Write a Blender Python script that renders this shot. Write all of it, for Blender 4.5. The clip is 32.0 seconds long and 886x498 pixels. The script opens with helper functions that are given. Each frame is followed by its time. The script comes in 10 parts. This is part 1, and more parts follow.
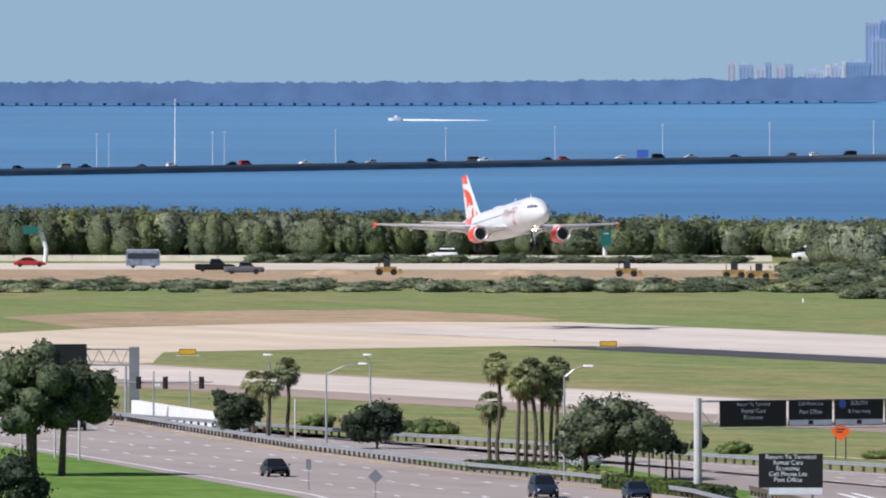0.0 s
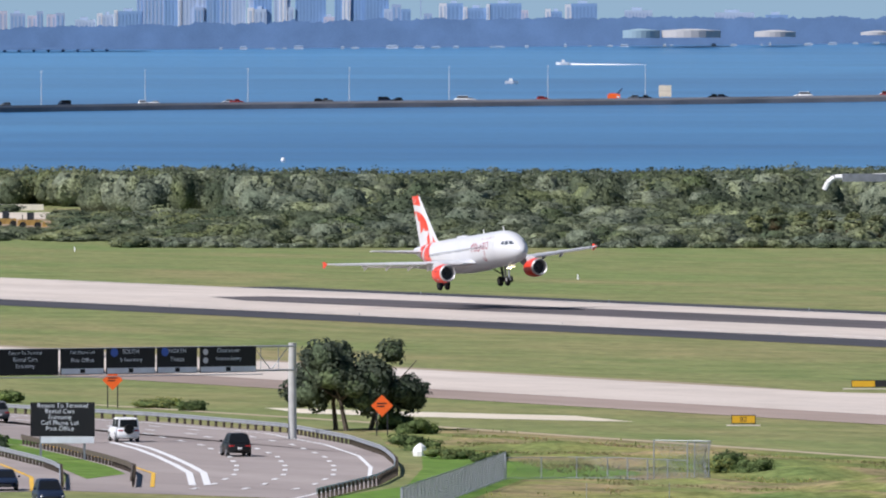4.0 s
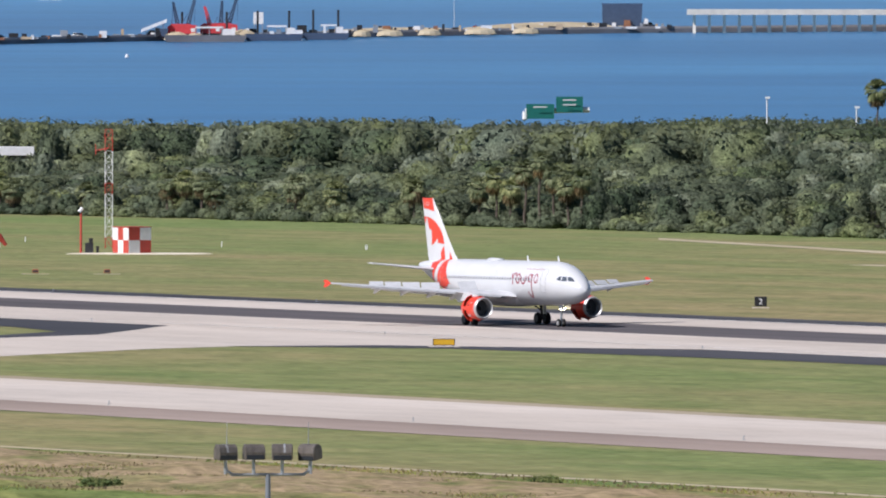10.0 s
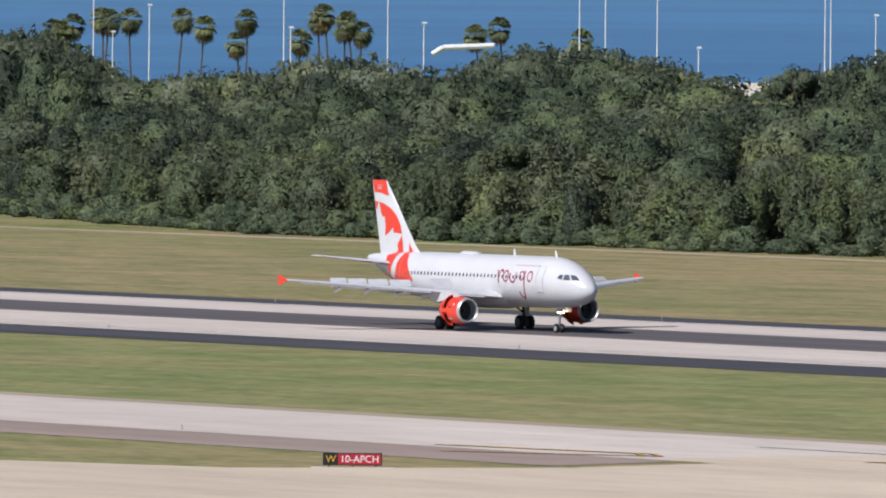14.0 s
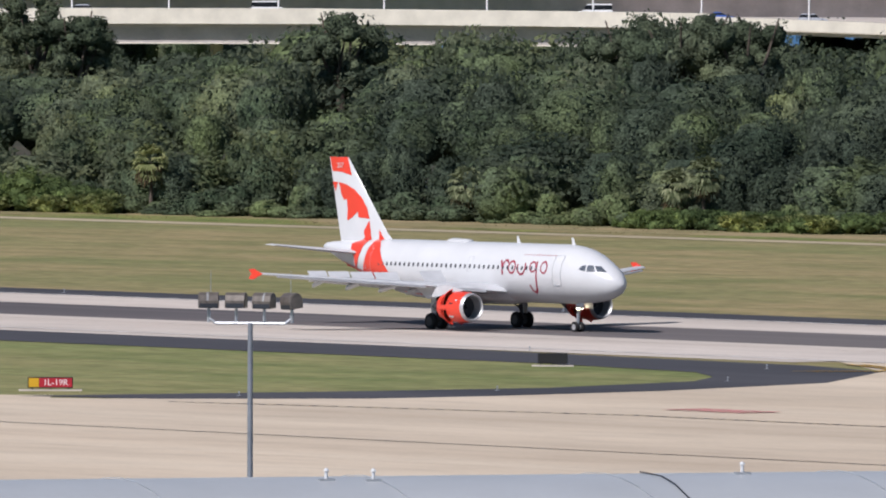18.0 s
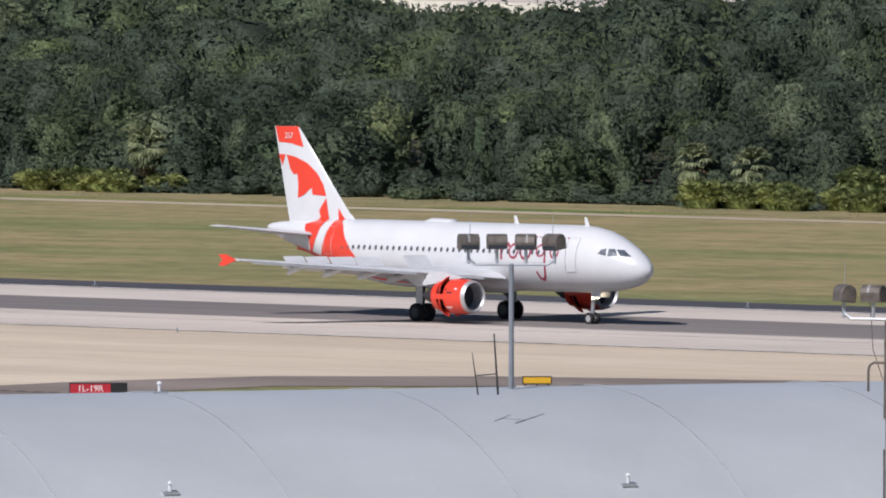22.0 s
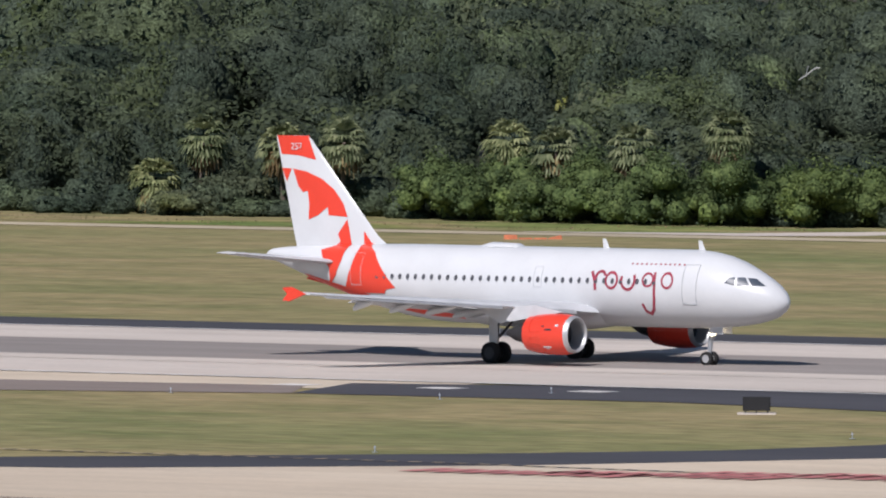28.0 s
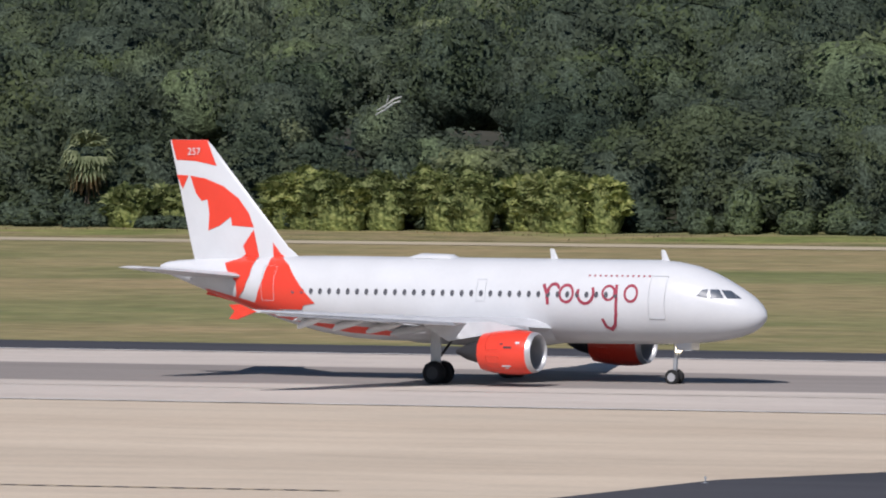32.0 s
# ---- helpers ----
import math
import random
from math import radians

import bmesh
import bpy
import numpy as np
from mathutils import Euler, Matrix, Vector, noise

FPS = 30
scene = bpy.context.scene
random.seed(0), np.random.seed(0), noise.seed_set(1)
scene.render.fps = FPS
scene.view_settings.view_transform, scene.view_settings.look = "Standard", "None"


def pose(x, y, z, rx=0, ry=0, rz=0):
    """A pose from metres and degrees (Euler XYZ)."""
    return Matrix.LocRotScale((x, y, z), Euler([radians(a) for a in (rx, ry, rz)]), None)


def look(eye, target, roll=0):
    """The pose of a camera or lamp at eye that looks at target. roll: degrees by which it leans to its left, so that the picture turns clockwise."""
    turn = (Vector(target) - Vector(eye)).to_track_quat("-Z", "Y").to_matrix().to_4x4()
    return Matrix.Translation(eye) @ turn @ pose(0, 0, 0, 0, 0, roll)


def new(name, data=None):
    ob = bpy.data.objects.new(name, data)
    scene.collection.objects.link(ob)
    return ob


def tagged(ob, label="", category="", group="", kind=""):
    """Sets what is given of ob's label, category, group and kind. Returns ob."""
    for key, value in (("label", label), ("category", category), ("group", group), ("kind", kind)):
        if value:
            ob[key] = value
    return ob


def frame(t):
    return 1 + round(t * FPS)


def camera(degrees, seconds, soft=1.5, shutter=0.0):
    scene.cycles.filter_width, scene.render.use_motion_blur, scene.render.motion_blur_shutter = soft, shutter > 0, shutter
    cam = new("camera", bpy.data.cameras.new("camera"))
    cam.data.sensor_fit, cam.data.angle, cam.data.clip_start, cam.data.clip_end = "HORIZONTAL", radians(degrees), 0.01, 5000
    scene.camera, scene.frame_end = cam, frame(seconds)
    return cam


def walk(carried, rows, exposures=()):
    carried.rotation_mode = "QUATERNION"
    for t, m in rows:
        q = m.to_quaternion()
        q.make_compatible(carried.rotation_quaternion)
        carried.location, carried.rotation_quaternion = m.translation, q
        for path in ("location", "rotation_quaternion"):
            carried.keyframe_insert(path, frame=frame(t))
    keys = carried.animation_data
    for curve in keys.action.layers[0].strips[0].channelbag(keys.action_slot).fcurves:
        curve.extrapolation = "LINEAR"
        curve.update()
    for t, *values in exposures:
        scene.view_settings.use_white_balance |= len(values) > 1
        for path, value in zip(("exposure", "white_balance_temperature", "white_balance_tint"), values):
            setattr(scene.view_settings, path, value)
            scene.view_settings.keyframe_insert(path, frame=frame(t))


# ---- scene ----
CAM_H = 30.041
CAM_FOV = 3.4168
LOOKS = [
    (0.0, 71.1695, -0.5706, 0.039),
    (0.5, 70.9111, -0.5835, -0.007),
    (1.0, 70.6099, -0.6090, -0.038),
    (1.5, 70.2537, -0.6201, -0.049),
    (2.0, 69.8907, -0.6126, -0.067),
    (2.5, 69.5268, -0.6313, 0.023),
    (3.0, 69.1474, -0.6736, 0.087),
    (3.5, 68.7550, -0.7183, 0.067),
    (5.5, 67.2013, -0.8724, -0.064),
    (6.0, 66.8196, -0.8723, -0.042),
    (6.5, 66.3884, -0.8704, 0.003),
    (7.0, 65.9185, -0.8709, -0.016),
    (7.5, 65.4471, -0.8781, -0.028),
    (8.0, 64.9625, -0.9083, -0.055),
    (8.5, 64.4551, -0.9306, -0.094),
    (9.0, 63.9275, -0.9280, -0.091),
    (9.5, 63.3880, -0.9146, -0.026),
    (10.0, 62.7922, -0.9457, 0.053),
    (10.5, 62.1890, -1.0115, 0.074),
    (11.0, 61.6080, -1.0576, 0.224),
    (11.5, 60.9720, -1.0790, 0.214),
    (12.0, 60.2633, -1.0763, -0.011),
    (12.5, 59.5474, -1.0823, 0.060),
    (13.0, 58.8812, -1.0959, 0.171),
    (13.5, 58.2941, -1.1084, 0.353),
    (15.5, 55.7976, -1.2188, 0.322),
    (16.0, 55.0316, -1.2344, 0.176),
    (16.5, 54.2138, -1.2774, 0.157),
    (17.0, 53.4512, -1.3206, 0.110),
    (17.5, 52.7200, -1.3303, 0.114),
    (18.0, 52.0251, -1.3517, 0.133),
    (18.5, 51.2814, -1.4020, 0.014),
    (19.0, 50.5534, -1.4318, 0.016),
    (19.5, 49.8230, -1.4340, 0.010),
    (20.0, 49.1009, -1.4270, 0.036),
    (20.5, 48.3149, -1.4630, 0.098),
    (21.0, 47.4813, -1.5271, 0.082),
    (21.5, 46.6297, -1.5852, 0.117),
    (22.0, 45.8109, -1.6007, 0.084),
    (22.5, 44.9769, -1.5950, -0.001),
    (23.0, 44.1668, -1.5957, -0.164),
    (23.5, 43.3960, -1.6032, -0.075),
    (24.0, 42.6606, -1.6004, -0.204),
    (24.5, 41.8890, -1.6164, -0.200),
    (25.0, 41.0823, -1.6361, -0.144),
    (25.5, 40.2035, -1.6420, -0.149),
    (27.5, 36.6432, -1.6995, -0.170),
    (28.0, 35.7755, -1.7559, -0.066),
    (28.5, 34.8538, -1.8019, -0.041),
    (29.0, 33.9241, -1.8371, -0.143),
    (29.5, 32.9887, -1.8468, -0.102),
    (30.0, 32.0088, -1.8649, -0.178),
    (30.5, 31.0520, -1.8845, -0.136),
    (31.0, 30.1728, -1.8733, -0.130),
    (31.5, 29.3826, -1.8556, -0.283),
    (32.0, 28.6425, -1.8487, -0.316),
]
# seconds, place along the runway, height of the wheels, nose up, right wing down
ROLL_OUT = [
    (0.0, -1851.83, 10.20, 6.5, 0.0),
    (0.5, -1821.01, 9.40, 6.0, 0.0),
    (1.0, -1790.17, 7.80, 5.6, 0.0),
    (1.5, -1759.31, 6.28, 5.2, 0.0),
    (2.0, -1728.42, 5.20, 4.8, 0.5),
    (2.5, -1697.50, 4.40, 4.5, 1.0),
    (3.0, -1666.51, 3.67, 4.2, 1.8),
    (3.5, -1635.45, 2.95, 4.2, 2.7),
    (5.5, -1510.65, 1.15, 4.0, 4.0),
    (6.0, -1479.42, 0.67, 3.8, 2.8),
    (6.5, -1448.18, 0.20, 3.5, 1.5),
    (7.0, -1416.91, 0.00, 3.0, 0.0),
    (7.5, -1385.66, 0.00, 2.4, 0.0),
    (8.0, -1354.51, 0.00, 1.8, 0.0),
    (8.5, -1323.59, 0.00, 1.2, 0.0),
    (9.0, -1292.96, 0.00, 0.8, 0.0),
    (9.5, -1262.65, 0.00, 0.4, 0.0),
    (10.0, -1232.67, 0.00, 0.2, 0.0),
    (10.5, -1203.02, 0.00, 0.0, 0.0),
    (11.0, -1173.69, 0.00, 0.0, 0.0),
    (11.5, -1144.70, 0.00, 0.0, 0.0),
    (12.0, -1116.10, 0.00, 0.0, 0.0),
    (12.5, -1087.98, 0.00, 0.0, 0.0),
    (13.0, -1060.43, 0.00, 0.0, 0.0),
    (13.5, -1033.52, 0.00, 0.0, 0.0),
    (15.5, -932.41, 0.00, 0.0, 0.0),
    (16.0, -908.18, 0.00, 0.0, 0.0),
    (16.5, -884.41, 0.00, 0.0, 0.0),
    (17.0, -861.14, 0.00, 0.0, 0.0),
    (17.5, -838.43, 0.00, 0.0, 0.0),
    (18.0, -816.25, 0.00, 0.0, 0.0),
    (18.5, -794.57, 0.00, 0.0, 0.0),
    (19.0, -773.38, 0.00, 0.0, 0.0),
    (19.5, -752.68, 0.00, 0.0, 0.0),
    (20.0, -732.48, 0.00, 0.0, 0.0),
    (20.5, -712.82, 0.00, 0.0, 0.0),
    (21.0, -693.68, 0.00, 0.0, 0.0),
    (21.5, -675.00, 0.00, 0.0, 0.0),
    (22.0, -656.69, 0.00, 0.0, 0.0),
    (22.5, -638.70, 0.00, 0.0, 0.0),
    (23.0, -620.98, 0.00, 0.0, 0.0),
    (23.5, -603.53, 0.00, 0.0, 0.0),
    (24.0, -586.37, 0.00, 0.0, 0.0),
    (24.5, -569.47, 0.00, 0.0, 0.0),
    (25.0, -552.79, 0.00, 0.0, 0.0),
    (25.5, -536.22, 0.00, 0.0, 0.0),
    (27.5, -470.34, 0.00, 0.0, 0.0),
    (28.0, -455.25, 0.00, 0.0, 0.0),
    (28.5, -440.63, 0.00, 0.0, 0.0),
    (29.0, -426.35, 0.00, 0.0, 0.0),
    (29.5, -412.36, 0.00, 0.0, 0.0),
    (30.0, -398.68, 0.00, 0.0, 0.0),
    (30.5, -385.37, 0.00, 0.0, 0.0),
    (31.0, -372.49, 0.00, 0.0, 0.0),
    (31.5, -360.02, 0.00, 0.0, 0.0),
    (32.0, -347.98, 0.00, 0.0, 0.0),
]
RUNWAY_Y = 640.39

# ---------------------------------------------------------------- camera

def aim(yaw, pitch, roll):
    """The standing camera: turned left by yaw from +y, tilted up by pitch, leaning by roll."""
    return pose(0, 0, CAM_H, 90 + pitch, 0, yaw) @ pose(0, 0, 0, 0, 0, roll)


cam = camera(CAM_FOV, 32.0, soft=2.0)
walk(cam, [(t, aim(a, b, c)) for t, a, b, c in LOOKS], [(0, 0.42), (7, 0.42), (10, 0.34), (13, 0.20), (18, 0.14), (24, 0.10), (32, 0.06)])

# ---------------------------------------------------------------- daylight
SUN_DIR = Vector((0.16, -1.0, 1.0)).normalized()
world = bpy.data.worlds.new("sky")
scene.world = world
world.use_nodes = True
wn = world.node_tree
sky = wn.nodes.new("ShaderNodeTexSky")
sky.sky_type = "NISHITA"
sky.sun_disc = False
sky.sun_elevation = math.asin(SUN_DIR.z)
sky.sun_rotation = math.atan2(SUN_DIR.x, SUN_DIR.y)
sky.air_density, sky.dust_density, sky.ozone_density = 1.0, 0.0, 3.0
sky.altitude = 2000
wn.links.new(sky.outputs[0], wn.nodes["Background"].inputs[0])
wn.nodes["Background"].inputs[1].default_value = 0.062
sun = new("sun", bpy.data.lights.new("sun", "SUN"))
sun.data.energy, sun.data.angle, sun.data.color = 4.65, radians(0.53), (0.945, 0.90, 0.915)
sun.matrix_world = look(SUN_DIR * 300, (0, 0, 0))

# ---------------------------------------------------------------- materials


def node_mat(name, rough=0.6, metal=0.0, spec=0.4):
    m = bpy.data.materials.new(name)
    m.use_nodes = True
    b = m.node_tree.nodes["Principled BSDF"]
    b.inputs["Roughness"].default_value = rough
    b.inputs["Metallic"].default_value = metal
    b.inputs["Specular IOR Level"].default_value = spec
    return m, m.node_tree.nodes, m.node_tree.links, b


def noise_node(nodes, links, scale, detail=4.0, stretch=(1, 1, 1), coords="Object"):
    tc = nodes.new("ShaderNodeTexCoord")
    mp = nodes.new("ShaderNodeMapping")
    mp.inputs["Scale"].default_value = stretch
    n = nodes.new("ShaderNodeTexNoise")
    n.inputs["Scale"].default_value, n.inputs["Detail"].default_value = scale, detail
    links.new(tc.outputs[coords], mp.inputs[0])
    links.new(mp.outputs[0], n.inputs["Vector"])
    return n.outputs["Fac"]


def ramp(nodes, links, fac, stops):
    r = nodes.new("ShaderNodeValToRGB")
    el = r.color_ramp.elements
    while len(el) < len(stops):
        el.new(0.5)
    for e, (p, c) in zip(el, stops):
        e.position, e.color = p, (*c, 1)
    links.new(fac, r.inputs[0])
    return r.outputs[0]


def mixc(nodes, links, fac, a, b, mode="MIX"):
    m = nodes.new("ShaderNodeMix")
    m.data_type, m.blend_type = "RGBA", mode
    for sock, v in ((m.inputs[0], fac), (m.inputs[6], a), (m.inputs[7], b)):
        if isinstance(v, (int, float)):
            sock.default_value = v
        elif isinstance(v, tuple):
            sock.default_value = (*v, 1)
        else:
            links.new(v, sock)
    return m.outputs[2]


def bump(nodes, links, b, fac, strength, dist):
    bp = nodes.new("ShaderNodeBump")
    bp.inputs["Strength"].default_value, bp.inputs["Distance"].default_value = strength, dist
    links.new(fac, bp.inputs["Height"])
    links.new(bp.outputs[0], b.inputs["Normal"])


def paint(name, color, rough=0.45, metal=0.0, spec=0.4, wear=0.12, scale=1.2):
    """Painted or plain surface with faint blotches and grime at two sizes."""
    m, n, l, b = node_mat(name, rough, metal, spec)
    lo = tuple(c * (1 - wear) for c in color)
    hi = tuple(min(1, c * (1 + wear * 0.6)) for c in color)
    big = ramp(n, l, noise_node(n, l, scale, 5), ((0.3, lo), (0.7, hi)))
    fine = ramp(n, l, noise_node(n, l, scale * 14, 3), ((0.3, (1 - wear * 0.5,) * 3), (0.7, (1, 1, 1))))
    l.new(mixc(n, l, 1.0, big, fine, "MULTIPLY"), b.inputs["Base Color"])
    return m


def grass_mat(name, green, tan, dry, bands=0.05, lush=None):
    """Mown grass in green and dry streaks; lush: the green of the wetter western end and of the strips between the taxiways."""
    m, n, l, b = node_mat(name, 0.9, 0, 0.1)
    streak = noise_node(n, l, 1.0, 4, (0.009, bands * 0.75, 1))
    patch = noise_node(n, l, 0.03, 6, (0.35, 1, 1))
    fine = noise_node(n, l, 0.9, 5, (0.5, 1, 1))
    c1 = ramp(n, l, streak, ((0.24, green), (0.5, tuple((a + c) / 2 for a, c in zip(green, tan))), (0.76, tan)))
    c2 = mixc(n, l, ramp(n, l, patch, ((0.43, (0, 0, 0)), (0.64, (dry,) * 3))), c1, tan)
    if lush:
        tc, sep, mr = n.new("ShaderNodeTexCoord"), n.new("ShaderNodeSeparateXYZ"), n.new("ShaderNodeMapRange")
        mr.inputs[1].default_value, mr.inputs[2].default_value = -1750, -1250
        mr.inputs[3].default_value, mr.inputs[4].default_value = 0.85, 0.0
        l.new(tc.outputs["Object"], sep.inputs[0])
        l.new(sep.outputs[0], mr.inputs[0])
        my, big = n.new("ShaderNodeMapRange"), n.new("ShaderNodeMath")
        my.inputs[1].default_value, my.inputs[2].default_value = 596, 612
        my.inputs[3].default_value, my.inputs[4].default_value = 0.60, 0.0
        l.new(sep.outputs[1], my.inputs[0])
        east, strip = n.new("ShaderNodeMapRange"), n.new("ShaderNodeMath")
        east.inputs[1].default_value, east.inputs[2].default_value = -820, -600
        east.inputs[3].default_value, east.inputs[4].default_value = 1.0, 0.1
        l.new(sep.outputs[0], east.inputs[0])
        strip.operation = "MULTIPLY"
        l.new(my.outputs[0], strip.inputs[0])
        l.new(east.outputs[0], strip.inputs[1])
        big.operation = "MAXIMUM"
        l.new(mr.outputs[0], big.inputs[0])
        l.new(strip.outputs[0], big.inputs[1])
        c2 = mixc(n, l, big.outputs[0], c2, mixc(n, l, ramp(n, l, streak, ((0.35, (0, 0, 0)), (0.7, (0.75,) * 3))), lush, c1))
    mot = noise_node(n, l, 0.16, 6, (0.5, 1, 1))
    c2 = mixc(n, l, 1.0, c2, ramp(n, l, mot, ((0.34, (0.76, 0.84, 0.76)), (0.5, (1, 1, 1)), (0.66, (1.18, 1.12, 1.16)))), "MULTIPLY")
    c3 = mixc(n, l, 1.0, c2, ramp(n, l, fine, ((0.25, (0.62,) * 3), (0.75, (1.15,) * 3))), "MULTIPLY")
    l.new(c3, b.inputs["Base Color"])
    bump(n, l, b, fine, 0.6, 0.15)
    return m


def pave_mat(name, light, dark, rough=0.85):
    """Worn paving: broad faint streaks, stains and grit."""
    m, n, l, b = node_mat(name, rough, 0, 0.2)
    mid = tuple((p + q) / 2 for p, q in zip(light, dark))
    streak = noise_node(n, l, 1.0, 3, (0.006, 0.09, 1))
    blot = noise_node(n, l, 0.05, 6, (0.4, 1, 1))
    stain = noise_node(n, l, 0.35, 5, (0.35, 1, 1))
    fine = noise_node(n, l, 2.0, 4)
    c = ramp(n, l, streak, ((0.32, dark), (0.5, mid), (0.68, light)))
    c = mixc(n, l, 1.0, c, ramp(n, l, blot, ((0.3, (0.88,) * 3), (0.7, (1.07,) * 3))), "MULTIPLY")
    c = mixc(n, l, 1.0, c, ramp(n, l, stain, ((0.28, (0.90,) * 3), (0.5, (1, 1, 1)), (0.75, (1.04,) * 3))), "MULTIPLY")
    c = mixc(n, l, 1.0, c, ramp(n, l, fine, ((0.3, (0.93,) * 3), (0.7, (1.03,) * 3))), "MULTIPLY")
    l.new(c, b.inputs["Base Color"])
    return m


def rubber_mat(name, light, dark, clean_light, clean_dark):
    """Tyre rubber worn into concrete: darkest along the wheel tracks, ragged towards both sides."""
    m = pave_mat(name, clean_light, clean_dark)
    n, l = m.node_tree.nodes, m.node_tree.links
    b = n["Principled BSDF"]
    clean = b.inputs["Base Color"].links[0].from_socket
    tc, sep, off, half, edge = n.new("ShaderNodeTexCoord"), n.new("ShaderNodeSeparateXYZ"), n.new("ShaderNodeMath"), n.new("ShaderNodeMath"), n.new("ShaderNodeMath")
    l.new(tc.outputs["Object"], sep.inputs[0])
    off.operation, off.inputs[1].default_value = "SUBTRACT", 643.2
    half.operation = "ABSOLUTE"
    l.new(sep.outputs[1], off.inputs[0])
    l.new(off.outputs[0], half.inputs[0])
    edge.operation, edge.inputs[1].default_value = "MULTIPLY_ADD", 2.4
    l.new(noise_node(n, l, 1.0, 6, (0.02, 0.5, 1)), edge.inputs[0])
    l.new(half.outputs[0], edge.inputs[2])
    mr = n.new("ShaderNodeMapRange")
    mr.inputs[1].default_value, mr.inputs[2].default_value = 9.9, 11.2
    mr.inputs[3].default_value, mr.inputs[4].default_value = 1.0, 0.0
    l.new(edge.outputs[0], mr.inputs[0])
    rub = ramp(n, l, noise_node(n, l, 1.0, 6, (0.01, 0.45, 1)), ((0.34, dark), (0.66, light)))
    along, worn = n.new("ShaderNodeMapRange"), n.new("ShaderNodeMath")
    along.inputs[1].default_value, along.inputs[2].default_value = -900, -440
    along.inputs[3].default_value, along.inputs[4].default_value = 1.0, 0.60
    l.new(sep.outputs[0], along.inputs[0])
    worn.operation = "MULTIPLY"
    l.new(mr.outputs[0], worn.inputs[0])
    l.new(along.outputs[0], worn.inputs[1])
    l.new(mixc(n, l, worn.outputs[0], clean, rub), b.inputs["Base Color"])
    return m


def leaf_mat(name, lo, mid, hi, place=0.085):
    """Foliage: each leaf clump differs, and whole crowns differ by place or by object."""
    m, n, l, b = node_mat(name, 0.75, 0, 0.15)
    geo = n.new("ShaderNodeNewGeometry")
    info = n.new("ShaderNodeObjectInfo")
    c = ramp(n, l, geo.outputs["Random Per Island"], ((0.05, lo), (0.5, mid), (0.95, hi)))
    tone = noise_node(n, l, place, 2, coords="Object")
    c = mixc(n, l, 1.0, c, ramp(n, l, tone, ((0.32, (0.60, 0.66, 0.66)), (0.5, (1, 1, 1)), (0.68, (1.42, 1.40, 1.05)))), "MULTIPLY")
    c = mixc(n, l, 1.0, c, ramp(n, l, info.outputs["Random"], ((0.0, (0.72, 0.76, 0.7)), (0.5, (1, 1, 1)), (1.0, (1.3, 1.25, 1.0)))), "MULTIPLY")
    l.new(c, b.inputs["Base Color"])
    tr = n.new("ShaderNodeBsdfTranslucent")
    l.new(c, tr.inputs["Color"])
    mx = n.new("ShaderNodeMixShader")
    mx.inputs[0].default_value = 0.40
    l.new(b.outputs[0], mx.inputs[1])
    l.new(tr.outputs[0], mx.inputs[2])
    l.new(mx.outputs[0], n["Material Output"].inputs["Surface"])
    return m


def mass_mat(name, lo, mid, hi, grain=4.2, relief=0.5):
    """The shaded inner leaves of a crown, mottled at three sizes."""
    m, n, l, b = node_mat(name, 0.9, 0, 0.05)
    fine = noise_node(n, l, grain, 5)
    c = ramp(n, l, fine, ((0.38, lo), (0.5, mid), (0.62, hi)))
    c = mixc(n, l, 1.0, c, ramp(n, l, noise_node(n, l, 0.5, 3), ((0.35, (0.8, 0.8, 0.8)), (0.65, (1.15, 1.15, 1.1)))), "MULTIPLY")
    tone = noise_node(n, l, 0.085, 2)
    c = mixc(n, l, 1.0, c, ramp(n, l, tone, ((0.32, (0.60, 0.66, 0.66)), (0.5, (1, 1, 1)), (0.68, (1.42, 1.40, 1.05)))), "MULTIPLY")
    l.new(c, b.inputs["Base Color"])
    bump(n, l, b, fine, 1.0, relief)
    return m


M_GRASS = grass_mat("mown_grass", (0.182, 0.205, 0.082), (0.316, 0.253, 0.132), 0.8, lush=(0.172, 0.238, 0.08))
M_DRYGRASS = grass_mat("dry_tan_grass", (0.225, 0.205, 0.098), (0.325, 0.262, 0.145), 0.8)
M_VERGE = grass_mat("lush_verge_grass", (0.11, 0.22, 0.035), (0.15, 0.23, 0.055), 0.4)
M_SCRUB, _n, _l, _b = node_mat("rough_ditch_grass", 0.95, 0, 0.05)
_big = noise_node(_n, _l, 0.055, 5, (0.45, 1, 1))
_mid = noise_node(_n, _l, 0.28, 5, (0.5, 1, 1))
_fin = noise_node(_n, _l, 1.6, 4, (0.6, 1, 1))
_c = ramp(_n, _l, _big, ((0.36, (0.145, 0.200, 0.068)), (0.47, (0.225, 0.235, 0.085)), (0.54, (0.30, 0.235, 0.135)), (0.62, (0.205, 0.235, 0.085))))
_c = mixc(_n, _l, 1.0, _c, ramp(_n, _l, _mid, ((0.3, (0.55, 0.60, 0.55)), (0.5, (1, 1, 1)), (0.7, (1.28, 1.2, 1.12)))), "MULTIPLY")
_c = mixc(_n, _l, 1.0, _c, ramp(_n, _l, _fin, ((0.3, (0.62, 0.64, 0.62)), (0.7, (1.15,) * 3))), "MULTIPLY")
_l.new(_c, _b.inputs["Base Color"])
bump(_n, _l, _b, _fin, 0.8, 0.25)
M_BROWNBANK, _n, _l, _b = node_mat("dry_brown_bank_weeds", 0.95, 0, 0.05)
_mid = noise_node(_n, _l, 0.22, 5, (0.5, 1, 1))
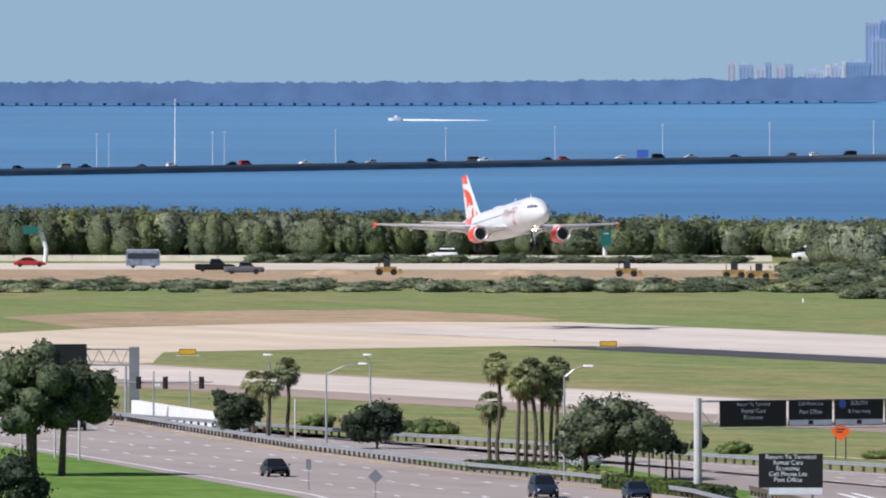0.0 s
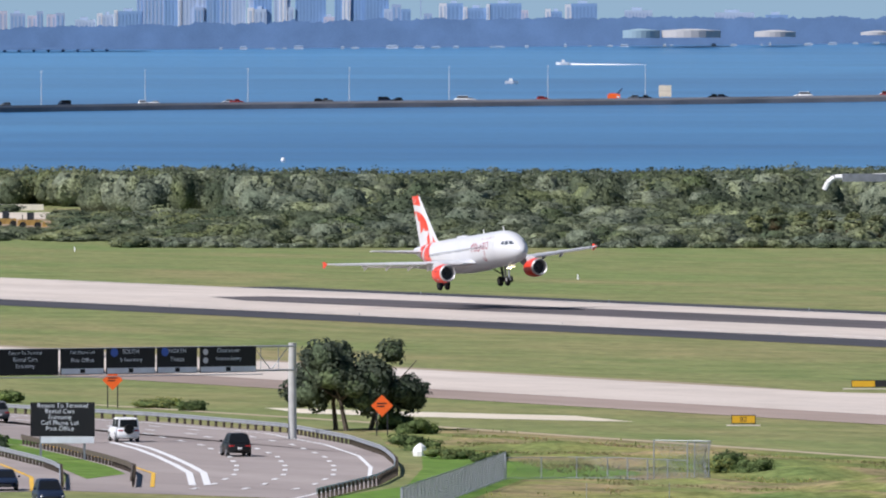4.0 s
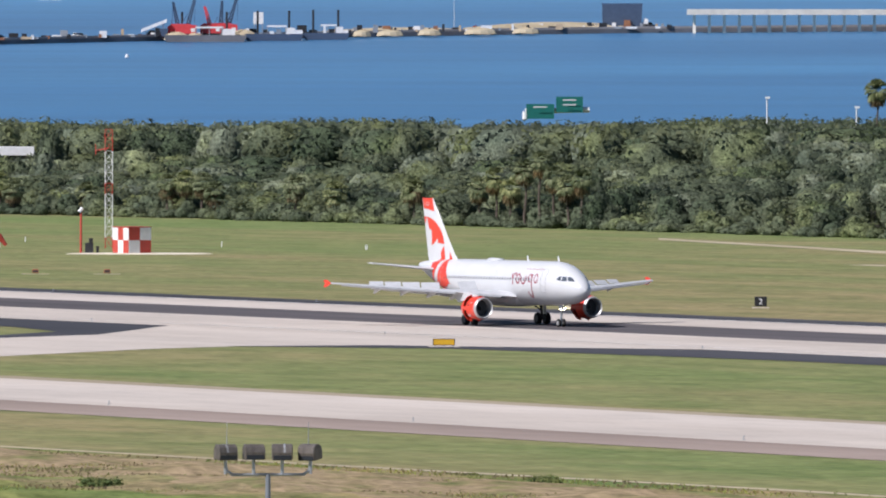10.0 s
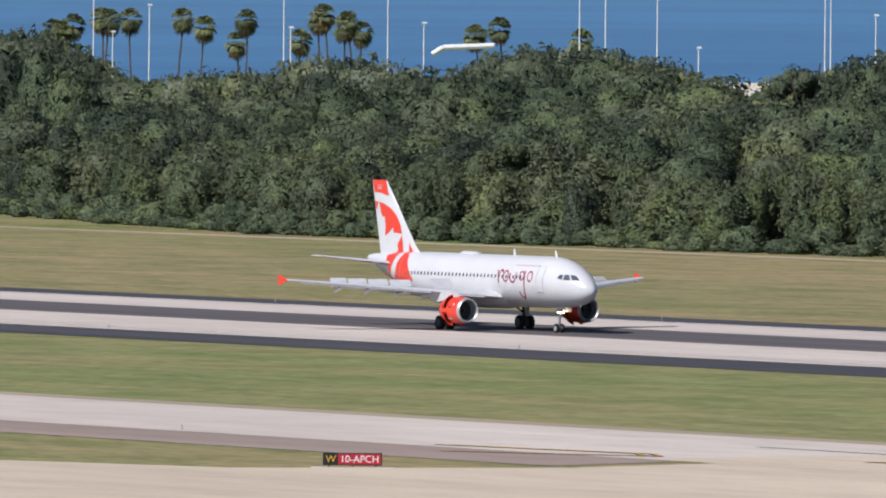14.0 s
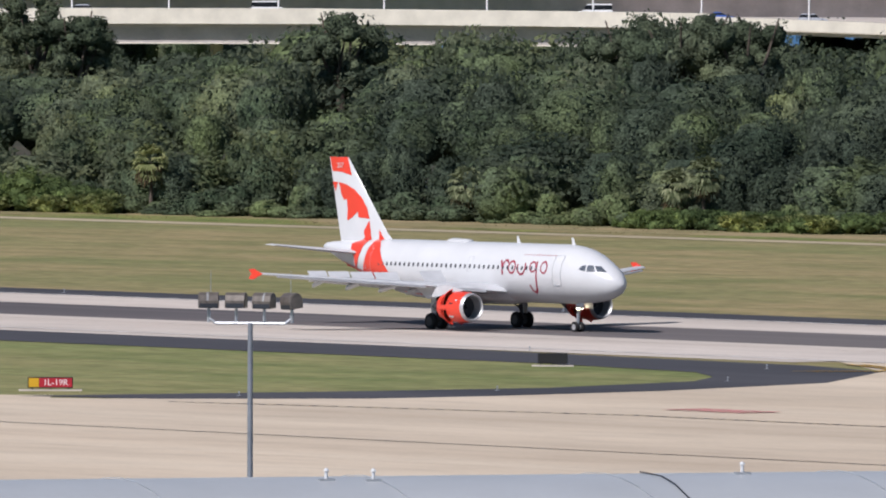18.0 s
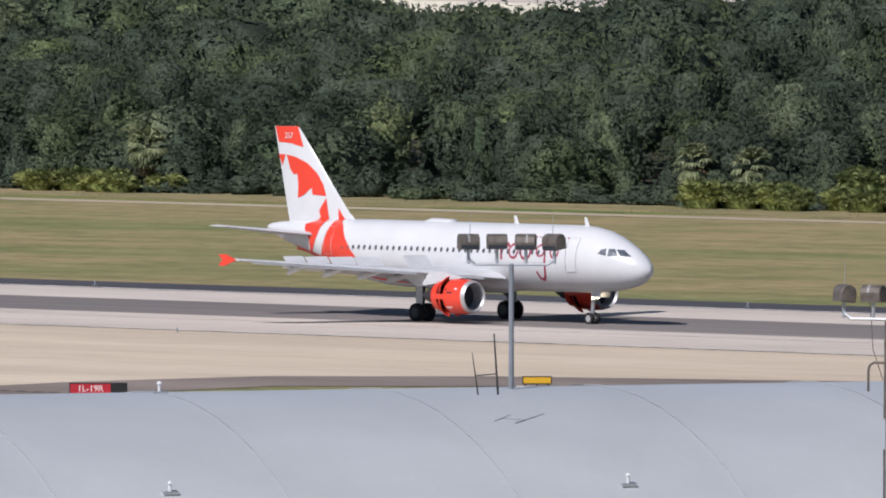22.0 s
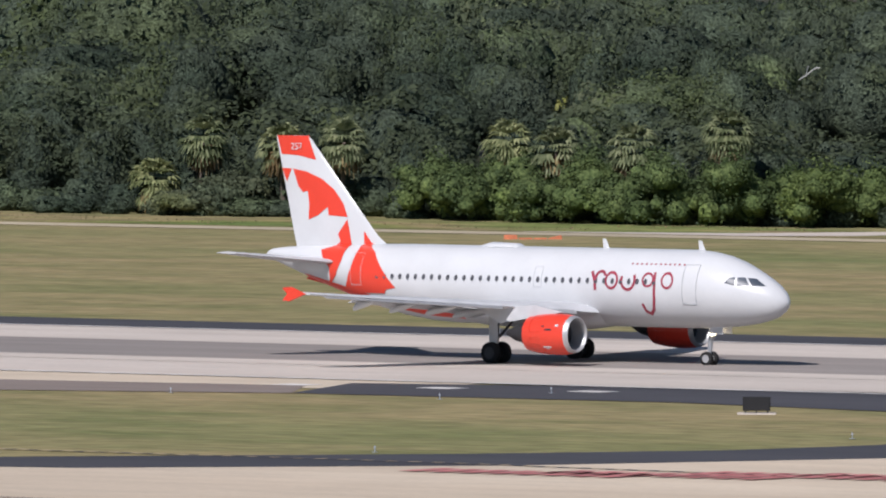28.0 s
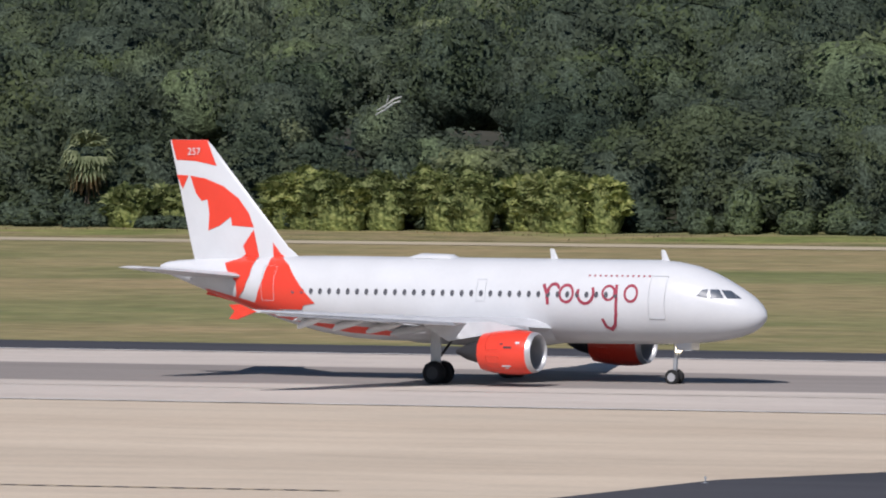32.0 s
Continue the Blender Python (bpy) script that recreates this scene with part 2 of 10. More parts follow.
_fin = noise_node(_n, _l, 1.3, 5, (0.6, 1, 1))
_c = ramp(_n, _l, _mid, ((0.34, (0.175, 0.185, 0.075)), (0.45, (0.275, 0.215, 0.120)), (0.56, (0.34, 0.255, 0.160)), (0.68, (0.215, 0.205, 0.085))))
_c = mixc(_n, _l, 1.0, _c, ramp(_n, _l, _fin, ((0.3, (0.62, 0.64, 0.62)), (0.7, (1.2,) * 3))), "MULTIPLY")
_l.new(_c, _b.inputs["Base Color"])
bump(_n, _l, _b, _fin, 0.8, 0.25)
M_DIRT = grass_mat("bare_sandy_dirt", (0.34, 0.25, 0.17), (0.42, 0.31, 0.2), 0.6)
M_SAND = pave_mat("pale_sand_path", (0.76, 0.70, 0.58), (0.60, 0.53, 0.41))
M_TRACK = pave_mat("tan_dirt_track", (0.50, 0.43, 0.31), (0.40, 0.33, 0.22))
M_COCKPIT = paint("dim_cockpit_glass", (0.065, 0.082, 0.11), 0.35, 0, 0.3, 0.2)
M_CONC = pave_mat("pale_runway_concrete", (0.60, 0.535, 0.475), (0.535, 0.47, 0.41))
M_CONC2 = pave_mat("warm_taxiway_concrete", (0.61, 0.515, 0.40), (0.535, 0.44, 0.335))
M_RUBBER = rubber_mat("rubber_marked_concrete", (0.125, 0.110, 0.112), (0.075, 0.068, 0.072), (0.60, 0.535, 0.475), (0.535, 0.47, 0.41))
M_ASPHALT = pave_mat("dark_asphalt", (0.076, 0.074, 0.082), (0.052, 0.052, 0.060))
M_SHOULDER = pave_mat("brown_worn_asphalt", (0.25, 0.205, 0.18), (0.19, 0.155, 0.135))
M_SHOULDER2 = pave_mat("worn_tan_asphalt", (0.36, 0.285, 0.245), (0.28, 0.22, 0.185))
M_ROAD = pave_mat("grey_road_asphalt", (0.36, 0.315, 0.295), (0.29, 0.25, 0.235))
M_FRINGE = pave_mat("dusty_dead_grass", (0.40, 0.335, 0.25), (0.30, 0.25, 0.17))
M_OLDWHITE = paint("worn_white_line_paint", (0.68, 0.65, 0.62), 0.8, wear=0.3, scale=0.3)
M_WHITE = paint("white_paint", (0.8, 0.8, 0.8), 0.6)
M_YELLOW = paint("yellow_marking_paint", (0.75, 0.45, 0.05), 0.7, wear=0.25, scale=0.6)
M_FADED = paint("faded_taxi_line_paint", (0.46, 0.36, 0.235), 0.8, wear=0.4, scale=0.4)
M_REDMARK = paint("worn_red_marking_paint", (0.58, 0.22, 0.21), 0.8, wear=0.45, scale=0.5)
M_LEAF = leaf_mat("oak_foliage", (0.051, 0.067, 0.050), (0.059, 0.080, 0.056), (0.077, 0.102, 0.067))
# olive, inland and coastal leaves are lightened to stand in for distance haze
M_LEAF2 = leaf_mat("olive_foliage", (0.103, 0.123, 0.085), (0.123, 0.144, 0.097), (0.145, 0.166, 0.110))
M_LEAF4 = leaf_mat("inland_foliage", (0.076, 0.094, 0.067), (0.087, 0.108, 0.076), (0.104, 0.127, 0.086))
M_LEAF5 = leaf_mat("live_oak_foliage", (0.054, 0.070, 0.053), (0.063, 0.081, 0.059), (0.078, 0.100, 0.069))
M_COAST = leaf_mat("haze_paled_coastal_foliage", (0.138, 0.158, 0.118), (0.156, 0.178, 0.132), (0.176, 0.198, 0.146))
M_BUSH = leaf_mat("bright_shrub_foliage", (0.080, 0.114, 0.050), (0.108, 0.150, 0.062), (0.148, 0.196, 0.082))
M_PALMETTO = leaf_mat("palmetto_fronds", (0.085, 0.112, 0.040), (0.185, 0.215, 0.078), (0.38, 0.40, 0.18))
M_PALM = leaf_mat("palm_fronds", (0.125, 0.150, 0.078), (0.225, 0.255, 0.138), (0.40, 0.42, 0.25))
M_DEADLEAF = leaf_mat("dead_palm_fronds", (0.09, 0.06, 0.035), (0.2, 0.14, 0.08), (0.36, 0.28, 0.17))
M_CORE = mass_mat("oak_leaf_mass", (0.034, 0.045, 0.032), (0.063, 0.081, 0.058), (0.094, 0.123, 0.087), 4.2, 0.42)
# coastal, edge and inland masses carry the same haze lightening
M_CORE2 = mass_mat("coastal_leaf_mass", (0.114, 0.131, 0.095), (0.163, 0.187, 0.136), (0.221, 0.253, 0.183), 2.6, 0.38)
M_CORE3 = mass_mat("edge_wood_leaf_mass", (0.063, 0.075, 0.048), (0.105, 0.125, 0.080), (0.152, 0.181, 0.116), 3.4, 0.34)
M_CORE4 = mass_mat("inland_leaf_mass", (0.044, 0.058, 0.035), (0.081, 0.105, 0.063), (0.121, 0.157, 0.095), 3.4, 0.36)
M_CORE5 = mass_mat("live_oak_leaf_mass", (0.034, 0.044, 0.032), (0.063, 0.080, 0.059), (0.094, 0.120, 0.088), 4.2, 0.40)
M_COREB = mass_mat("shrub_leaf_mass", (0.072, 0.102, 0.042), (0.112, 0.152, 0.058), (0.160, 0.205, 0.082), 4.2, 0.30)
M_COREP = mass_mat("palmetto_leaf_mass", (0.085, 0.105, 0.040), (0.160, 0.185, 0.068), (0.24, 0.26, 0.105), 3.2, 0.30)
M_STRAW = leaf_mat("dry_straw_weeds", (0.24, 0.20, 0.11), (0.31, 0.25, 0.14), (0.38, 0.31, 0.18))
M_BRUSH = leaf_mat("dry_brown_brush", (0.26, 0.205, 0.120), (0.31, 0.245, 0.145), (0.36, 0.29, 0.175))
M_WEED = leaf_mat("coarse_green_weeds", (0.21, 0.235, 0.090), (0.25, 0.275, 0.105), (0.30, 0.315, 0.125))
M_WOODGROUND = pave_mat("dark_wood_ground", (0.07, 0.06, 0.04), (0.035, 0.04, 0.022))
M_BARK = paint("grey_brown_bark", (0.12, 0.095, 0.075), 0.9, wear=0.4, scale=3)
M_PLANE = paint("white_aircraft_paint", (0.60, 0.61, 0.625), 0.30, 0, 0.5, 0.05, 0.5)
M_RED = paint("bright_red_aircraft_paint", (0.72, 0.055, 0.03), 0.3, 0, 0.5, 0.06, 0.5)
M_WORD = paint("dark_red_lettering_paint", (0.33, 0.045, 0.075), 0.4, 0, 0.5, 0.1)
M_ALU = paint("bare_aluminium", (0.52, 0.52, 0.53), 0.45, 0.55, 0.5, 0.1)
M_GREYWING = paint("pale_grey_wing_paint", (0.53, 0.54, 0.56), 0.4, 0, 0.5, 0.1)
M_DARKMETAL = paint("dark_grey_metal", (0.05, 0.05, 0.055), 0.5, 0.5, 0.5, 0.3)
M_TYRE = paint("black_tyre_rubber", (0.018, 0.018, 0.019), 0.8, 0, 0.3, 0.3)
M_WINDOW = paint("grey_cabin_window", (0.10, 0.10, 0.11), 0.2, 0, 0.6, 0.2)
M_GLASSD = paint("dark_glass", (0.03, 0.035, 0.045), 0.3, 0, 0.35, 0.1)
M_GALV = paint("galvanised_steel", (0.45, 0.47, 0.5), 0.45, 0.6, 0.5, 0.15)
M_POLE = paint("grey_blue_pole_paint", (0.22, 0.24, 0.27), 0.5, 0.2, 0.4, 0.2)
M_BLACK = paint("black_panel", (0.018, 0.018, 0.02), 0.5, 0, 0.4, 0.2)
M_ROOF = paint("weathered_pale_blue_roof_metal", (0.48, 0.50, 0.515), 0.4, 0.15, 0.5, 0.06, 0.25)


def glow_mat(name, color, strength):
    m, n, l, b = node_mat(name)
    b.inputs["Base Color"].default_value = (*color, 1)
    b.inputs["Emission Color"].default_value = (*color, 1)
    b.inputs["Emission Strength"].default_value = strength
    return m


M_LAMP = glow_mat("lit_lamp_glass", (1.0, 0.82, 0.55), 10.0)

# water
M_WATER, _n, _l, _b = node_mat("bay_water", 0.35, 0, 0.25)
_r = ramp(_n, _l, noise_node(_n, _l, 0.004, 5, (1, 0.35, 1)), ((0.3, (0.026, 0.112, 0.275)), (0.7, (0.046, 0.172, 0.365))))
_f = noise_node(_n, _l, 0.35, 5, (0.4, 1, 1))
_tc, _turn = _n.new("ShaderNodeTexCoord"), _n.new("ShaderNodeMapping")
_turn.inputs["Rotation"].default_value = (0, 0, radians(-156))
_l.new(_tc.outputs["Object"], _turn.inputs[0])
_w = _r
for _sc, _amt in (((0.0035, 0.0009, 1), 0.16), ((0.014, 0.003, 1), 0.13)):
    _mp, _nz = _n.new("ShaderNodeMapping"), _n.new("ShaderNodeTexNoise")
    _mp.inputs["Scale"].default_value = _sc
    _nz.inputs["Scale"].default_value, _nz.inputs["Detail"].default_value = 1.0, 5
    _l.new(_turn.outputs[0], _mp.inputs[0])
    _l.new(_mp.outputs[0], _nz.inputs["Vector"])
    _w = mixc(_n, _l, 1.0, _w, ramp(_n, _l, _nz.outputs["Fac"], ((0.3, (1 - _amt,) * 3), (0.7, (1 + _amt, 1 + _amt, 1 + _amt * 0.6)))), "MULTIPLY")
_l.new(mixc(_n, _l, 1.0, _w, ramp(_n, _l, _f, ((0.3, (0.9,) * 3), (0.7, (1.1,) * 3))), "MULTIPLY"), _b.inputs["Base Color"])
bump(_n, _l, _b, _f, 0.5, 0.3)

# ---------------------------------------------------------------- mesh helpers


class Build:
    """Collects vertices and faces of one mesh."""

    def __init__(self):
        self.v, self.f, self.weld = [], [], False

    def add(self, verts, faces):
        o = len(self.v)
        self.v += [tuple(p) for p in verts]
        self.f += [tuple(i + o for i in f) for f in faces]
        return self

    def box(self, x0, y0, z0, x1, y1, z1, m=None):
        vs = [Vector(p) for p in ((x0, y0, z0), (x1, y0, z0), (x1, y1, z0), (x0, y1, z0), (x0, y0, z1), (x1, y0, z1), (x1, y1, z1), (x0, y1, z1))]
        if m is not None:
            vs = [m @ p for p in vs]
        return self.add(vs, [(0, 3, 2, 1), (4, 5, 6, 7), (0, 1, 5, 4), (1, 2, 6, 5), (2, 3, 7, 6), (3, 0, 4, 7)])

    def tube(self, a, b, ra, rb=None, n=8, caps=True):
        a, b = Vector(a), Vector(b)
        rb = ra if rb is None else rb
        d = (b - a).normalized()
        u = d.orthogonal().normalized()
        w = d.cross(u)
        ring = [math.cos(2 * math.pi * k / n) * u + math.sin(2 * math.pi * k / n) * w for k in range(n)]
        vs = [a + r * ra for r in ring] + [b + r * rb for r in ring]
        fs = [(k, (k + 1) % n, n + (k + 1) % n, n + k) for k in range(n)]
        if caps:
            fs += [tuple(range(n - 1, -1, -1)), tuple(range(n, 2 * n))]
        return self.add(vs, fs)

    def path(self, pts, r, n=6):
        for a, b in zip(pts, pts[1:]):
            self.tube(a, b, r, r, n)
        return self

    def loft(self, rings, close=True, caps=True):
        n = len(rings[0])
        vs = [p for r in rings for p in r]
        fs = []
        for i in range(len(rings) - 1):
            for k in range(n if close else n - 1):
                k2 = (k + 1) % n
                fs.append((i * n + k, i * n + k2, (i + 1) * n + k2, (i + 1) * n + k))
        if caps:
            fs += [tuple(range(n - 1, -1, -1)), tuple(range((len(rings) - 1) * n, len(rings) * n))]
        return self.add(vs, fs)

    def slab(self, poly, z0, z1):
        """An upright prism over a polygon in plan (either winding)."""
        area = sum(a[0] * b[1] - b[0] * a[1] for a, b in zip(poly, poly[1:] + poly[:1]))
        poly = poly if area > 0 else poly[::-1]
        n = len(poly)
        vs = [(x, y, z0) for x, y in poly] + [(x, y, z1) for x, y in poly]
        return self.add(vs, [tuple(range(n - 1, -1, -1)), tuple(range(n, 2 * n))] + [(k, (k + 1) % n, n + (k + 1) % n, n + k) for k in range(n)])

    def mesh(self, name, mat, smooth=False, edge=35):
        me = bpy.data.meshes.new(name)
        me.from_pydata(self.v, [], self.f)
        bm = bmesh.new()
        bm.from_mesh(me)
        if self.weld:
            bmesh.ops.remove_doubles(bm, verts=bm.verts, dist=1e-4)
        bmesh.ops.recalc_face_normals(bm, faces=bm.faces)
        bm.to_mesh(me)
        bm.free()
        me.materials.append(mat)
        if smooth:
            me.shade_smooth()
            me.set_sharp_from_angle(angle=radians(edge))
        return me


def part(name, b, mat, parent=None, label="", at=None, smooth=False, edge=35):
    """One mesh object, under a thing or part; b is a Build or a ready mesh."""
    me = b if isinstance(b, bpy.types.Mesh) else b.mesh(name, mat, smooth, edge)
    ob = new(name, me)
    if parent is not None:
        ob.parent = parent
    if at is not None:
        ob.matrix_basis = at
    if label:
        ob["label"] = label
    return ob


def thing(name, label, category, at=None, group=""):
    ob = new(name)
    ob.empty_display_size = 0.2
    if at is not None:
        ob.matrix_basis = at
    return tagged(ob, label, category, group)


def big_mesh(name, verts, quads, mat, smooth=False):
    """A mesh from numpy arrays of vertices (n, 3) and quads (m, 4)."""
    me = bpy.data.meshes.new(name)
    me.vertices.add(len(verts))
    me.vertices.foreach_set("co", np.ascontiguousarray(verts, np.float32).ravel())
    me.loops.add(quads.size)
    me.loops.foreach_set("vertex_index", np.ascontiguousarray(quads, np.int32).ravel())
    me.polygons.add(len(quads))
    me.polygons.foreach_set("loop_start", np.arange(0, quads.size, quads.shape[1], dtype=np.int32))
    me.update(calc_edges=True)
    me.materials.append(mat)
    if smooth:
        me.shade_smooth()
    return me


def rot_z(a):
    return Matrix.Rotation(a, 4, "Z")


def polar(az, r, z=0.0):
    """A place r metres away, az degrees to the left of +y."""
    return (-math.sin(radians(az)) * r, math.cos(radians(az)) * r, z)


# ---------------------------------------------------------------- ground and bay


def structure(name, b, mat, label, category, z=0.0):
    ob = part(name, b, mat)
    ob.location.z = z
    return tagged(ob, label, category, kind="structure")


def flat(poly):
    b = Build()
    n = len(poly)
    area = sum(a[0] * c[1] - c[0] * a[1] for a, c in zip(poly, poly[1:] + poly[:1]))
    b.add([(x, y, 0) for x, y in (poly if area > 0 else poly[::-1])], [tuple(range(n))])
    return b


SHORE = ((55, -52), (62, -36), (65, -26), (66, -19), (67, -10), (68.3, -5), (71.2, 5), (77, 7))


def shore_dip(az):
    """How far the far shore's waterline dips below level, by bearing."""
    return float(np.interp(az, [a for a, _ in SHORE], [b for _, b in SHORE]))


def water_z(r, az):
    """Bay sheet bent upwards to fit the camera's view, ending at the far shore."""
    if r < 2950:
        return -0.6
    e = shore_dip(az)
    d = (270 - e) * (4850 - min(r, 4850)) / 1900 + e
    return CAM_H - r * d / 26285


_b2 = Build()
_rings = [[Vector(polar(-100 + 7.5 * k, r, 0)) for k in range(49)] for r in (0.01, 400, 900, 1600, 2400, 3000)] + [[Vector(polar(-100 + 7.5 * k, r, -3)) for k in range(49)] for r in (3010, 4950)]
_b2.loft(_rings, close=False, caps=False)
ground = structure("ground", _b2, M_GRASS, "mown airfield grass, green with dry tan streaks", "ground")
_rings = []
for r in [2900 + 50 * k for k in range(41)]:
    _rings.append([Vector(polar(40 + 0.5 * k, r, water_z(r, 40 + 0.5 * k) if r > 2950 else -1.5)) for k in range(81)])
_b2 = Build().loft(_rings, close=False, caps=False)
# plain hazy sky beyond the far shore
M_SKYLINE, _n, _l, _b = node_mat("hazy_sky", 1.0, 0, 0)
_b.inputs["Base Color"].default_value = (0, 0, 0, 1)
_b.inputs["Emission Color"].default_value = (0.225, 0.335, 0.455, 1)
_b.inputs["Emission Strength"].default_value = 1.0
_sky = Build().loft([[Vector(polar(36 + 1.0 * k, 4990, z)) for k in range(44)] for z in (-20, 60, 400)], close=False, caps=False)
structure("backdrop", _sky, M_SKYLINE, "pale blue hazy sky above the far shore", "sky")
water = structure("water", _b2, M_WATER, "wind-ruffled blue bay water", "water")

# runway: all strips run along x
X0, X1 = -1880.0, 160.0
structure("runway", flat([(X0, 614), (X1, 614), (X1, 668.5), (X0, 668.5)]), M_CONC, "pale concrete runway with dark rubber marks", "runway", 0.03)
structure("runway_rubber", flat([(-1690, 640), (-1640, 629.0), (X1, 629.0), (X1, 657.5), (-1640, 657.5), (-1690, 648)]), M_RUBBER, "black tyre rubber band along the runway", "tyre marks", 0.045)
structure("runway_margin", flat([(-1720, 610.3), (-745, 610.3), (-745, 614), (-1716, 614)]), M_CONC, "pale concrete edge of the runway", "runway", 0.034)
structure("shoulder_north", flat([(-1760, 668.5), (X1, 668.5), (X1, 679), (-1760, 676)]), M_ASPHALT, "dark asphalt shoulder of the runway", "shoulder", 0.028)

structure("shoulder_west", flat([(-1712, 610.3), (-1280, 610.3), (-1243.7, 610.7), (-1212, 588), (-1190, 552), (-1182, 538), (-1188, 538), (-1198, 556), (-1212, 577), (-1225, 590), (-1244, 594.7), (-1290, 595), (-1722, 596)]), M_ASPHALT, "dark asphalt shoulder beside the runway", "shoulder", 0.03)
structure("shoulder_middle", flat([(-1135, 610.3), (-790, 610.3), (-739.5, 607), (-727, 603), (-712, 586), (-706, 568), (-704.5, 554), (-705, 545), (-712, 534), (-721, 530), (-716, 553), (-714.5, 566), (-719, 581), (-725, 587.5), (-733, 592.5), (-752, 595.5), (-1100, 597), (-1150, 592), (-1166, 578), (-1164, 592)]), M_ASPHALT, "dark asphalt shoulder round a grass island", "shoulder", 0.03)
structure("shoulder_brown", flat([(-441, 599), (-446, 607), (-470, 604), (-542, 597), (-558, 590), (-587, 575), (-596, 566), (-597, 552), (-593, 533), (-575, 519), (-560, 519), (-583, 540), (-585, 556), (-575, 566), (-541, 577), (-456, 594)]), M_SHOULDER, "worn brown asphalt shoulder", "shoulder", 0.03)
structure("shoulder_east", flat([(-441, 599), (-446, 611), (-434, 614), (-417, 616), (-394, 607), (-381, 592), (-373, 571), (-373, 559), (-385, 540), (-400, 527), (-430, 518), (-520, 515), (-520, 517), (-460, 519.5), (-410, 533.5), (-393.6, 548.5), (-386, 558), (-383.4, 566.3), (-384.5, 575), (-389.5, 585.5), (-395.5, 592.5), (-403, 597.2), (-418.7, 600.4)]), M_ASPHALT, "dark asphalt shoulder with a rounded nose", "shoulder", 0.03)
structure("shoulder_far_east", flat([(-289, 538), (-290, 555), (-282, 575), (-262, 600), (-235, 614), (X1, 614), (X1, 518), (-270, 518)]), M_ASPHALT, "dark asphalt shoulder by the taxiway", "shoulder", 0.03)
structure("exit_taxiway_first", flat([(-1905, 668), (-1914, 646), (-1896, 616), (-1877, 594), (-1835, 565), (-1790, 525), (-1760, 489), (-1600, 489), (-1622, 518), (-1690, 541), (-1695, 548), (-1707, 569), (-1722, 597), (-1712, 614), (-1712, 668)]), M_CONC2, "tan concrete turn-off at the runway end", "taxiway", 0.02)
structure("exit_taxiway_second", flat([(-1255, 614), (-1243.7, 610.7), (-1212, 588), (-1190, 552), (-1182, 538), (-1165, 526), (-1150, 517), (-1112, 517), (-1128, 528), (-1140, 543), (-1160, 568), (-1166, 580), (-1162, 593), (-1132, 614)]), M_CONC, "pale concrete runway exit", "taxiway", 0.024)
structure("exit_taxiway_third", flat([(-745, 614), (-727, 603), (-712, 586), (-706, 568), (-704.5, 554), (-705, 545), (-714, 532), (-735, 517), (-560, 517), (-593, 533), (-597, 552), (-596, 566), (-587, 575), (-558, 590), (-542, 597), (-440, 605), (-440, 614)]), M_CONC2, "wide tan concrete runway exit", "taxiway", 0.024)
structure("exit_taxiway_fourth", flat([(-417, 616), (-394, 607), (-381, 592), (-373, 571), (-373, 559), (-385, 540), (-400, 527), (-430, 517), (-270, 517), (-289, 538), (-290, 555), (-282, 575), (-262, 600), (-235, 614)]), M_CONC2, "wide tan concrete runway exit", "taxiway", 0.024)
structure("taxiway_west", flat([(-1790, 484.5), (-1790, 512.5), (-1200, 512.5), (-1180, 521), (-1110, 521), (-1096, 512.5), (-745, 512.5), (-745, 484.5)]), M_CONC, "pale concrete parallel taxiway", "taxiway", 0.027)
structure("taxiway_east", flat([(-745, 484.5), (-745, 514), (-735, 518), (-721, 533), (-705, 520), (-560, 518), (X1, 518), (X1, 484.5)]), M_CONC2, "tan concrete parallel taxiway", "taxiway", 0.026)
structure("taxiway_fringe", flat([(-1790, 512.5), (-1790, 516), (-1230, 515.5), (-1200, 512.5)]), M_FRINGE, "dusty dead grass along the taxiway", "grass", 0.022)
structure("taxiway_fringe_east", flat([(-1096, 512.5), (-1080, 516.5), (-760, 516), (-745, 512.5)]), M_FRINGE, "dusty dead grass along the taxiway", "grass", 0.022)
structure("taxiway_edge", flat([(-575, 519), (-590, 511), (-520, 511), (-430, 511), (-420, 519)]), M_SHOULDER, "worn brown asphalt edge of the taxiway", "shoulder", 0.036)
structure("taxiway_shoulder", flat([(-1760, 471.5), (-1760, 484.5), (-740, 484.5), (-736, 472.5)]), M_SHOULDER2, "worn tan asphalt taxiway shoulder", "shoulder", 0.03)
structure("apron", flat([(-700, 250), (-732, 400), (-744, 418), (-759, 430), (-768, 440), (-757, 446), (-740, 453), (-733, 472), (-738, 489), (X1, 489), (X1, 250)]), M_CONC2, "tan concrete apron beside the hangar", "apron", 0.02)
structure("perimeter_path", flat([(-1500, 823), (X1, 823), (X1, 829), (-1500, 827)]), M_TRACK, "pale sandy perimeter track in the grass", "path", 0.03)
structure("wood_track", flat([(-592, 829), (-576, 834), (-569, 842), (-568, 852), (-572, 866), (-583, 890), (-579, 888), (-568, 866), (-563, 852), (-562, 841), (-566, 833), (-572, 829)]), M_CONC, "pale sandy track turning into the wood", "path", 0.034)
structure("perimeter_track", flat([(-1681.6, 895.6), (-1631.2, 884.3), (-1574.8, 871.7), (-1539.5, 868.3), (-1525.8, 860.6), (-1560.6, 863.8), (-1619.7, 878.1), (-1669.5, 889.2)]), M_TRACK, "pale sandy perimeter track bending away", "path", 0.03)
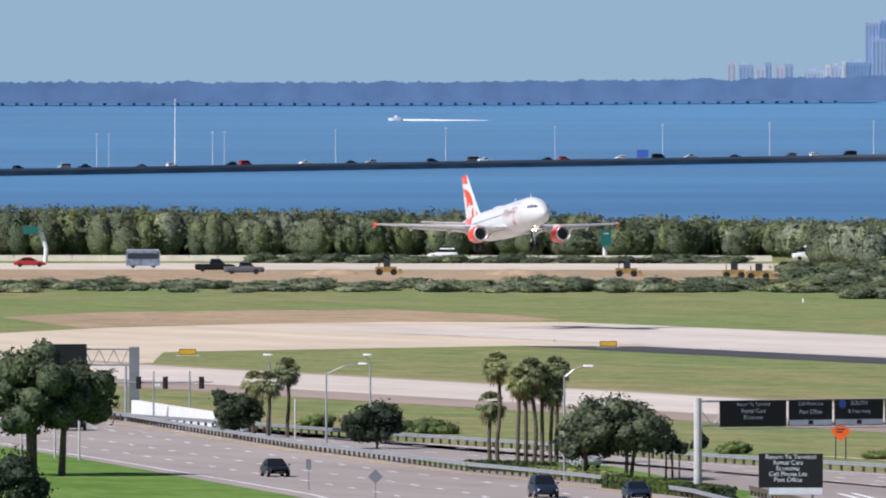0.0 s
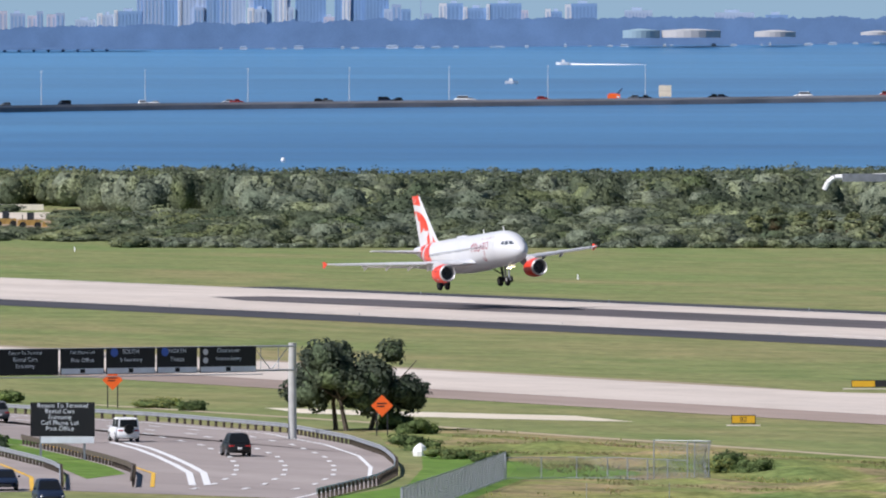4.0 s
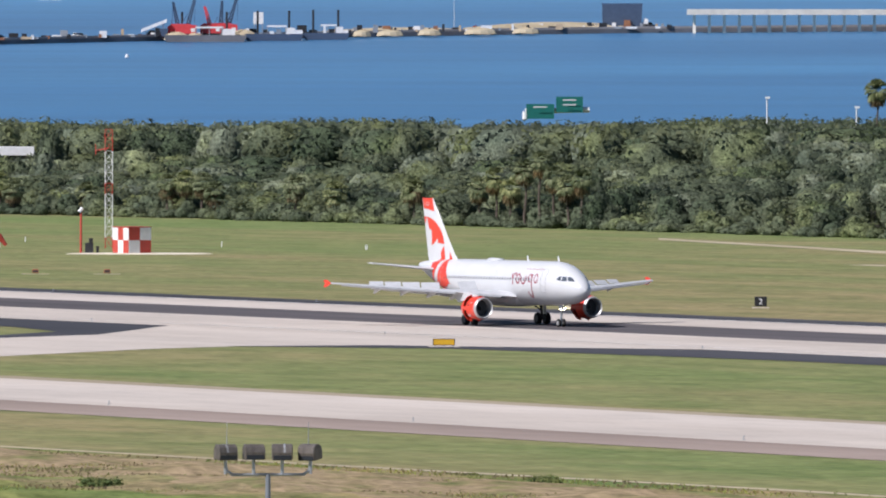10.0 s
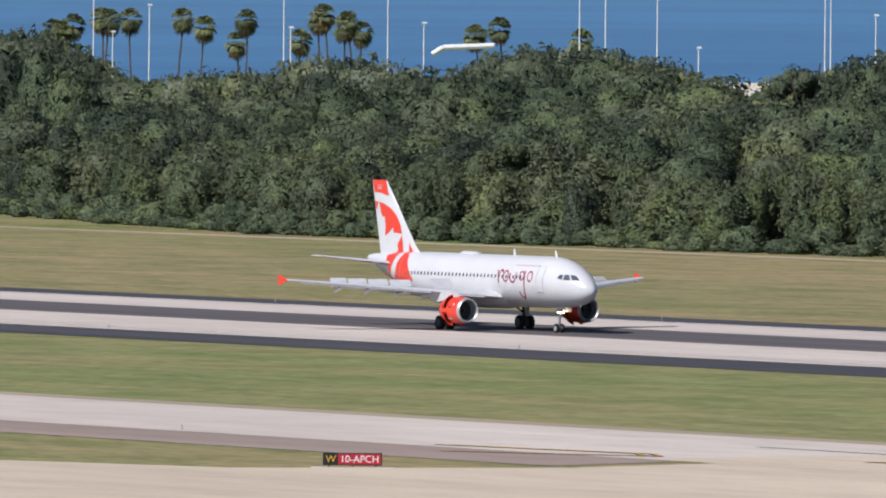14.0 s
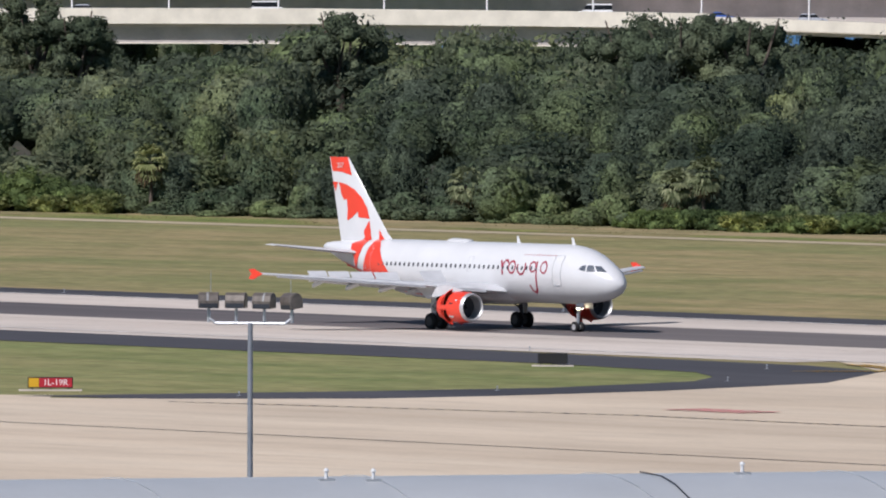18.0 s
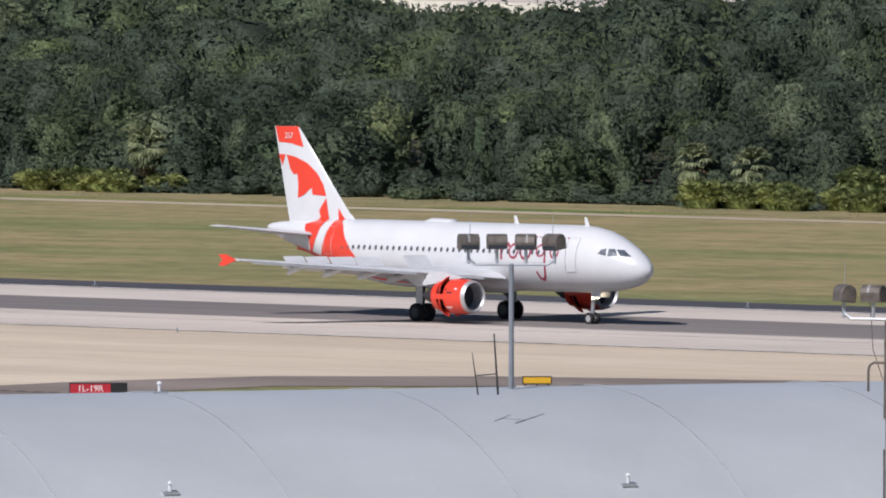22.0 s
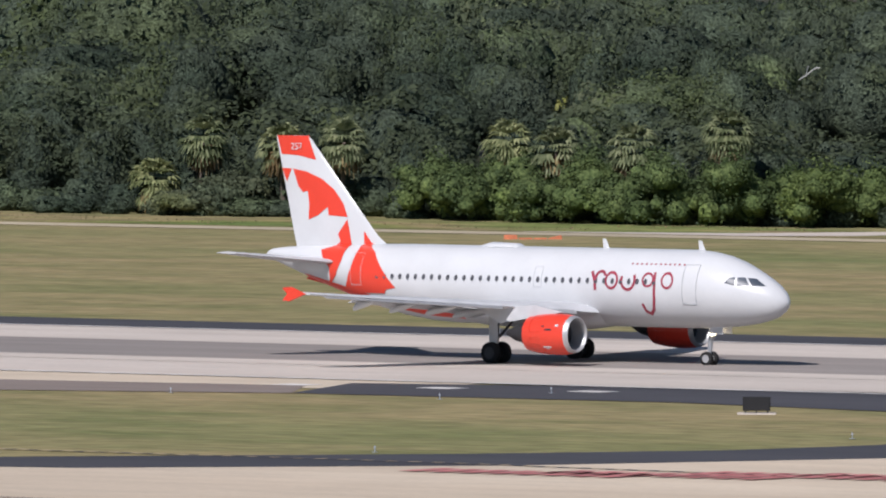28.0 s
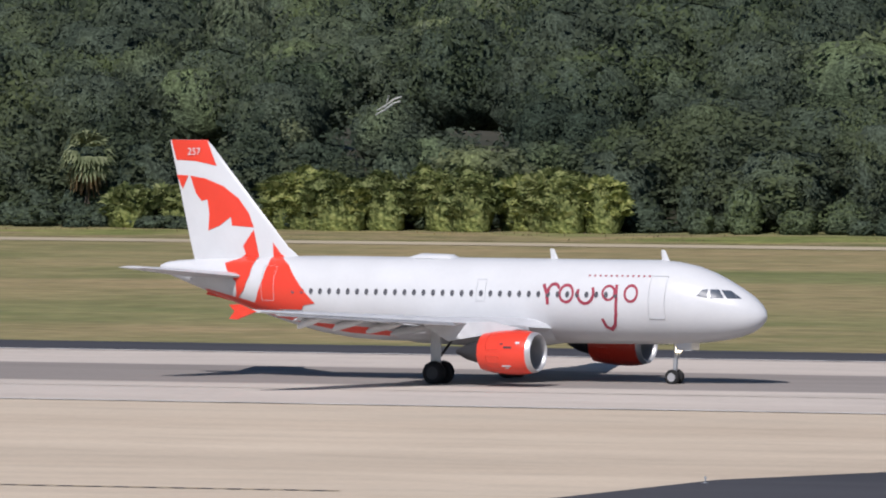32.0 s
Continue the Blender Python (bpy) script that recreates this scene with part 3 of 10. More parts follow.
structure("perimeter_margin", flat([(-1500, 829), (X1, 831), (X1, 850), (-560, 846), (-1500, 840)]), M_SCRUB, "rough dry grass along the wood edge", "grass", 0.02)
structure("dirt_patch", flat([(-1970, 607), (-2013, 635), (-2024, 657), (-2028, 684), (-1970, 682), (-1922, 673), (-1905, 640), (-1890, 600), (-1870, 588)]), M_DIRT, "bare reddish sandy dirt", "dirt", 0.012)
structure("scrub", flat([(-1120, 438), (-1010, 433), (-960, 434), (-860, 434), (-770, 440), (-745, 441), (-765, 430), (-800, 420), (-820, 340), (-880, 345), (-965, 388), (-1010, 402), (-1050, 412)]), M_SCRUB, "rough weedy ditch bank with dry patches", "grass", 0.012)

# painted lines
_lines = Build()


def stripe(pts, w, b=_lines):
    for (xa, ya), (xb, yb) in zip(pts, pts[1:]):
        d = Vector((xb - xa, yb - ya)).normalized()
        nx, ny = -d.y * w / 2, d.x * w / 2
        b.add([(xa - nx, ya - ny, 0), (xb - nx, yb - ny, 0), (xb + nx, yb + ny, 0), (xa + nx, ya + ny, 0)], [(0, 1, 2, 3)])


stripe([(X0 + 60, 614.2), (X1, 614.2)], 0.7)
stripe([(X0 + 60, 667.8), (X1, 667.8)], 0.7)
structure("runway_edge_lines", _lines, M_OLDWHITE, "white painted runway edge lines", "marking", 0.06)


_pale = Build()
for x, y in ((-429.5, 608.9), (-438.3, 608.2), (-447.0, 607.6)):
    _pale.slab([(x - 1.1, y - 0.7), (x + 1.0, y - 0.8), (x + 1.2, y + 0.6), (x - 0.9, y + 0.8)], 0.0, 0.012)
structure("concrete_pads", _pale, M_OLDWHITE, "small pale concrete pads in the dark shoulder", "pad", 0.034)

# yellow double curves with black edges where the exits meet the runway
_dark = Build()
_yel = Build()
_faint = Build()
for pts in ([(-367.9, 620.4), (-364.9, 616.8), (-362.3, 613.0), (-360.6, 610.3), (-358.9, 606.9), (-357.1, 602.2)],
            [(-345.9, 538.2), (-345.7, 535.4), (-343.0, 529.3), (-339.8, 523.7), (-336.7, 519.3), (-333.3, 515.6), (-329.6, 512.2), (-326.4, 509.7)],
            [(-387.5, 599.7), (-384.4, 596.3), (-381.4, 592.2), (-378.0, 586.3), (-375.3, 580.8), (-373.9, 576.8)],
            [(-734.7, 494.0), (-730.5, 495.2), (-726.4, 494.5), (-721.3, 491.7), (-716.1, 487.3), (-713.1, 483.0)],
            [(-739, 610), (-729, 605.5), (-727, 602.5), (-730, 598)],
            [(-620.9, 526.2), (-618.7, 521.1), (-616.1, 516.5), (-612.7, 512.9), (-608.8, 510.0), (-604.2, 508.1)],
            [(-1150, 534), (-1142, 530), (-1140, 522)],
            [(-770, 486), (-752, 489), (-748, 487), (-760, 480)]):
    stripe(pts, 0.55, _dark)
    stripe(pts, 0.24, _yel)
    stripe([(x + 0.75, y + 0.6) for x, y in pts], 0.5, _dark)
    stripe([(x + 0.75, y + 0.6) for x, y in pts], 0.22, _yel)
for pts in ([(-384.7, 636.9), (-378.5, 632.3), (-367.9, 620.4)], [(-357.1, 602.2), (-353.4, 588.3), (-350.9, 575.7), (-348.2, 562.5), (-346.7, 554.6), (-345.4, 548.5), (-345.2, 543.4)]):
    stripe(pts, 0.45, _faint)
LEAD = [(-707.4, 531.5), (-689.0, 536.0), (-673.3, 539.6), (-560, 540.5), (-389.1, 540.0), (-357.0, 537.0), (-337.2, 539.0), (-300, 540.2)]
for (xa, ya), (xb, yb) in zip(LEAD, LEAD[1:]):
    n_ = int((xb - xa) / 1.3)
    for k in range(n_):
        stripe([(xa + (xb - xa) * (k + u) / n_, ya + (yb - ya) * (k + u) / n_) for u in (0, 0.55)], 0.55, _dark)
        stripe([(xa + (xb - xa) * (k + u) / n_, ya + (yb - ya) * (k + u) / n_) for u in (0.55, 1.0)], 0.4, _faint)
stripe([(-760, 503), (X1, 503)], 0.32, _dark)
structure("marking_borders", _dark, M_ASPHALT, "black border of the taxi lines", "marking", 0.05)
structure("marking_faded", _faint, M_FADED, "faded brown-yellow taxi lines", "marking", 0.06)
structure("marking_lines", _yel, M_YELLOW, "yellow taxi guide lines", "marking", 0.075)
_red = Build()
for xa, ya, n_ in ((*(-356.1, 534.5), 6), (*(-348.6, 535.0), 3), (*(-343.1, 534.4), 6), (*(-339.7, 535.1), 6), (*(-386.0, 532.1), 8), (*(-379.6, 533.8), 8), (*(-373.8, 536.5), 8), (*(-368.8, 537.9), 6), (*(-679.5, 546.7), 5), (-1140, 535, 5)):
    for k in range(n_):
        _red.add([(xa + k * 1.5, ya, 0), (xa + k * 1.5 + 1.1, ya, 0), (xa + k * 1.5 + 1.4, ya + 3.2, 0), (xa + k * 1.5 + 0.3, ya + 3.2, 0)], [(0, 1, 2, 3)])
structure("marking_red", _red, M_REDMARK, "worn red painted position markings on concrete", "marking", 0.08)

# ---------------------------------------------------------------- foliage


def leaf_cloud(rng, lobes, count, size, sides=4, inner=0.8, face=None):
    """Leaf sprays, small bent faces, over clumps on the skins of ellipsoid lobes (centre, radii); face: the fuller side."""
    lob = np.array([list(c) + list(r) for c, r in lobes], float)
    area = lob[:, 3] * lob[:, 5]
    clumps = []
    for c, r in zip(lob[:, :3], lob[:, 3:]):
        for _ in range(9):
            d = rng.normal(size=3) + (np.array(face) * 0.5 if face is not None else np.array((0, 0, 0.35)))
            d /= np.linalg.norm(d)
            clumps.append(np.concatenate([c + d * r * 0.70, r * (0.34 + 0.2 * rng.random())]))
    clumps = np.array(clumps)
    pick = rng.choice(len(clumps), count, p=np.repeat(area / area.sum() / 9, 9))
    d = rng.normal(size=(count, 3))
    d[:, 2] += 0.25
    d /= np.linalg.norm(d, axis=1)[:, None]
    if face is not None:
        f = np.array(face) / np.linalg.norm(face)
        k = d @ f
        turn = k < -0.15
        d[turn] -= 2 * k[turn, None] * f
    c = clumps[pick, :3] + d * clumps[pick, 3:] * (inner + (1.1 - inner) * rng.random((count, 1)))
    nrm = d + np.array((0, 0, 0.3)) + rng.normal(size=(count, 3)) * 0.22
    nrm /= np.linalg.norm(nrm, axis=1)[:, None]
    u = np.cross(nrm, rng.normal(size=(count, 3)))
    u /= np.linalg.norm(u, axis=1)[:, None] + 1e-9
    w = np.cross(nrm, u)
    s = size * (0.6 + 0.8 * rng.random((count, 1)))
    corners = []
    for a, bb in ((-1, -0.55), (0.2, -0.9), (1, 0.3), (-0.35, 0.95)) if sides == 4 else ((-1, -0.7), (1.1, -0.3), (-0.2, 1.1)):
        j = 1 + 0.3 * rng.normal(size=(count, 2))
        corners.append(c + u * s * a * j[:, :1] * 0.5 + w * s * bb * j[:, 1:] * 0.5 + nrm * s * 0.12 * rng.normal(size=(count, 1)))
    v = np.stack(corners, 1).reshape(-1, 3)
    return v, np.arange(count * sides).reshape(-1, sides)


def lobe_core(lobes, shrink=0.86, n=9, m=6):
    """Closed, lumpy inner bodies of a crown."""
    rng = np.random.default_rng(len(lobes))
    vs, qs = [], []
    for c, r in lobes:
        o = len(vs)
        pa, pb = rng.random() * 6.3, rng.random() * 3
        for i in range(m + 1):
            ph = math.pi * i / m
            for k in range(n):
                th = 2 * math.pi * k / n + 0.35 * i
                g = shrink * (0.9 + 0.17 * rng.random() if 0 < i < m else 0.9) * (1 + 0.15 * math.sin(3 * th + pa) * math.sin(2 * ph + pb))
                vs.append((c[0] + g * r[0] * math.sin(ph) * math.cos(th), c[1] + g * r[1] * math.sin(ph) * math.sin(th), c[2] + g * r[2] * math.cos(ph)))
        for i in range(m):
            for k in range(n):
                qs.append((o + i * n + k, o + (i + 1) * n + k, o + (i + 1) * n + (k + 1) % n, o + i * n + (k + 1) % n))
    return np.array(vs), np.array(qs)


def crown_lobes(rng, height, width, low=0.25, n=9, airy=False):
    """Lobes of a spreading crown whose underside starts at low * height."""
    out = []
    z0, z1 = low * height, height
    for k in range(n):
        a = 2 * math.pi * (k + rng.random()) / n
        rr = width / 2 * (0.35 + 0.35 * rng.random())
        f = rng.random()
        z = z0 + (z1 - z0) * (0.2 + 0.5 * f)
        r = width * (0.12 + 0.15 * rng.random())
        if airy:
            rr, f = width / 2 * (0.25 + 0.62 * rng.random()), rng.random()
            z = z0 + (z1 - z0) * (0.12 + 0.74 * f * (1 - 0.35 * (2 * rr / width) ** 2))
            r = width * (0.095 + 0.075 * rng.random())
        out.append(((rr * math.cos(a), rr * math.sin(a), z), (r, r, min(r * 0.85, (z1 - z0) * 0.4))))
    if not airy:
        out.append(((0, 0, z0 + (z1 - z0) * 0.62), (width * 0.27, width * 0.27, (z1 - z0) * 0.38)))
    return out


def dome_lobes(rng, low, n):
    """Lobes over a dome one wide and one high, and the dome itself."""
    zc, rz = low + (1 - low) * 0.42, (1 - low) * 0.50
    lob = []
    for k in range(n):
        a = 2.4 * k + 0.5 * rng.random()
        f = -0.35 + 1.3 * (k + rng.random()) / n
        f = min(0.97, f)
        g = math.sqrt(1 - f * f)
        q = 0.68 + 0.18 * rng.random()
        r = 0.15 + 0.085 * rng.random()
        lob.append(((0.42 * q * g * math.cos(a), 0.42 * q * g * math.sin(a), zc + rz * q * f), (r, r, r * (1 - low) * 0.8)))
    return lob, ((0, 0, zc), (0.42, 0.42, rz))


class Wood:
    """Templates of crowns, whole or tops alone, stamped into joined meshes; leaves crowd the camera's side."""

    def __init__(self, seed, count, size, variants=8, low=0.12, n=14):
        rng = np.random.default_rng(seed)
        self.t, self.c = [], []
        for _ in range(variants):
            lob, dome = dome_lobes(rng, low, n)
            # leaves crowd the template side that stamp() turns to the camera
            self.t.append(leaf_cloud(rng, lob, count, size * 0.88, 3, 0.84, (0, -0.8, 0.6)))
            self.c.append(lobe_core([dome], 0.87, 9, 5))

    def stamp(self, rng, places, which):
        """places: rows of x, y, z, height, width."""
        src = self.t if which == "leaf" else self.c
        vs, qs, o = [], [], 0
        for i, (x, y, z, hgt, wid) in enumerate(places):
            v, q = src[(i * 5 + int(abs(x) * 3)) % len(src)]
            # turns the leafy side towards the camera, with some scatter
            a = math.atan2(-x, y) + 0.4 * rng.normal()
            ca, sa = math.cos(a), math.sin(a)
            vs.append(np.stack([x + wid * (ca * v[:, 0] - sa * v[:, 1]), y + wid * (sa * v[:, 0] + ca * v[:, 1]), z + hgt * v[:, 2]], 1))
            qs.append(q + o)
            o += len(v)
        return np.concatenate(vs), np.concatenate(qs)


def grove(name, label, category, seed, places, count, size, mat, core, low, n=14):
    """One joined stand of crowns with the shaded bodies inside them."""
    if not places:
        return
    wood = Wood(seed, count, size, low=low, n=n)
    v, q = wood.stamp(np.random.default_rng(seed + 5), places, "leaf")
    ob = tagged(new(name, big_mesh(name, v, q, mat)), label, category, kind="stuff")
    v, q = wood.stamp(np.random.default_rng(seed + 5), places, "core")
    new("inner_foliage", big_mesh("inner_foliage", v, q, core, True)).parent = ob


# how far the wood's skyline dips below level, by bearing
SKYLINE = ((28, 340), (33, 325), (38, 268), (42, 240), (44.9, 236), (45.5, 275), (46.05, 266), (46.2, 225), (46.6, 205), (47.2, 200), (47.55, 215), (47.7, 215), (47.8, 205), (47.98, 218), (48.15, 214), (48.42, 225), (48.5, 250), (48.72, 262), (48.9, 258), (49.05, 248), (49.5, 232), (50.1, 204), (50.316, 234), (50.438, 241), (50.508, 231), (50.610, 239), (50.700, 219), (50.789, 212), (50.848, 178), (51.288, 178), (51.378, 198), (51.465, 213), (51.539, 226), (51.672, 226), (51.818, 220), (51.936, 213), (52.025, 220), (52.114, 233), (52.189, 226), (52.291, 220), (52.335, 193), (52.409, 180), (52.483, 187), (52.570, 214), (52.629, 248), (52.703, 258), (52.793, 248), (52.851, 221), (52.910, 241), (52.997, 261), (53.146, 258), (53.292, 254), (53.366, 222), (53.514, 242), (53.586, 215), (53.647, 181), (53.734, 195), (53.765, 158), (53.854, 198), (53.913, 225), (54.075, 246), (54.207, 239), (54.266, 246), (54.340, 219), (54.443, 205), (54.576, 226), (54.694, 226), (54.811, 213), (54.944, 206), (55.032, 193), (55.121, 152), (55.267, 126), (55.489, 133), (55.620, 133), (55.858, 126), (55.976, 141), (56.108, 147), (56.180, 171), (56.298, 174), (56.403, 195), (56.446, 249), (56.607, 249), (56.653, 189), (56.740, 202), (56.8, 176), (57.172, 139), (57.364, 137), (57.538, 155), (57.702, 199), (57.844, 180), (58.018, 170), (58.133, 149), (58.214, 156), (58.404, 192), (58.563, 185), (58.881, 208), (58.999, 201), (59.086, 172), (59.162, 142), (59.239, 134), (59.348, 119), (59.479, 129), (59.555, 158), (59.664, 173), (59.779, 151), (59.871, 173), (59.954, 161), (60.034, 165), (60.263, 192), (60.494, 188), (60.590, 199), (61.0, 190), (61.6, 190), (62.3, 198), (63.2, 192), (64.0, 200), (65.2, 184), (66.0, 186), (67.2, 196), (68.4, 201), (69.2, 194), (69.6, 200), (71.2, 183), (72.8, 174), (76, 172))


def roof_at(x, y):
    """Cap on tree height there, set so the skyline fits the camera's view."""
    az, r = math.degrees(math.atan2(-x, y)), math.hypot(x, y)
    d = np.interp(az, [a for a, _ in SKYLINE], [b for _, b in SKYLINE])
    if 64.339 < az < 64.710 and r < 2264:
        d = max(d, 257)
    return CAM_H - r * d / 26285


FRONT = ((-2110, 903), (-1996, 906), (-1882, 920), (-1756, 925), (-1540, 922), (-1522, 869), (-1462, 867), (-1385, 845), (-1350, 837), (-1271, 837), (-1204, 842), (-1141, 848), (-1094, 853), (-560, 853), (-160, 851))


def front_y(x):
    """The front edge of the wood."""
    y = np.interp(x, [a for a, _ in FRONT], [b for _, b in FRONT])
    return float(y) + 2.5 * noise.noise(Vector((x / 25, 0, 0)))


def in_gap(x, y, w=0.0):
    """The dark opening where a track runs into the wood."""
    return abs(x + 0.6605 * y) < 2.7 + 0.38 * w and y < 884


# kinds of tree that mix in a wood: share, leaves, inner body, words
# paler kinds gain share in farther woods, which paints haze into them
OAKS = ((0.52, M_LEAF5, M_CORE5, "dark live oak"), (0.26, M_LEAF, M_CORE, "deep green oak"), (0.15, M_LEAF4, M_CORE4, "mid-green broadleaf tree"), (0.07, M_LEAF2, M_CORE3, "olive-green tree"))
MIXED = ((0.30, M_LEAF5, M_CORE5, "dark live oak"), (0.26, M_LEAF, M_CORE, "deep green oak"), (0.32, M_LEAF4, M_CORE4, "mid-green broadleaf tree"), (0.12, M_LEAF2, M_CORE3, "olive-green tree"))
INLAND = ((0.22, M_LEAF5, M_CORE5, "dark live oak"), (0.48, M_LEAF4, M_CORE4, "mid-green broadleaf tree"), (0.30, M_LEAF2, M_CORE3, "olive-green tree"))
SHORE_WOOD = ((0.30, M_LEAF4, M_CORE4, "mid-green coastal tree"), (0.42, M_LEAF2, M_CORE3, "olive-green coastal tree"), (0.28, M_COAST, M_CORE2, "coastal tree paled grey-green for haze"))
SCRUB_WOOD = ((0.16, M_LEAF4, M_CORE4, "mid-green coastal tree"), (0.38, M_LEAF2, M_CORE3, "olive-green coastal tree"), (0.46, M_COAST, M_CORE2, "coastal scrub paled grey-green for haze"))


def by_kind(rng, places, kinds):
    """Deals places out to the kinds, neighbours mostly alike."""
    out = [[] for _ in kinds]
    for p in places:
        f = 0.5 + 0.62 * noise.noise(Vector((p[0] / 13, p[1] / 13, 2.2))) + 0.16 * rng.normal()
        f, acc = min(0.999, max(0.0, f)), 0.0
        for k, kd in enumerate(kinds):
            acc += kd[0]
            if f < acc or k == len(kinds) - 1:
                out[k].append(p)
                break
    return out


def plant(name, label, seed, x0, x1, step, rows, counts, sizes, kinds, low_front=6.0, rise=60.0, tall=15.0):
    """A wood that climbs from its shrubby front edge to full height behind."""
    rng = np.random.default_rng(seed)
    front, back = [], []
    y = 4.0
    for r in range(rows):
        x = x0 + rng.random() * step
        while x < x1:
            xx = x + rng.normal() * step * 0.3
            yy = front_y(xx) + y + rng.normal() * step * 0.3
            cap = roof_at(xx, yy)
            if cap < 4.5:
                x += step
                continue
            g = min(1.0, (y + 2) / rise)
            rough = 0.5 + noise.noise(Vector((xx / 40, yy / 40, 0.3))) + 0.65 * rng.random()
            hh = (low_front + (tall - low_front) * g) * (0.72 + 0.33 * rough)
            hh = min(hh, cap + rng.normal() * 0.5) if r < rows * 0.7 else min(max(hh, cap - 1.0 * rng.random()), cap + rng.normal() * 0.4)
            ww = (6.2 + 8.5 * rng.random() ** 1.6) * (0.72 + 0.55 * g)
            if in_gap(xx, yy, ww):
                x += step * 0.5
                continue
            (front if r < 3 else back).append((xx, yy, -0.3, max(3.5, hh), ww))
            x += step * (0.8 + 0.4 * rng.random())
        y += step * (0.7 + 0.045 * r)
    for k, (places, count, size, low) in enumerate(((front, counts[0], sizes[0], 0.0), (back, counts[1], sizes[1], 0.40))):
        for j, (kd, pl) in enumerate(zip(kinds, by_kind(rng, places, kinds))):
            grove(name, "%s, each a %s" % (label, kd[3]), "trees", seed * 10 + k * 5 + j, pl, count, size, kd[1], kd[2], low)


def belt(name, label, seed, az0, az1, r0, r1, step, count, size, kinds, low=0.3, hfix=None, keep=None, gap=0.9, climb=None):
    """A stand of trees by bearing and distance; climb: (distance, height) pairs that hold its front low."""
    rng = np.random.default_rng(seed)
    places = []
    r = r0
    while r < r1:
        n = max(1, int(radians(az1 - az0) * r / step))
        for k in range(n):
            az = az0 + (az1 - az0) * (k + rng.random()) / n
            rr = r + rng.normal() * step * 0.3
            x, y, _ = polar(az, rr)
            if keep and not keep(x, y, az, rr):
                continue
            top = roof_at(x, y) if hfix is None else hfix
            if climb:
                top = min(top, float(np.interp(rr, [c[0] for c in climb], [c[1] for c in climb])))
            if hfix is None and top < 3.0:
                continue
            hh = top * (0.70 + 0.36 * rng.random()) * (1.0 if hfix is None else 0.6 + 0.8 * rng.random())
            if hfix is None:
                hh = min(hh, roof_at(x, y))
            places.append((x, y, -0.3, max(1.2, hh), step * (0.7 + 0.75 * rng.random())))
        r += step * gap
    for j, (kd, pl) in enumerate(zip(kinds, by_kind(rng, places, kinds))):
        grove(name, "%s, each a %s" % (label, kd[3]), "shrubs" if hfix and hfix < 5 else "trees", seed * 10 + j, pl, count, size, kd[1], kd[2], low, 11)


plant("woodland", "dense oak woodland", 11, -720, -405, 8.2, 12, (1700, 1250), (0.045, 0.031), OAKS)
plant("woodland", "dense oak woodland out of the open", 10, -405, -170, 9.0, 8, (400, 160), (0.08, 0.08), OAKS[:1])
plant("woodland", "dense woodland beside the airfield", 12, -960, -710, 8.6, 12, (1500, 1080), (0.047, 0.034), OAKS)
plant("woodland", "dense mixed woodland beside the airfield", 8, -1130, -950, 8.6, 12, (1500, 1080), (0.047, 0.034), MIXED)
plant("woodland", "dense woodland rising behind the runway", 13, -1530, -1120, 9.2, 13, (1150, 780), (0.053, 0.041), INLAND, 7.0)
plant("woodland", "low coastal woodland and palmetto", 14, -2100, -1800, 8.5, 12, (600, 330), (0.07, 0.06), SHORE_WOOD, 3.8, 105.0, 12.0)
plant("woodland", "coastal woodland and palmetto", 9, -1800, -1530, 8.5, 13, (700, 420), (0.065, 0.052), SHORE_WOOD, 4.8, 85.0, 13.0)
_past = lambda x, y, az, r: y > front_y(x) + 60
belt("woodland", "wide coastal woodland before the bay", 15, 62.2, 69.5, 2200, 2960, 10.5, 300, 0.062, SCRUB_WOOD, 0.1, keep=_past, gap=1.9, climb=((2200, 6.5), (2350, 10.0), (2600, 13)))
belt("woodland", "darker coastal woodland before the bay", 24, 59.0, 62.2, 1960, 2960, 10.5, 300, 0.062, SHORE_WOOD, 0.1, keep=_past, gap=1.9)
belt("woodland", "dark woodland towards the bay", 20, 55.2, 60.7, 1900, 2290, 10.0, 300, 0.062, INLAND, 0.1, keep=lambda x, y, az, r: az > 57.5 or r < 2270, gap=1.8)
belt("woodland", "inner oak woodland", 27, 26.5, 49.3, 1040, 1440, 10.5, 340, 0.05, OAKS, 0.3, keep=lambda x, y, az, r: 88 < y - front_y(x) < 175, gap=1.5)
belt("woodland", "tree belt between the highway and the bay", 16, 69.3, 75.5, 2850, 2985, 7.6, 260, 0.08, SHORE_WOOD, 0.0, gap=0.75)
belt("woodland", "trees beyond the highway", 25, 45.4, 50.2, 2668, 2720, 11.0, 200, 0.08, OAKS, 0.1, hfix=10.5)
belt("woodland", "trees beyond the raised ramps", 26, 50.2, 56.0, 2432, 2475, 11.0, 200, 0.08, INLAND, 0.1, hfix=10.0)
belt("woodland", "tall trees beyond the raised ramps", 33, 54.30, 55.15, 2436, 2475, 8.0, 260, 0.07, INLAND, 0.1, hfix=23.0)
belt("woodland", "tall trees beyond the raised ramps", 34, 53.0, 54.03, 2436, 2475, 8.0, 260, 0.07, INLAND, 0.1, hfix=23.0)
belt("woodland", "trees before the low white building", 30, 64.30, 64.74, 2196, 2240, 4.0, 260, 0.09, SHORE_WOOD, 0.0, gap=0.5)
belt("shrub_belt", "low shrubs before the far highway", 31, 69.0, 69.8, 2335, 2600, 8.0, 220, 0.09, SHORE_WOOD, 0.0, hfix=3.0)
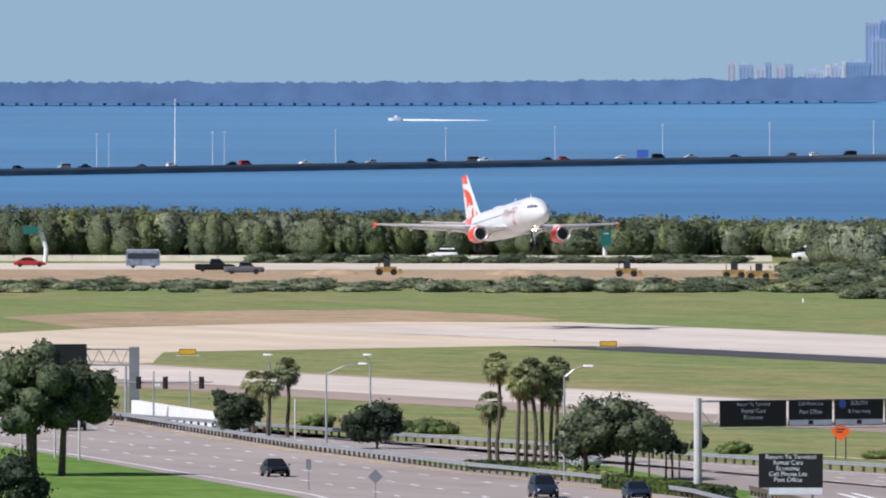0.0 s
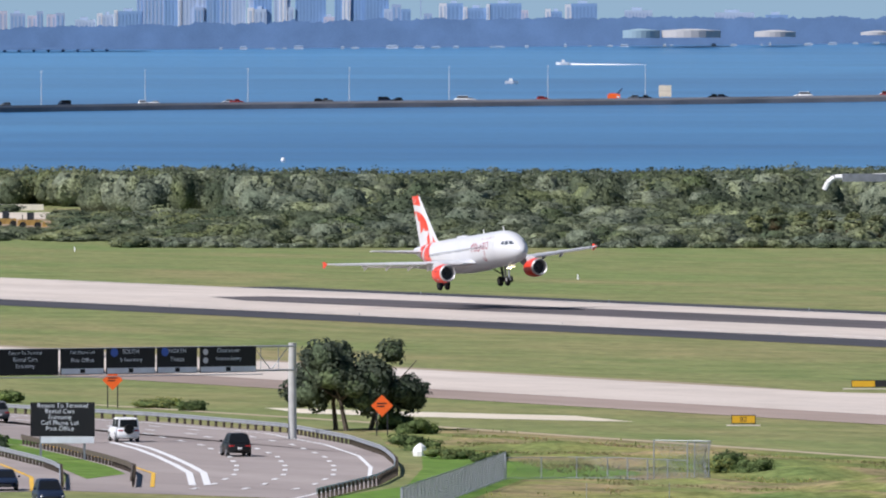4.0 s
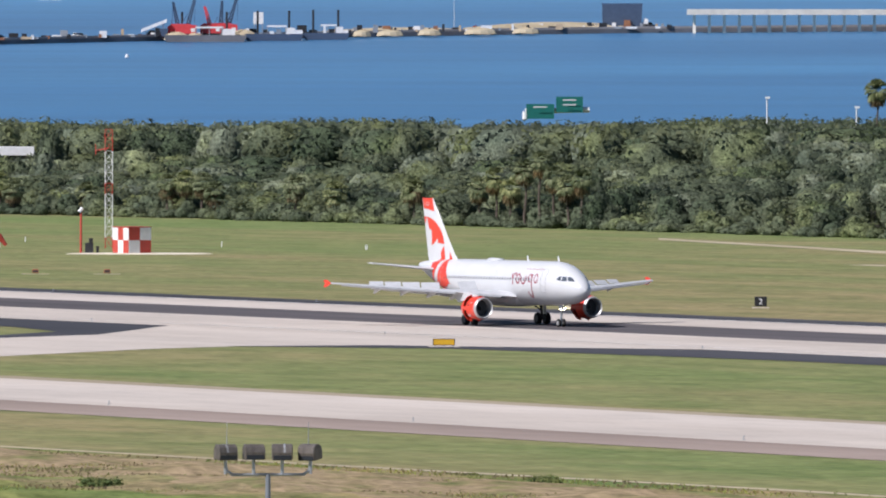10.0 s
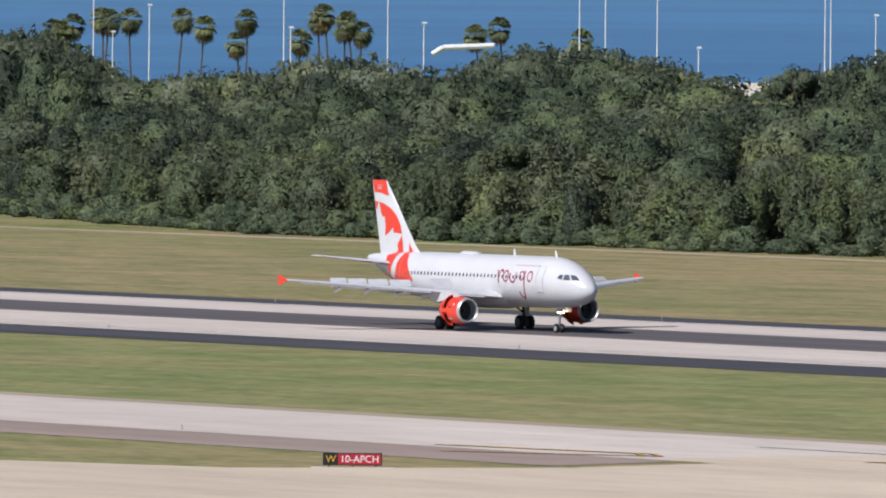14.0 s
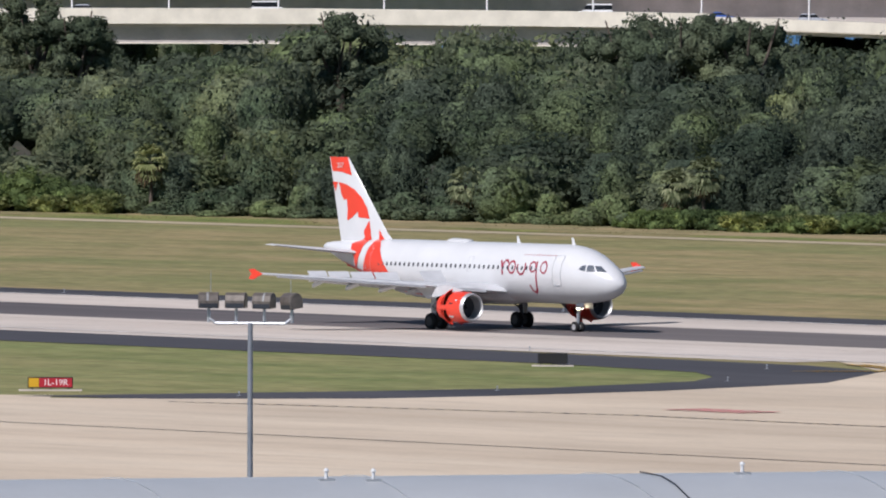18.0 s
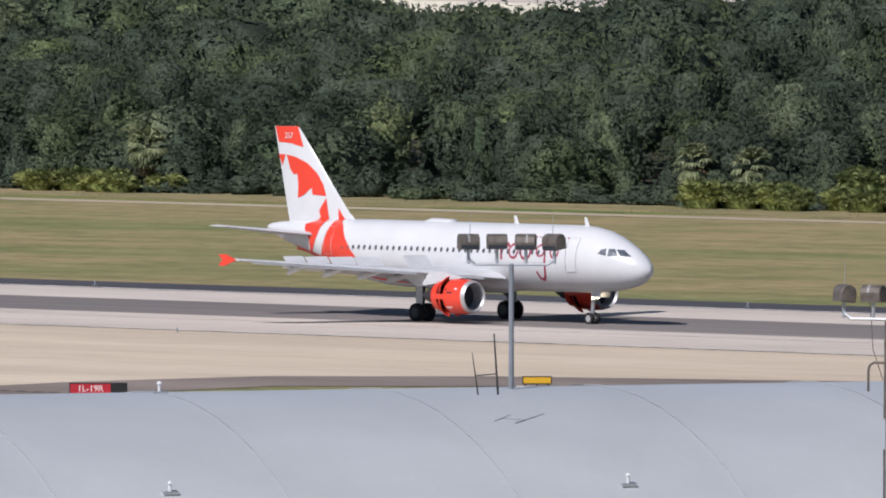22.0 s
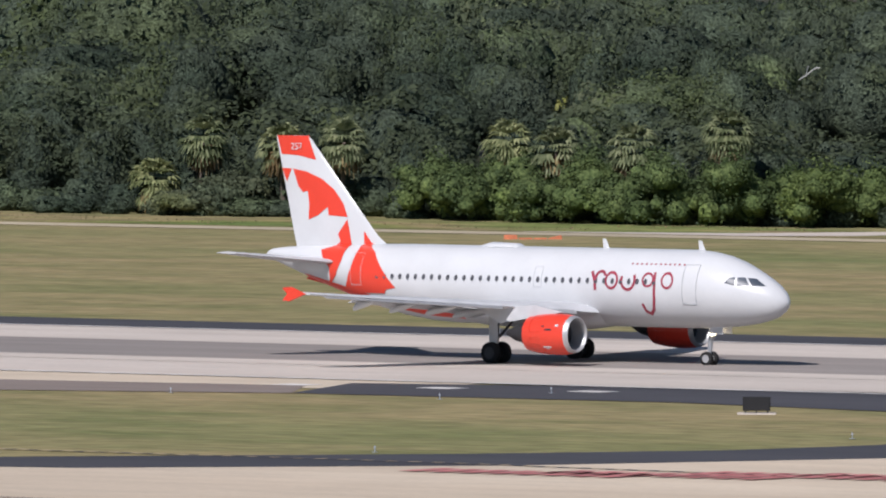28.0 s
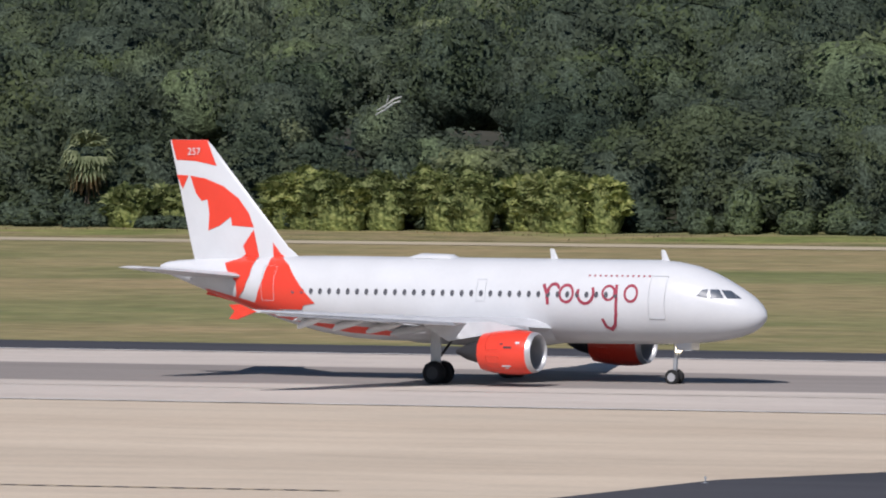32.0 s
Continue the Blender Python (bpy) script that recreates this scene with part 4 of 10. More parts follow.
belt("shrub_belt", "low shrubs beside the highway", 17, 69.4, 75.5, 2330, 2430, 6.0, 130, 0.12, SCRUB_WOOD, 0.05, hfix=1.7, keep=lambda x, y, az, r: noise.noise(Vector((az * 5, r / 30, 0))) > (-0.25 if az < 71.2 else 0.0))
belt("woodland", "woodland front by the airfield end", 18, 66.2, 69.7, 2264, 2860, 10.0, 330, 0.065, SCRUB_WOOD, 0.08, keep=lambda x, y, az, r: (az < 69.093 or r > 2600) and (y > 908 or (az > 67.3 and y > 800 and r > 2310)), gap=1.6, climb=((2264, 3.6), (2400, 6.0), (2600, 13)))
belt("shrub_belt", "low shrubs along the airfield end", 22, 66.5, 69.093, 2262, 2330, 6.0, 260, 0.085, SCRUB_WOOD, 0.0, hfix=3.0)
belt("shrub_belt", "low shrubs along the airfield end", 29, 69.093, 69.6, 2262, 2330, 6.0, 200, 0.10, SCRUB_WOOD, 0.0, hfix=1.9)
belt("shrub_belt", "low undergrowth along the airfield end", 23, 66.5, 69.6, 2257, 2266, 3.0, 130, 0.12, SCRUB_WOOD, 0.0, hfix=1.6)

# dry grass between the perimeter track and the wood
structure("dry_strip", flat([(-1075, 834.5), (-690, 834.5), (-660, 839), (-700, 853), (-1090, 853), (-1110, 843)]), M_DRYGRASS, "dry tan grass along the wood edge", "grass", 0.025)

# dark floor sheet, added so gaps between the trees show no bright grass
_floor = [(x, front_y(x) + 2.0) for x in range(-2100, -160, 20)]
structure("wood_floor", flat(_floor + [polar(a, 2270)[:2] for a in (12, 20, 28, 36, 44, 52, 58, 63, 65)]), M_WOODGROUND, "dark ground under the trees", "ground", 0.05)

# low undergrowth that closes the foot of the wood
_rng = np.random.default_rng(21)
for _x0, _x1, _mat, _core in ((-2100, -1525, M_LEAF2, M_CORE3), (-1520, -1000, M_LEAF4, M_CORE4), (-1000, -560, M_LEAF, M_CORE), (-560, -170, M_LEAF, M_CORE)):
    _pl = []
    _x = _x0
    while _x < _x1:
        for _row in range(2):
            _hh = (0.9 + 1.5 * _rng.random()) * (1 + 0.7 * _row)
            if not in_gap(_x, front_y(_x), 5.0):
                _pl.append((_x + _rng.normal(), front_y(_x) - 3.0 + 2.6 * _row + 0.8 * _rng.normal(), -0.25, _hh, 2.6 + 2.4 * _rng.random()))
        _x += 2.4
    grove("undergrowth", "low green undergrowth along the wood edge", "shrubs", 41 + int(-_x0), _pl, 150, 0.10, _mat, _core, 0.0, 9)


def weeds(name, label, seed, poly, n, hgt, mat, dens=0.0):
    """Upright tufts of rough grass and weeds over a patch of ground."""
    rng = np.random.default_rng(seed)
    xs, ys = [p[0] for p in poly], [p[1] for p in poly]

    def inside(x, y):
        c = False
        for (xa, ya), (xb, yb) in zip(poly, poly[1:] + poly[:1]):
            if (ya > y) != (yb > y) and x < (xb - xa) * (y - ya) / (yb - ya) + xa:
                c = not c
        return c

    vs, qs = [], []
    while len(qs) < n * 3:
        x, y = rng.uniform(min(xs), max(xs)), rng.uniform(min(ys), max(ys))
        if not inside(x, y) or noise.noise(Vector((x / 14, y / 7, seed))) < dens:
            continue
        for k in range(3):
            a = rng.random() * 6.28
            w, h = hgt * (0.16 + 0.24 * rng.random()), hgt * (0.4 + 0.9 * rng.random())
            ux, uy = math.cos(a) * w, math.sin(a) * w
            lx, ly = rng.normal() * h * 0.3, rng.normal() * h * 0.3
            o = len(vs)
            vs += [(x - ux * 0.5, y - uy * 0.5, -0.02), (x + ux * 0.5, y + uy * 0.5, -0.02), (x + ux * 0.8 + lx, y + uy * 0.8 + ly, h), (x - ux * 0.6 + lx, y - uy * 0.6 + ly, h * 0.7)]
            qs.append((o, o + 1, o + 2, o + 3))
    tagged(new(name, big_mesh(name, np.array(vs), np.array(qs), mat)), label, "grass", kind="stuff")


_DITCH = [(-1120, 438), (-1010, 433), (-960, 434), (-860, 434), (-770, 440), (-745, 441), (-765, 430), (-800, 420), (-820, 340), (-880, 345), (-965, 388), (-1010, 402), (-1050, 412)]
weeds("green_weeds", "coarse green weeds on the ditch bank", 2, _DITCH, 500, 0.2, M_WEED, 0.25)


def rough_bank(poly, lift, mat=None, base=-0.04, words="humped bank of rough green and tan grass"):
    """Low humps of rough ground inside an outline, level again at its edge."""
    xs, ys = [p[0] for p in poly], [p[1] for p in poly]
    gx, gy = np.arange(min(xs), max(xs), 1.6), np.arange(min(ys), max(ys), 1.2)
    ids, vs, qs = {}, [], []
    seg = [(Vector(p), Vector(q)) for p, q in zip(poly, poly[1:] + poly[:1])]
    for i, x in enumerate(gx):
        for j, y in enumerate(gy):
            odd, near = False, 99.0
            for p, q in seg:
                if (p.y > y) != (q.y > y) and x < (q.x - p.x) * (y - p.y) / (q.y - p.y) + p.x:
                    odd = not odd
                d = q - p
                f = min(1.0, max(0.0, (Vector((x, y)) - p).dot(d) / d.length_squared))
                near = min(near, (Vector((x, y)) - p - d * f).length)
            if odd:
                n = noise.noise(Vector((x / 19, y / 11, 4.1))) + 0.45 * noise.noise(Vector((x / 7, y / 4.5, 1.3))) + 0.2 * noise.noise(Vector((x / 2.6, y / 2.2, 0.7)))
                ids[i, j] = len(vs)
                vs.append((x, y, base + lift * max(0.0, n + 0.25) * min(1.0, near / 7.0)))
    for (i, j), k in ids.items():
        if (i + 1, j) in ids and (i, j + 1) in ids and (i + 1, j + 1) in ids:
            qs.append((k, ids[i + 1, j], ids[i + 1, j + 1], ids[i, j + 1]))
    tagged(new("grass_bank", big_mesh("grass_bank", np.array(vs), np.array(qs), mat or M_SCRUB, True)), words, "bank", kind="structure")


rough_bank([(-1120, 432), (-1010, 428), (-960, 428), (-860, 430), (-790, 431), (-745, 428), (-732, 385), (-820, 340), (-880, 349), (-960, 394), (-1010, 404), (-1050, 414)], 0.8)
rough_bank([(-965, 408), (-936, 424), (-900, 431), (-850, 431), (-800, 432), (-765, 430), (-750, 415), (-770, 398), (-810, 400), (-850, 407), (-880, 398), (-930, 397)], 0.82, M_BROWNBANK, 0.03, "dry brown weeds on the crest of the bank")
_FACE = [(-925, 428), (-870, 433), (-822, 437), (-790, 434), (-770, 437), (-757, 431), (-752, 423), (-742, 404), (-732, 385), (-820, 380), (-880, 396), (-940, 410)]
_DITCH_WEST = [(-1085, 431), (-1010, 428), (-950, 429), (-905, 427), (-870, 392), (-905, 372), (-960, 392), (-1040, 414)]
weeds("ditch_weeds", "dense brown and green weeds on the bank", 5, _FACE, 8000, 0.15, M_WEED, -0.15)
weeds("ditch_brush", "dry brown stalks on the bank", 6, _FACE, 10000, 0.17, M_BRUSH, -0.2)
weeds("ditch_weeds", "green weeds in the wide ditch", 7, _DITCH_WEST, 8000, 0.15, M_WEED, -0.1)
weeds("ditch_brush", "dry brown stalks in the wide ditch", 8, _DITCH_WEST, 6000, 0.16, M_BRUSH, 0.0)
weeds("rough_grass", "rough dry grass along the perimeter track", 3, [(-1500, 831), (-170, 833), (-170, 849), (-560, 845), (-1100, 843), (-1500, 838)], 4000, 0.13, M_STRAW, 0.1)

# ---------------------------------------------------------------- hangar
AX = Vector((0.35, 0.936, 0)).normalized()
AC = Vector((AX.y, -AX.x, 0))
H0, HL, HR, HZ = Vector((-336, 225.6, 0)), 98.0, 20.5, 14.0


def vault(k, w, lift=0.0):
    """A place on the hangar roof: k metres along it, w metres off the crown line towards the terminal."""
    z = HZ - HR + math.sqrt(HR * HR - w * w)
    nrm = (AC * w + Vector((0, 0, math.sqrt(HR * HR - w * w)))).normalized()
    return H0 + AX * k + AC * w + Vector((0, 0, z)) + nrm * lift


M_SEAM = paint("dull_roof_seam", (0.42, 0.45, 0.48), 0.5, 0.15, 0.4, 0.1)


def make_hangar():
    hg = thing("hangar", "long hangar with a curved pale blue-grey metal roof", "hangar", Matrix.Translation(H0))
    inv = Matrix.Translation(-H0)
    n = 24
    ws = [-18 + 36 * i / n for i in range(n + 1)]
    panels = 14
    for j in range(panels):
        b = Build()
        ka, kb = HL * j / panels + 0.01, HL * (j + 1) / panels - 0.01
        rings = [[inv @ vault(k, w, lift) for w in ws for lift in (0.0,)] + [inv @ vault(k, w, -0.25) for w in ws[::-1]] for k in (ka, kb)]
        b.loft(rings)
        part("roof_panel", b, M_ROOF, hg, smooth=True)
    for j in range(1, panels):
        b = Build()
        k = HL * j / panels
        b.path([inv @ vault(k, w, 0.03) for w in ws], 0.012, 4)
        part("roof_seam", b, M_SEAM, hg)
    for k in (36.1, 53.8):
        part("roof_cable", Build().path([inv @ vault(k + 0.12 * math.sin(w), w, 0.05) for w in ws if w > -1.2], 0.022, 5), M_DARKMETAL, hg, "dark cable laid over the roof")
    b = Build()
    b.box(-0, -17.4, 0, HL, -17.0, 3.6, Matrix(((AX.x, AC.x, 0, 0), (AX.y, AC.y, 0, 0), (0, 0, 1, 0), (0, 0, 0, 1))))
    part("back_wall", b, M_ROOF, hg)
    b = Build()
    b.box(-0, 17.0, 0, HL, 17.4, 3.6, Matrix(((AX.x, AC.x, 0, 0), (AX.y, AC.y, 0, 0), (0, 0, 1, 0), (0, 0, 0, 1))))
    part("front_wall", b, M_ROOF, hg)
    for k, nm in ((0.15, "end_wall"), (HL - 0.4, "end_wall")):
        b = Build()
        top = [inv @ vault(k, w, -0.28) for w in ws]
        poly = [Vector((p.x, p.y, 0)) for p in (top[0], top[-1])]
        ring = [poly[0]] + top + [poly[1]]
        b.loft([ring, [p + AX * 0.25 for p in ring]])
        part(nm, b, M_ROOF, hg)
    return hg


make_hangar()

# ---------------------------------------------------------------- airliner
# Local frame: x ahead, y to its left, z up; the origin lies on the ground between the main wheels.
NOSE_X = 16.11
FUS = ((0.0, 0.03, -0.60), (0.12, 0.30, -0.59), (0.35, 0.56, -0.57), (0.8, 0.87, -0.52), (1.4, 1.14, -0.44), (2.1, 1.39, -0.33), (2.9, 1.62, -0.20), (3.8, 1.80, -0.09),
       (4.8, 1.92, -0.03), (5.8, 1.975, 0.0), (10.0, 1.975, 0.0), (16.0, 1.975, 0.0), (21.0, 1.975, 0.0), (22.8, 1.93, 0.05), (24.6, 1.80, 0.18), (26.4, 1.58, 0.38),
       (28.2, 1.30, 0.62), (30.0, 0.98, 0.88), (31.6, 0.68, 1.12), (32.8, 0.44, 1.30), (33.5, 0.27, 1.38), (33.84, 0.12, 1.40))
FUS_Z, TALL = 4.02, 1.045


def fus_at(d):
    """Half width and centre height of the body d metres behind the nose tip."""
    for (a, ra, za), (b, rb, zb) in zip(FUS, FUS[1:]):
        if a <= d <= b:
            t = (d - a) / (b - a)
            return ra + (rb - ra) * t, FUS_Z + za + (zb - za) * t
    return 0.1, FUS_Z


def skin(d, z, side, lift):
    """The place on the body's side at d behind the nose and height z."""
    r, c = fus_at(d)
    q = max(-1.0, min(1.0, (z - c) / (r * TALL)))
    return Vector((NOSE_X - d, side * (r * math.sqrt(max(0.0, 1 - q * q)) + lift), z))


def fin_half(d, z):
    """Half thickness of the fin."""
    t = max(0.0, min(1.0, (z - 5.6) / 6.16))
    le = 25.9 + (31.05 - 25.9) * t
    te = 31.95 + (33.27 - 31.95) * t
    f = max(0.0, min(1.0, (d - le) / (te - le)))
    return 0.05 + (0.30 - 0.17 * t) * 4 * f * (1 - f) * (1 - 0.35 * f)


def fin_skin(d, z, side, lift):
    return Vector((NOSE_X - d, side * (fin_half(d, z) + lift), z))


def decal(poly, surf, side, lift=0.012, rows=0.1, cols=0.25):
    """A thin painted shape: a polygon in (d, z) laid on a surface, cut into narrow strips."""
    b = Build()
    b.weld = True
    zs = sorted({p[1] for p in poly})
    levels = []
    for a, c in zip(zs, zs[1:]):
        k = max(1, math.ceil((c - a) / rows))
        levels += [a + (c - a) * i / k for i in range(k)]
    levels.append(zs[-1])

    def cuts(z):
        out = []
        for (d0, z0), (d1, z1) in zip(poly, poly[1:] + poly[:1]):
            if (z0 <= z < z1) or (z1 <= z < z0):
                out.append(d0 + (d1 - d0) * (z - z0) / (z1 - z0))
        return sorted(out)

    for a, c in zip(levels, levels[1:]):
        e = (c - a) * 1e-3
        lo, hi = cuts(a + e), cuts(c - e)
        if len(lo) != len(hi):
            continue
        for k in range(0, len(lo) - 1, 2):
            m = max(1, math.ceil(max(lo[k + 1] - lo[k], hi[k + 1] - hi[k]) / cols))
            for i in range(m):
                q = []
                for z, (l, r) in ((a, (lo[k], lo[k + 1])), (c, (hi[k], hi[k + 1]))):
                    q.append([surf(l + (r - l) * j / m, z, side, lift) for j in (i, i + 1)])
                b.add([q[0][0], q[0][1], q[1][1], q[1][0]], [(0, 1, 2, 3)])
    return b


def wing_section(chord, thick, n=9):
    """An aerofoil from the leading edge back, as (distance back, height) round the outline."""
    up, lo = [], []
    for i in range(n + 1):
        f = (1 - math.cos(math.pi * i / n)) / 2
        t = thick * chord * 5 * (0.2969 * math.sqrt(f) - 0.126 * f - 0.3516 * f * f + 0.2843 * f ** 3 - 0.1015 * f ** 4)
        cam_ = 0.02 * chord * 4 * f * (1 - f)
        up.append((f * chord, cam_ + t))
        lo.append((f * chord, cam_ - t * 0.8))
    return up[::-1] + lo[1:]


# wing: (span station, leading edge behind nose, chord, height)
WING = ((1.6, 11.0, 6.9, 2.72), (3.0, 11.75, 5.9, 2.85), (6.4, 13.7, 3.85, 3.15), (11.5, 16.15, 2.6, 3.55), (16.9, 18.65, 1.5, 3.98))


def wing_at(y):
    y = abs(y)
    for a, b in zip(WING, WING[1:]):
        if a[0] <= y <= b[0]:
            t = (y - a[0]) / (b[0] - a[0])
            return [p + (q - p) * t for p, q in zip(a, b)]
    return list(WING[-1] if y > 5 else WING[0])


def tail_logo_shapes():
    """Red shapes of the fin and rear body, as polygons of (d, z)."""
    def q(x, y):
        z = 11.76 - (y - 217) / 35.05
        d = (1314 - x) / 29.7
        for _ in range(6):
            r_, c_ = fus_at(d)
            f = (z - c_) / (r_ * TALL)
            half = 0.15 if f > 0.985 else r_ * math.sqrt(max(0.0, 1 - f * f))
            d = (1314 - x - 18.6 * half) / 29.7
        return d, z
    band = [q(325, 217), q(386, 217), q(403, 262), q(370, 254), q(334, 252)]
    leaf_up = [q(358, 279), q(385, 284), q(415, 297), q(440, 318), q(457, 343), q(466, 368), q(430, 365), q(428, 350), q(408, 366), q(389, 374), q(391, 345), q(388, 320), q(378, 323), q(368, 310)]
    leaf_lo = [q(466, 372), q(471, 395), q(468, 425), q(456, 450), q(446, 475), q(441, 503), q(436, 498), q(434, 480), q(433, 462), q(420, 445), q(416, 430), q(437, 424), q(454, 414), q(449, 400)]
    sash = [q(497, 393), q(512, 415), q(523, 432), q(533, 455), q(548, 478), q(564, 496), q(545, 500), q(543, 507), q(490, 507), q(465, 505), q(468, 485), q(478, 455), q(489, 430), q(499, 416)]
    chip = [q(334, 278), q(355, 279), q(344, 303)]
    return band, chip, leaf_up, leaf_lo, sash


SPOILERS, REVERSERS = [], []


def make_airliner():
    pl = thing("airliner", "white twin-engine airliner with red engines and red tail art", "airplane")
    n = 72
    rings = []
    for d, r, zc in FUS:
        ring = []
        for k in range(n):
            a = 2 * math.pi * k / n
            ring.append((NOSE_X - d, r * math.cos(a), FUS_Z + zc + r * TALL * math.sin(a)))
        rings.append(ring)
    fus = part("fuselage", Build().loft(rings), M_PLANE, pl, "glossy white fuselage", smooth=True, edge=60)
    # belly fairing
    rings = []
    for d, w, z0 in ((10.2, 0.3, 2.3), (11.2, 1.7, 1.95), (12.5, 2.15, 1.78), (16, 2.2, 1.75), (19, 2.0, 1.85), (20.6, 1.3, 2.05), (21.6, 0.3, 2.2)):
        rings.append([(NOSE_X - d, w * math.cos(math.pi * 2 * k / 16), z0 + 0.95 + 0.95 * math.sin(math.pi * 2 * k / 16) * (1 if w > 1 else 0.3)) for k in range(16)])
    part("belly_fairing", Build().loft(rings), M_PLANE, pl, smooth=True, edge=60)
    # fin with fillet and rudder
    secs2 = []
    for z, le, te in ((5.35, 24.6, 31.9), (5.95, 25.9, 31.95), (6.5, 26.6, 32.1), (8.5, 28.35, 32.55), (10.5, 30.05, 33.0), (11.55, 30.95, 33.24), (11.76, 31.25, 33.27)):
        ring = []
        m = 12
        fs = [(1 - math.cos(math.pi * i / m)) / 2 for i in range(m + 1)]
        for f in fs[::-1]:
            ring.append((NOSE_X - (le + (te - le) * f), fin_half(le + (te - le) * f, max(z, 5.95)) - 0.05 + 0.01, z))
        for f in fs[1:]:
            ring.append((NOSE_X - (le + (te - le) * f), -fin_half(le + (te - le) * f, max(z, 5.95)) + 0.05 - 0.01, z))
        secs2.append(ring)
    fin = part("fin", Build().loft(secs2), M_PLANE, pl, smooth=True, edge=40)
    band, chip, up, lo, sash = tail_logo_shapes()

    def rear(d, z, side_, lift):
        r_, c_ = fus_at(d)
        f = (z - c_) / (r_ * TALL)
        if f > 0.985:
            return fin_skin(d, z, side_, -0.02)
        p = skin(d, z, side_, 0.0)
        return p + Vector((0, side_ * math.sqrt(max(0.0, 1 - f * f)), max(f, -1.0))) * lift
    for side in (-1, 1):
        part("fin_band", decal(band, fin_skin, side, -0.02), M_RED, fin, "red band across the fin tip")
        part("fin_emblem", decal(chip, fin_skin, side, -0.02), M_RED, fin, "small red chip at the rudder edge")
        part("fin_emblem", decal(up, fin_skin, side, -0.02), M_RED, fin, "red jagged painted emblem")
        part("fin_emblem", decal(lo, rear, side, 0.03, 0.05, 0.1), M_RED, fin, "red jagged painted emblem")
        part("body_sash", decal(sash, rear, side, 0.03, 0.05, 0.1), M_RED, fus, "red painted sweep on the rear body")
        part("belly_paint", decal([(19.0, 2.14), (22.5, 2.35), (26.5, 3.02), (30.5, 3.95), (31.3, 4.10), (31.0, 4.42), (28.5, 3.9), (24.6, 3.05), (19.0, 2.62)], skin, side, 0.02, 0.06, 0.12), M_RED, fus, "red painted belly")
    txt = bpy.data.curves.new("number", "FONT")
    txt.body, txt.size = "257", 0.5
    tob = new("tail_number_text", txt)
    me = bpy.data.meshes.new_from_object(tob)
    bpy.data.objects.remove(tob)
    me.materials.clear()
    me.materials.append(M_PLANE)
    num = part("tail_number", me, M_PLANE, fin, "small white number")
    num.matrix_basis = Matrix.Translation((NOSE_X - 32.2, -0.2, 11.02)) @ Matrix.Rotation(radians(90), 4, "X")
    # cabin windows and doors
    wb = Build()
    wb.loft([[(0.115 * math.cos(a) * s, y, 0.165 * math.sin(a) * s) for a in [2 * math.pi * k / 8 for k in range(8)]] for y, s in ((-0.012, 1), (0.012, 0.9))])
    wme = wb.mesh("cabin_window", M_WINDOW)
    for side in (-1, 1):
        for k in range(35):
            d = 7.28 + k * 0.533
            p0 = skin(d, 4.42, side, 0.005)
            ob = part("cabin_window", wme, M_GLASSD, fus)
            ob.matrix_basis = Matrix.Translation(p0) @ Matrix.Rotation(side * 0.3, 4, "X")
        # cockpit panes
        for pane in ([(1.00, 4.27), (1.62, 4.29), (1.98, 4.70), (1.58, 4.66)], [(1.74, 4.29), (2.38, 4.30), (2.46, 4.73), (2.08, 4.72)], [(2.50, 4.31), (3.04, 4.43), (2.86, 4.70), (2.58, 4.74)]):
            part("cockpit_pane", decal(pane, skin, side, 0.02, 0.06, 0.1), M_COCKPIT, fus, "dark cockpit window")
        # door outlines
        for d0, z0, z1, w in ((4.62, 3.35, 5.35, 0.85), (26.6, 3.9, 5.6, 0.75), (14.5, 4.05, 5.1, 0.5)):
            b = Build()
            for a, c in (((d0, z0), (d0, z1)), ((d0, z1), (d0 + w, z1)), ((d0 + w, z1), (d0 + w, z0)), ((d0 + w, z0), (d0, z0))):
                b.path([skin(a[0] + (c[0] - a[0]) * i / 8, a[1] + (c[1] - a[1]) * i / 8, side, 0.034) for i in range(9)], 0.012 if z1 - z0 > 1.2 else 0.008, 4)
            part("cabin_door", b, M_GREYWING, fus, "door outline")
        b = Build()
        b.path([skin(4.62 + 0.85 * i / 6, 3.3, side, 0.01) for i in range(7)], 0.035, 4)
        part("door_sill", b, M_GREYWING, fus, "grey door sill")
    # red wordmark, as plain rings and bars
    def ring_shape(d, z, w, h_, t, lean=0.0, m=20):
        b = []
        for k in range(m):
            a0, a1 = 2 * math.pi * k / m, 2 * math.pi * (k + 1) / m
            quad = []
            for a, rr in ((a0, 1), (a1, 1), (a1, 1 - t), (a0, 1 - t)):
                zz = z + h_ / 2 * rr * math.sin(a)
                quad.append((d + w / 2 * rr * math.cos(a) - lean * (zz - z), zz))
            b.append(quad)
        return b

    def strokes(pts, t):
        out = []
        for (d0, z0), (d1, z1) in zip(pts, pts[1:]):
            v = Vector((d1 - d0, z1 - z0)).normalized() * 0.06
            n_ = Vector((-v.y, v.x)).normalized() * t / 2
            d0_, z0_, d1_, z1_ = d0 - v.x, z0 - v.y, d1 + v.x, z1 + v.y
            out.append([(d0_ - n_.x, z0_ - n_.y), (d1_ - n_.x, z1_ - n_.y), (d1_ + n_.x, z1_ + n_.y), (d0_ + n_.x, z0_ + n_.y)])
        return out

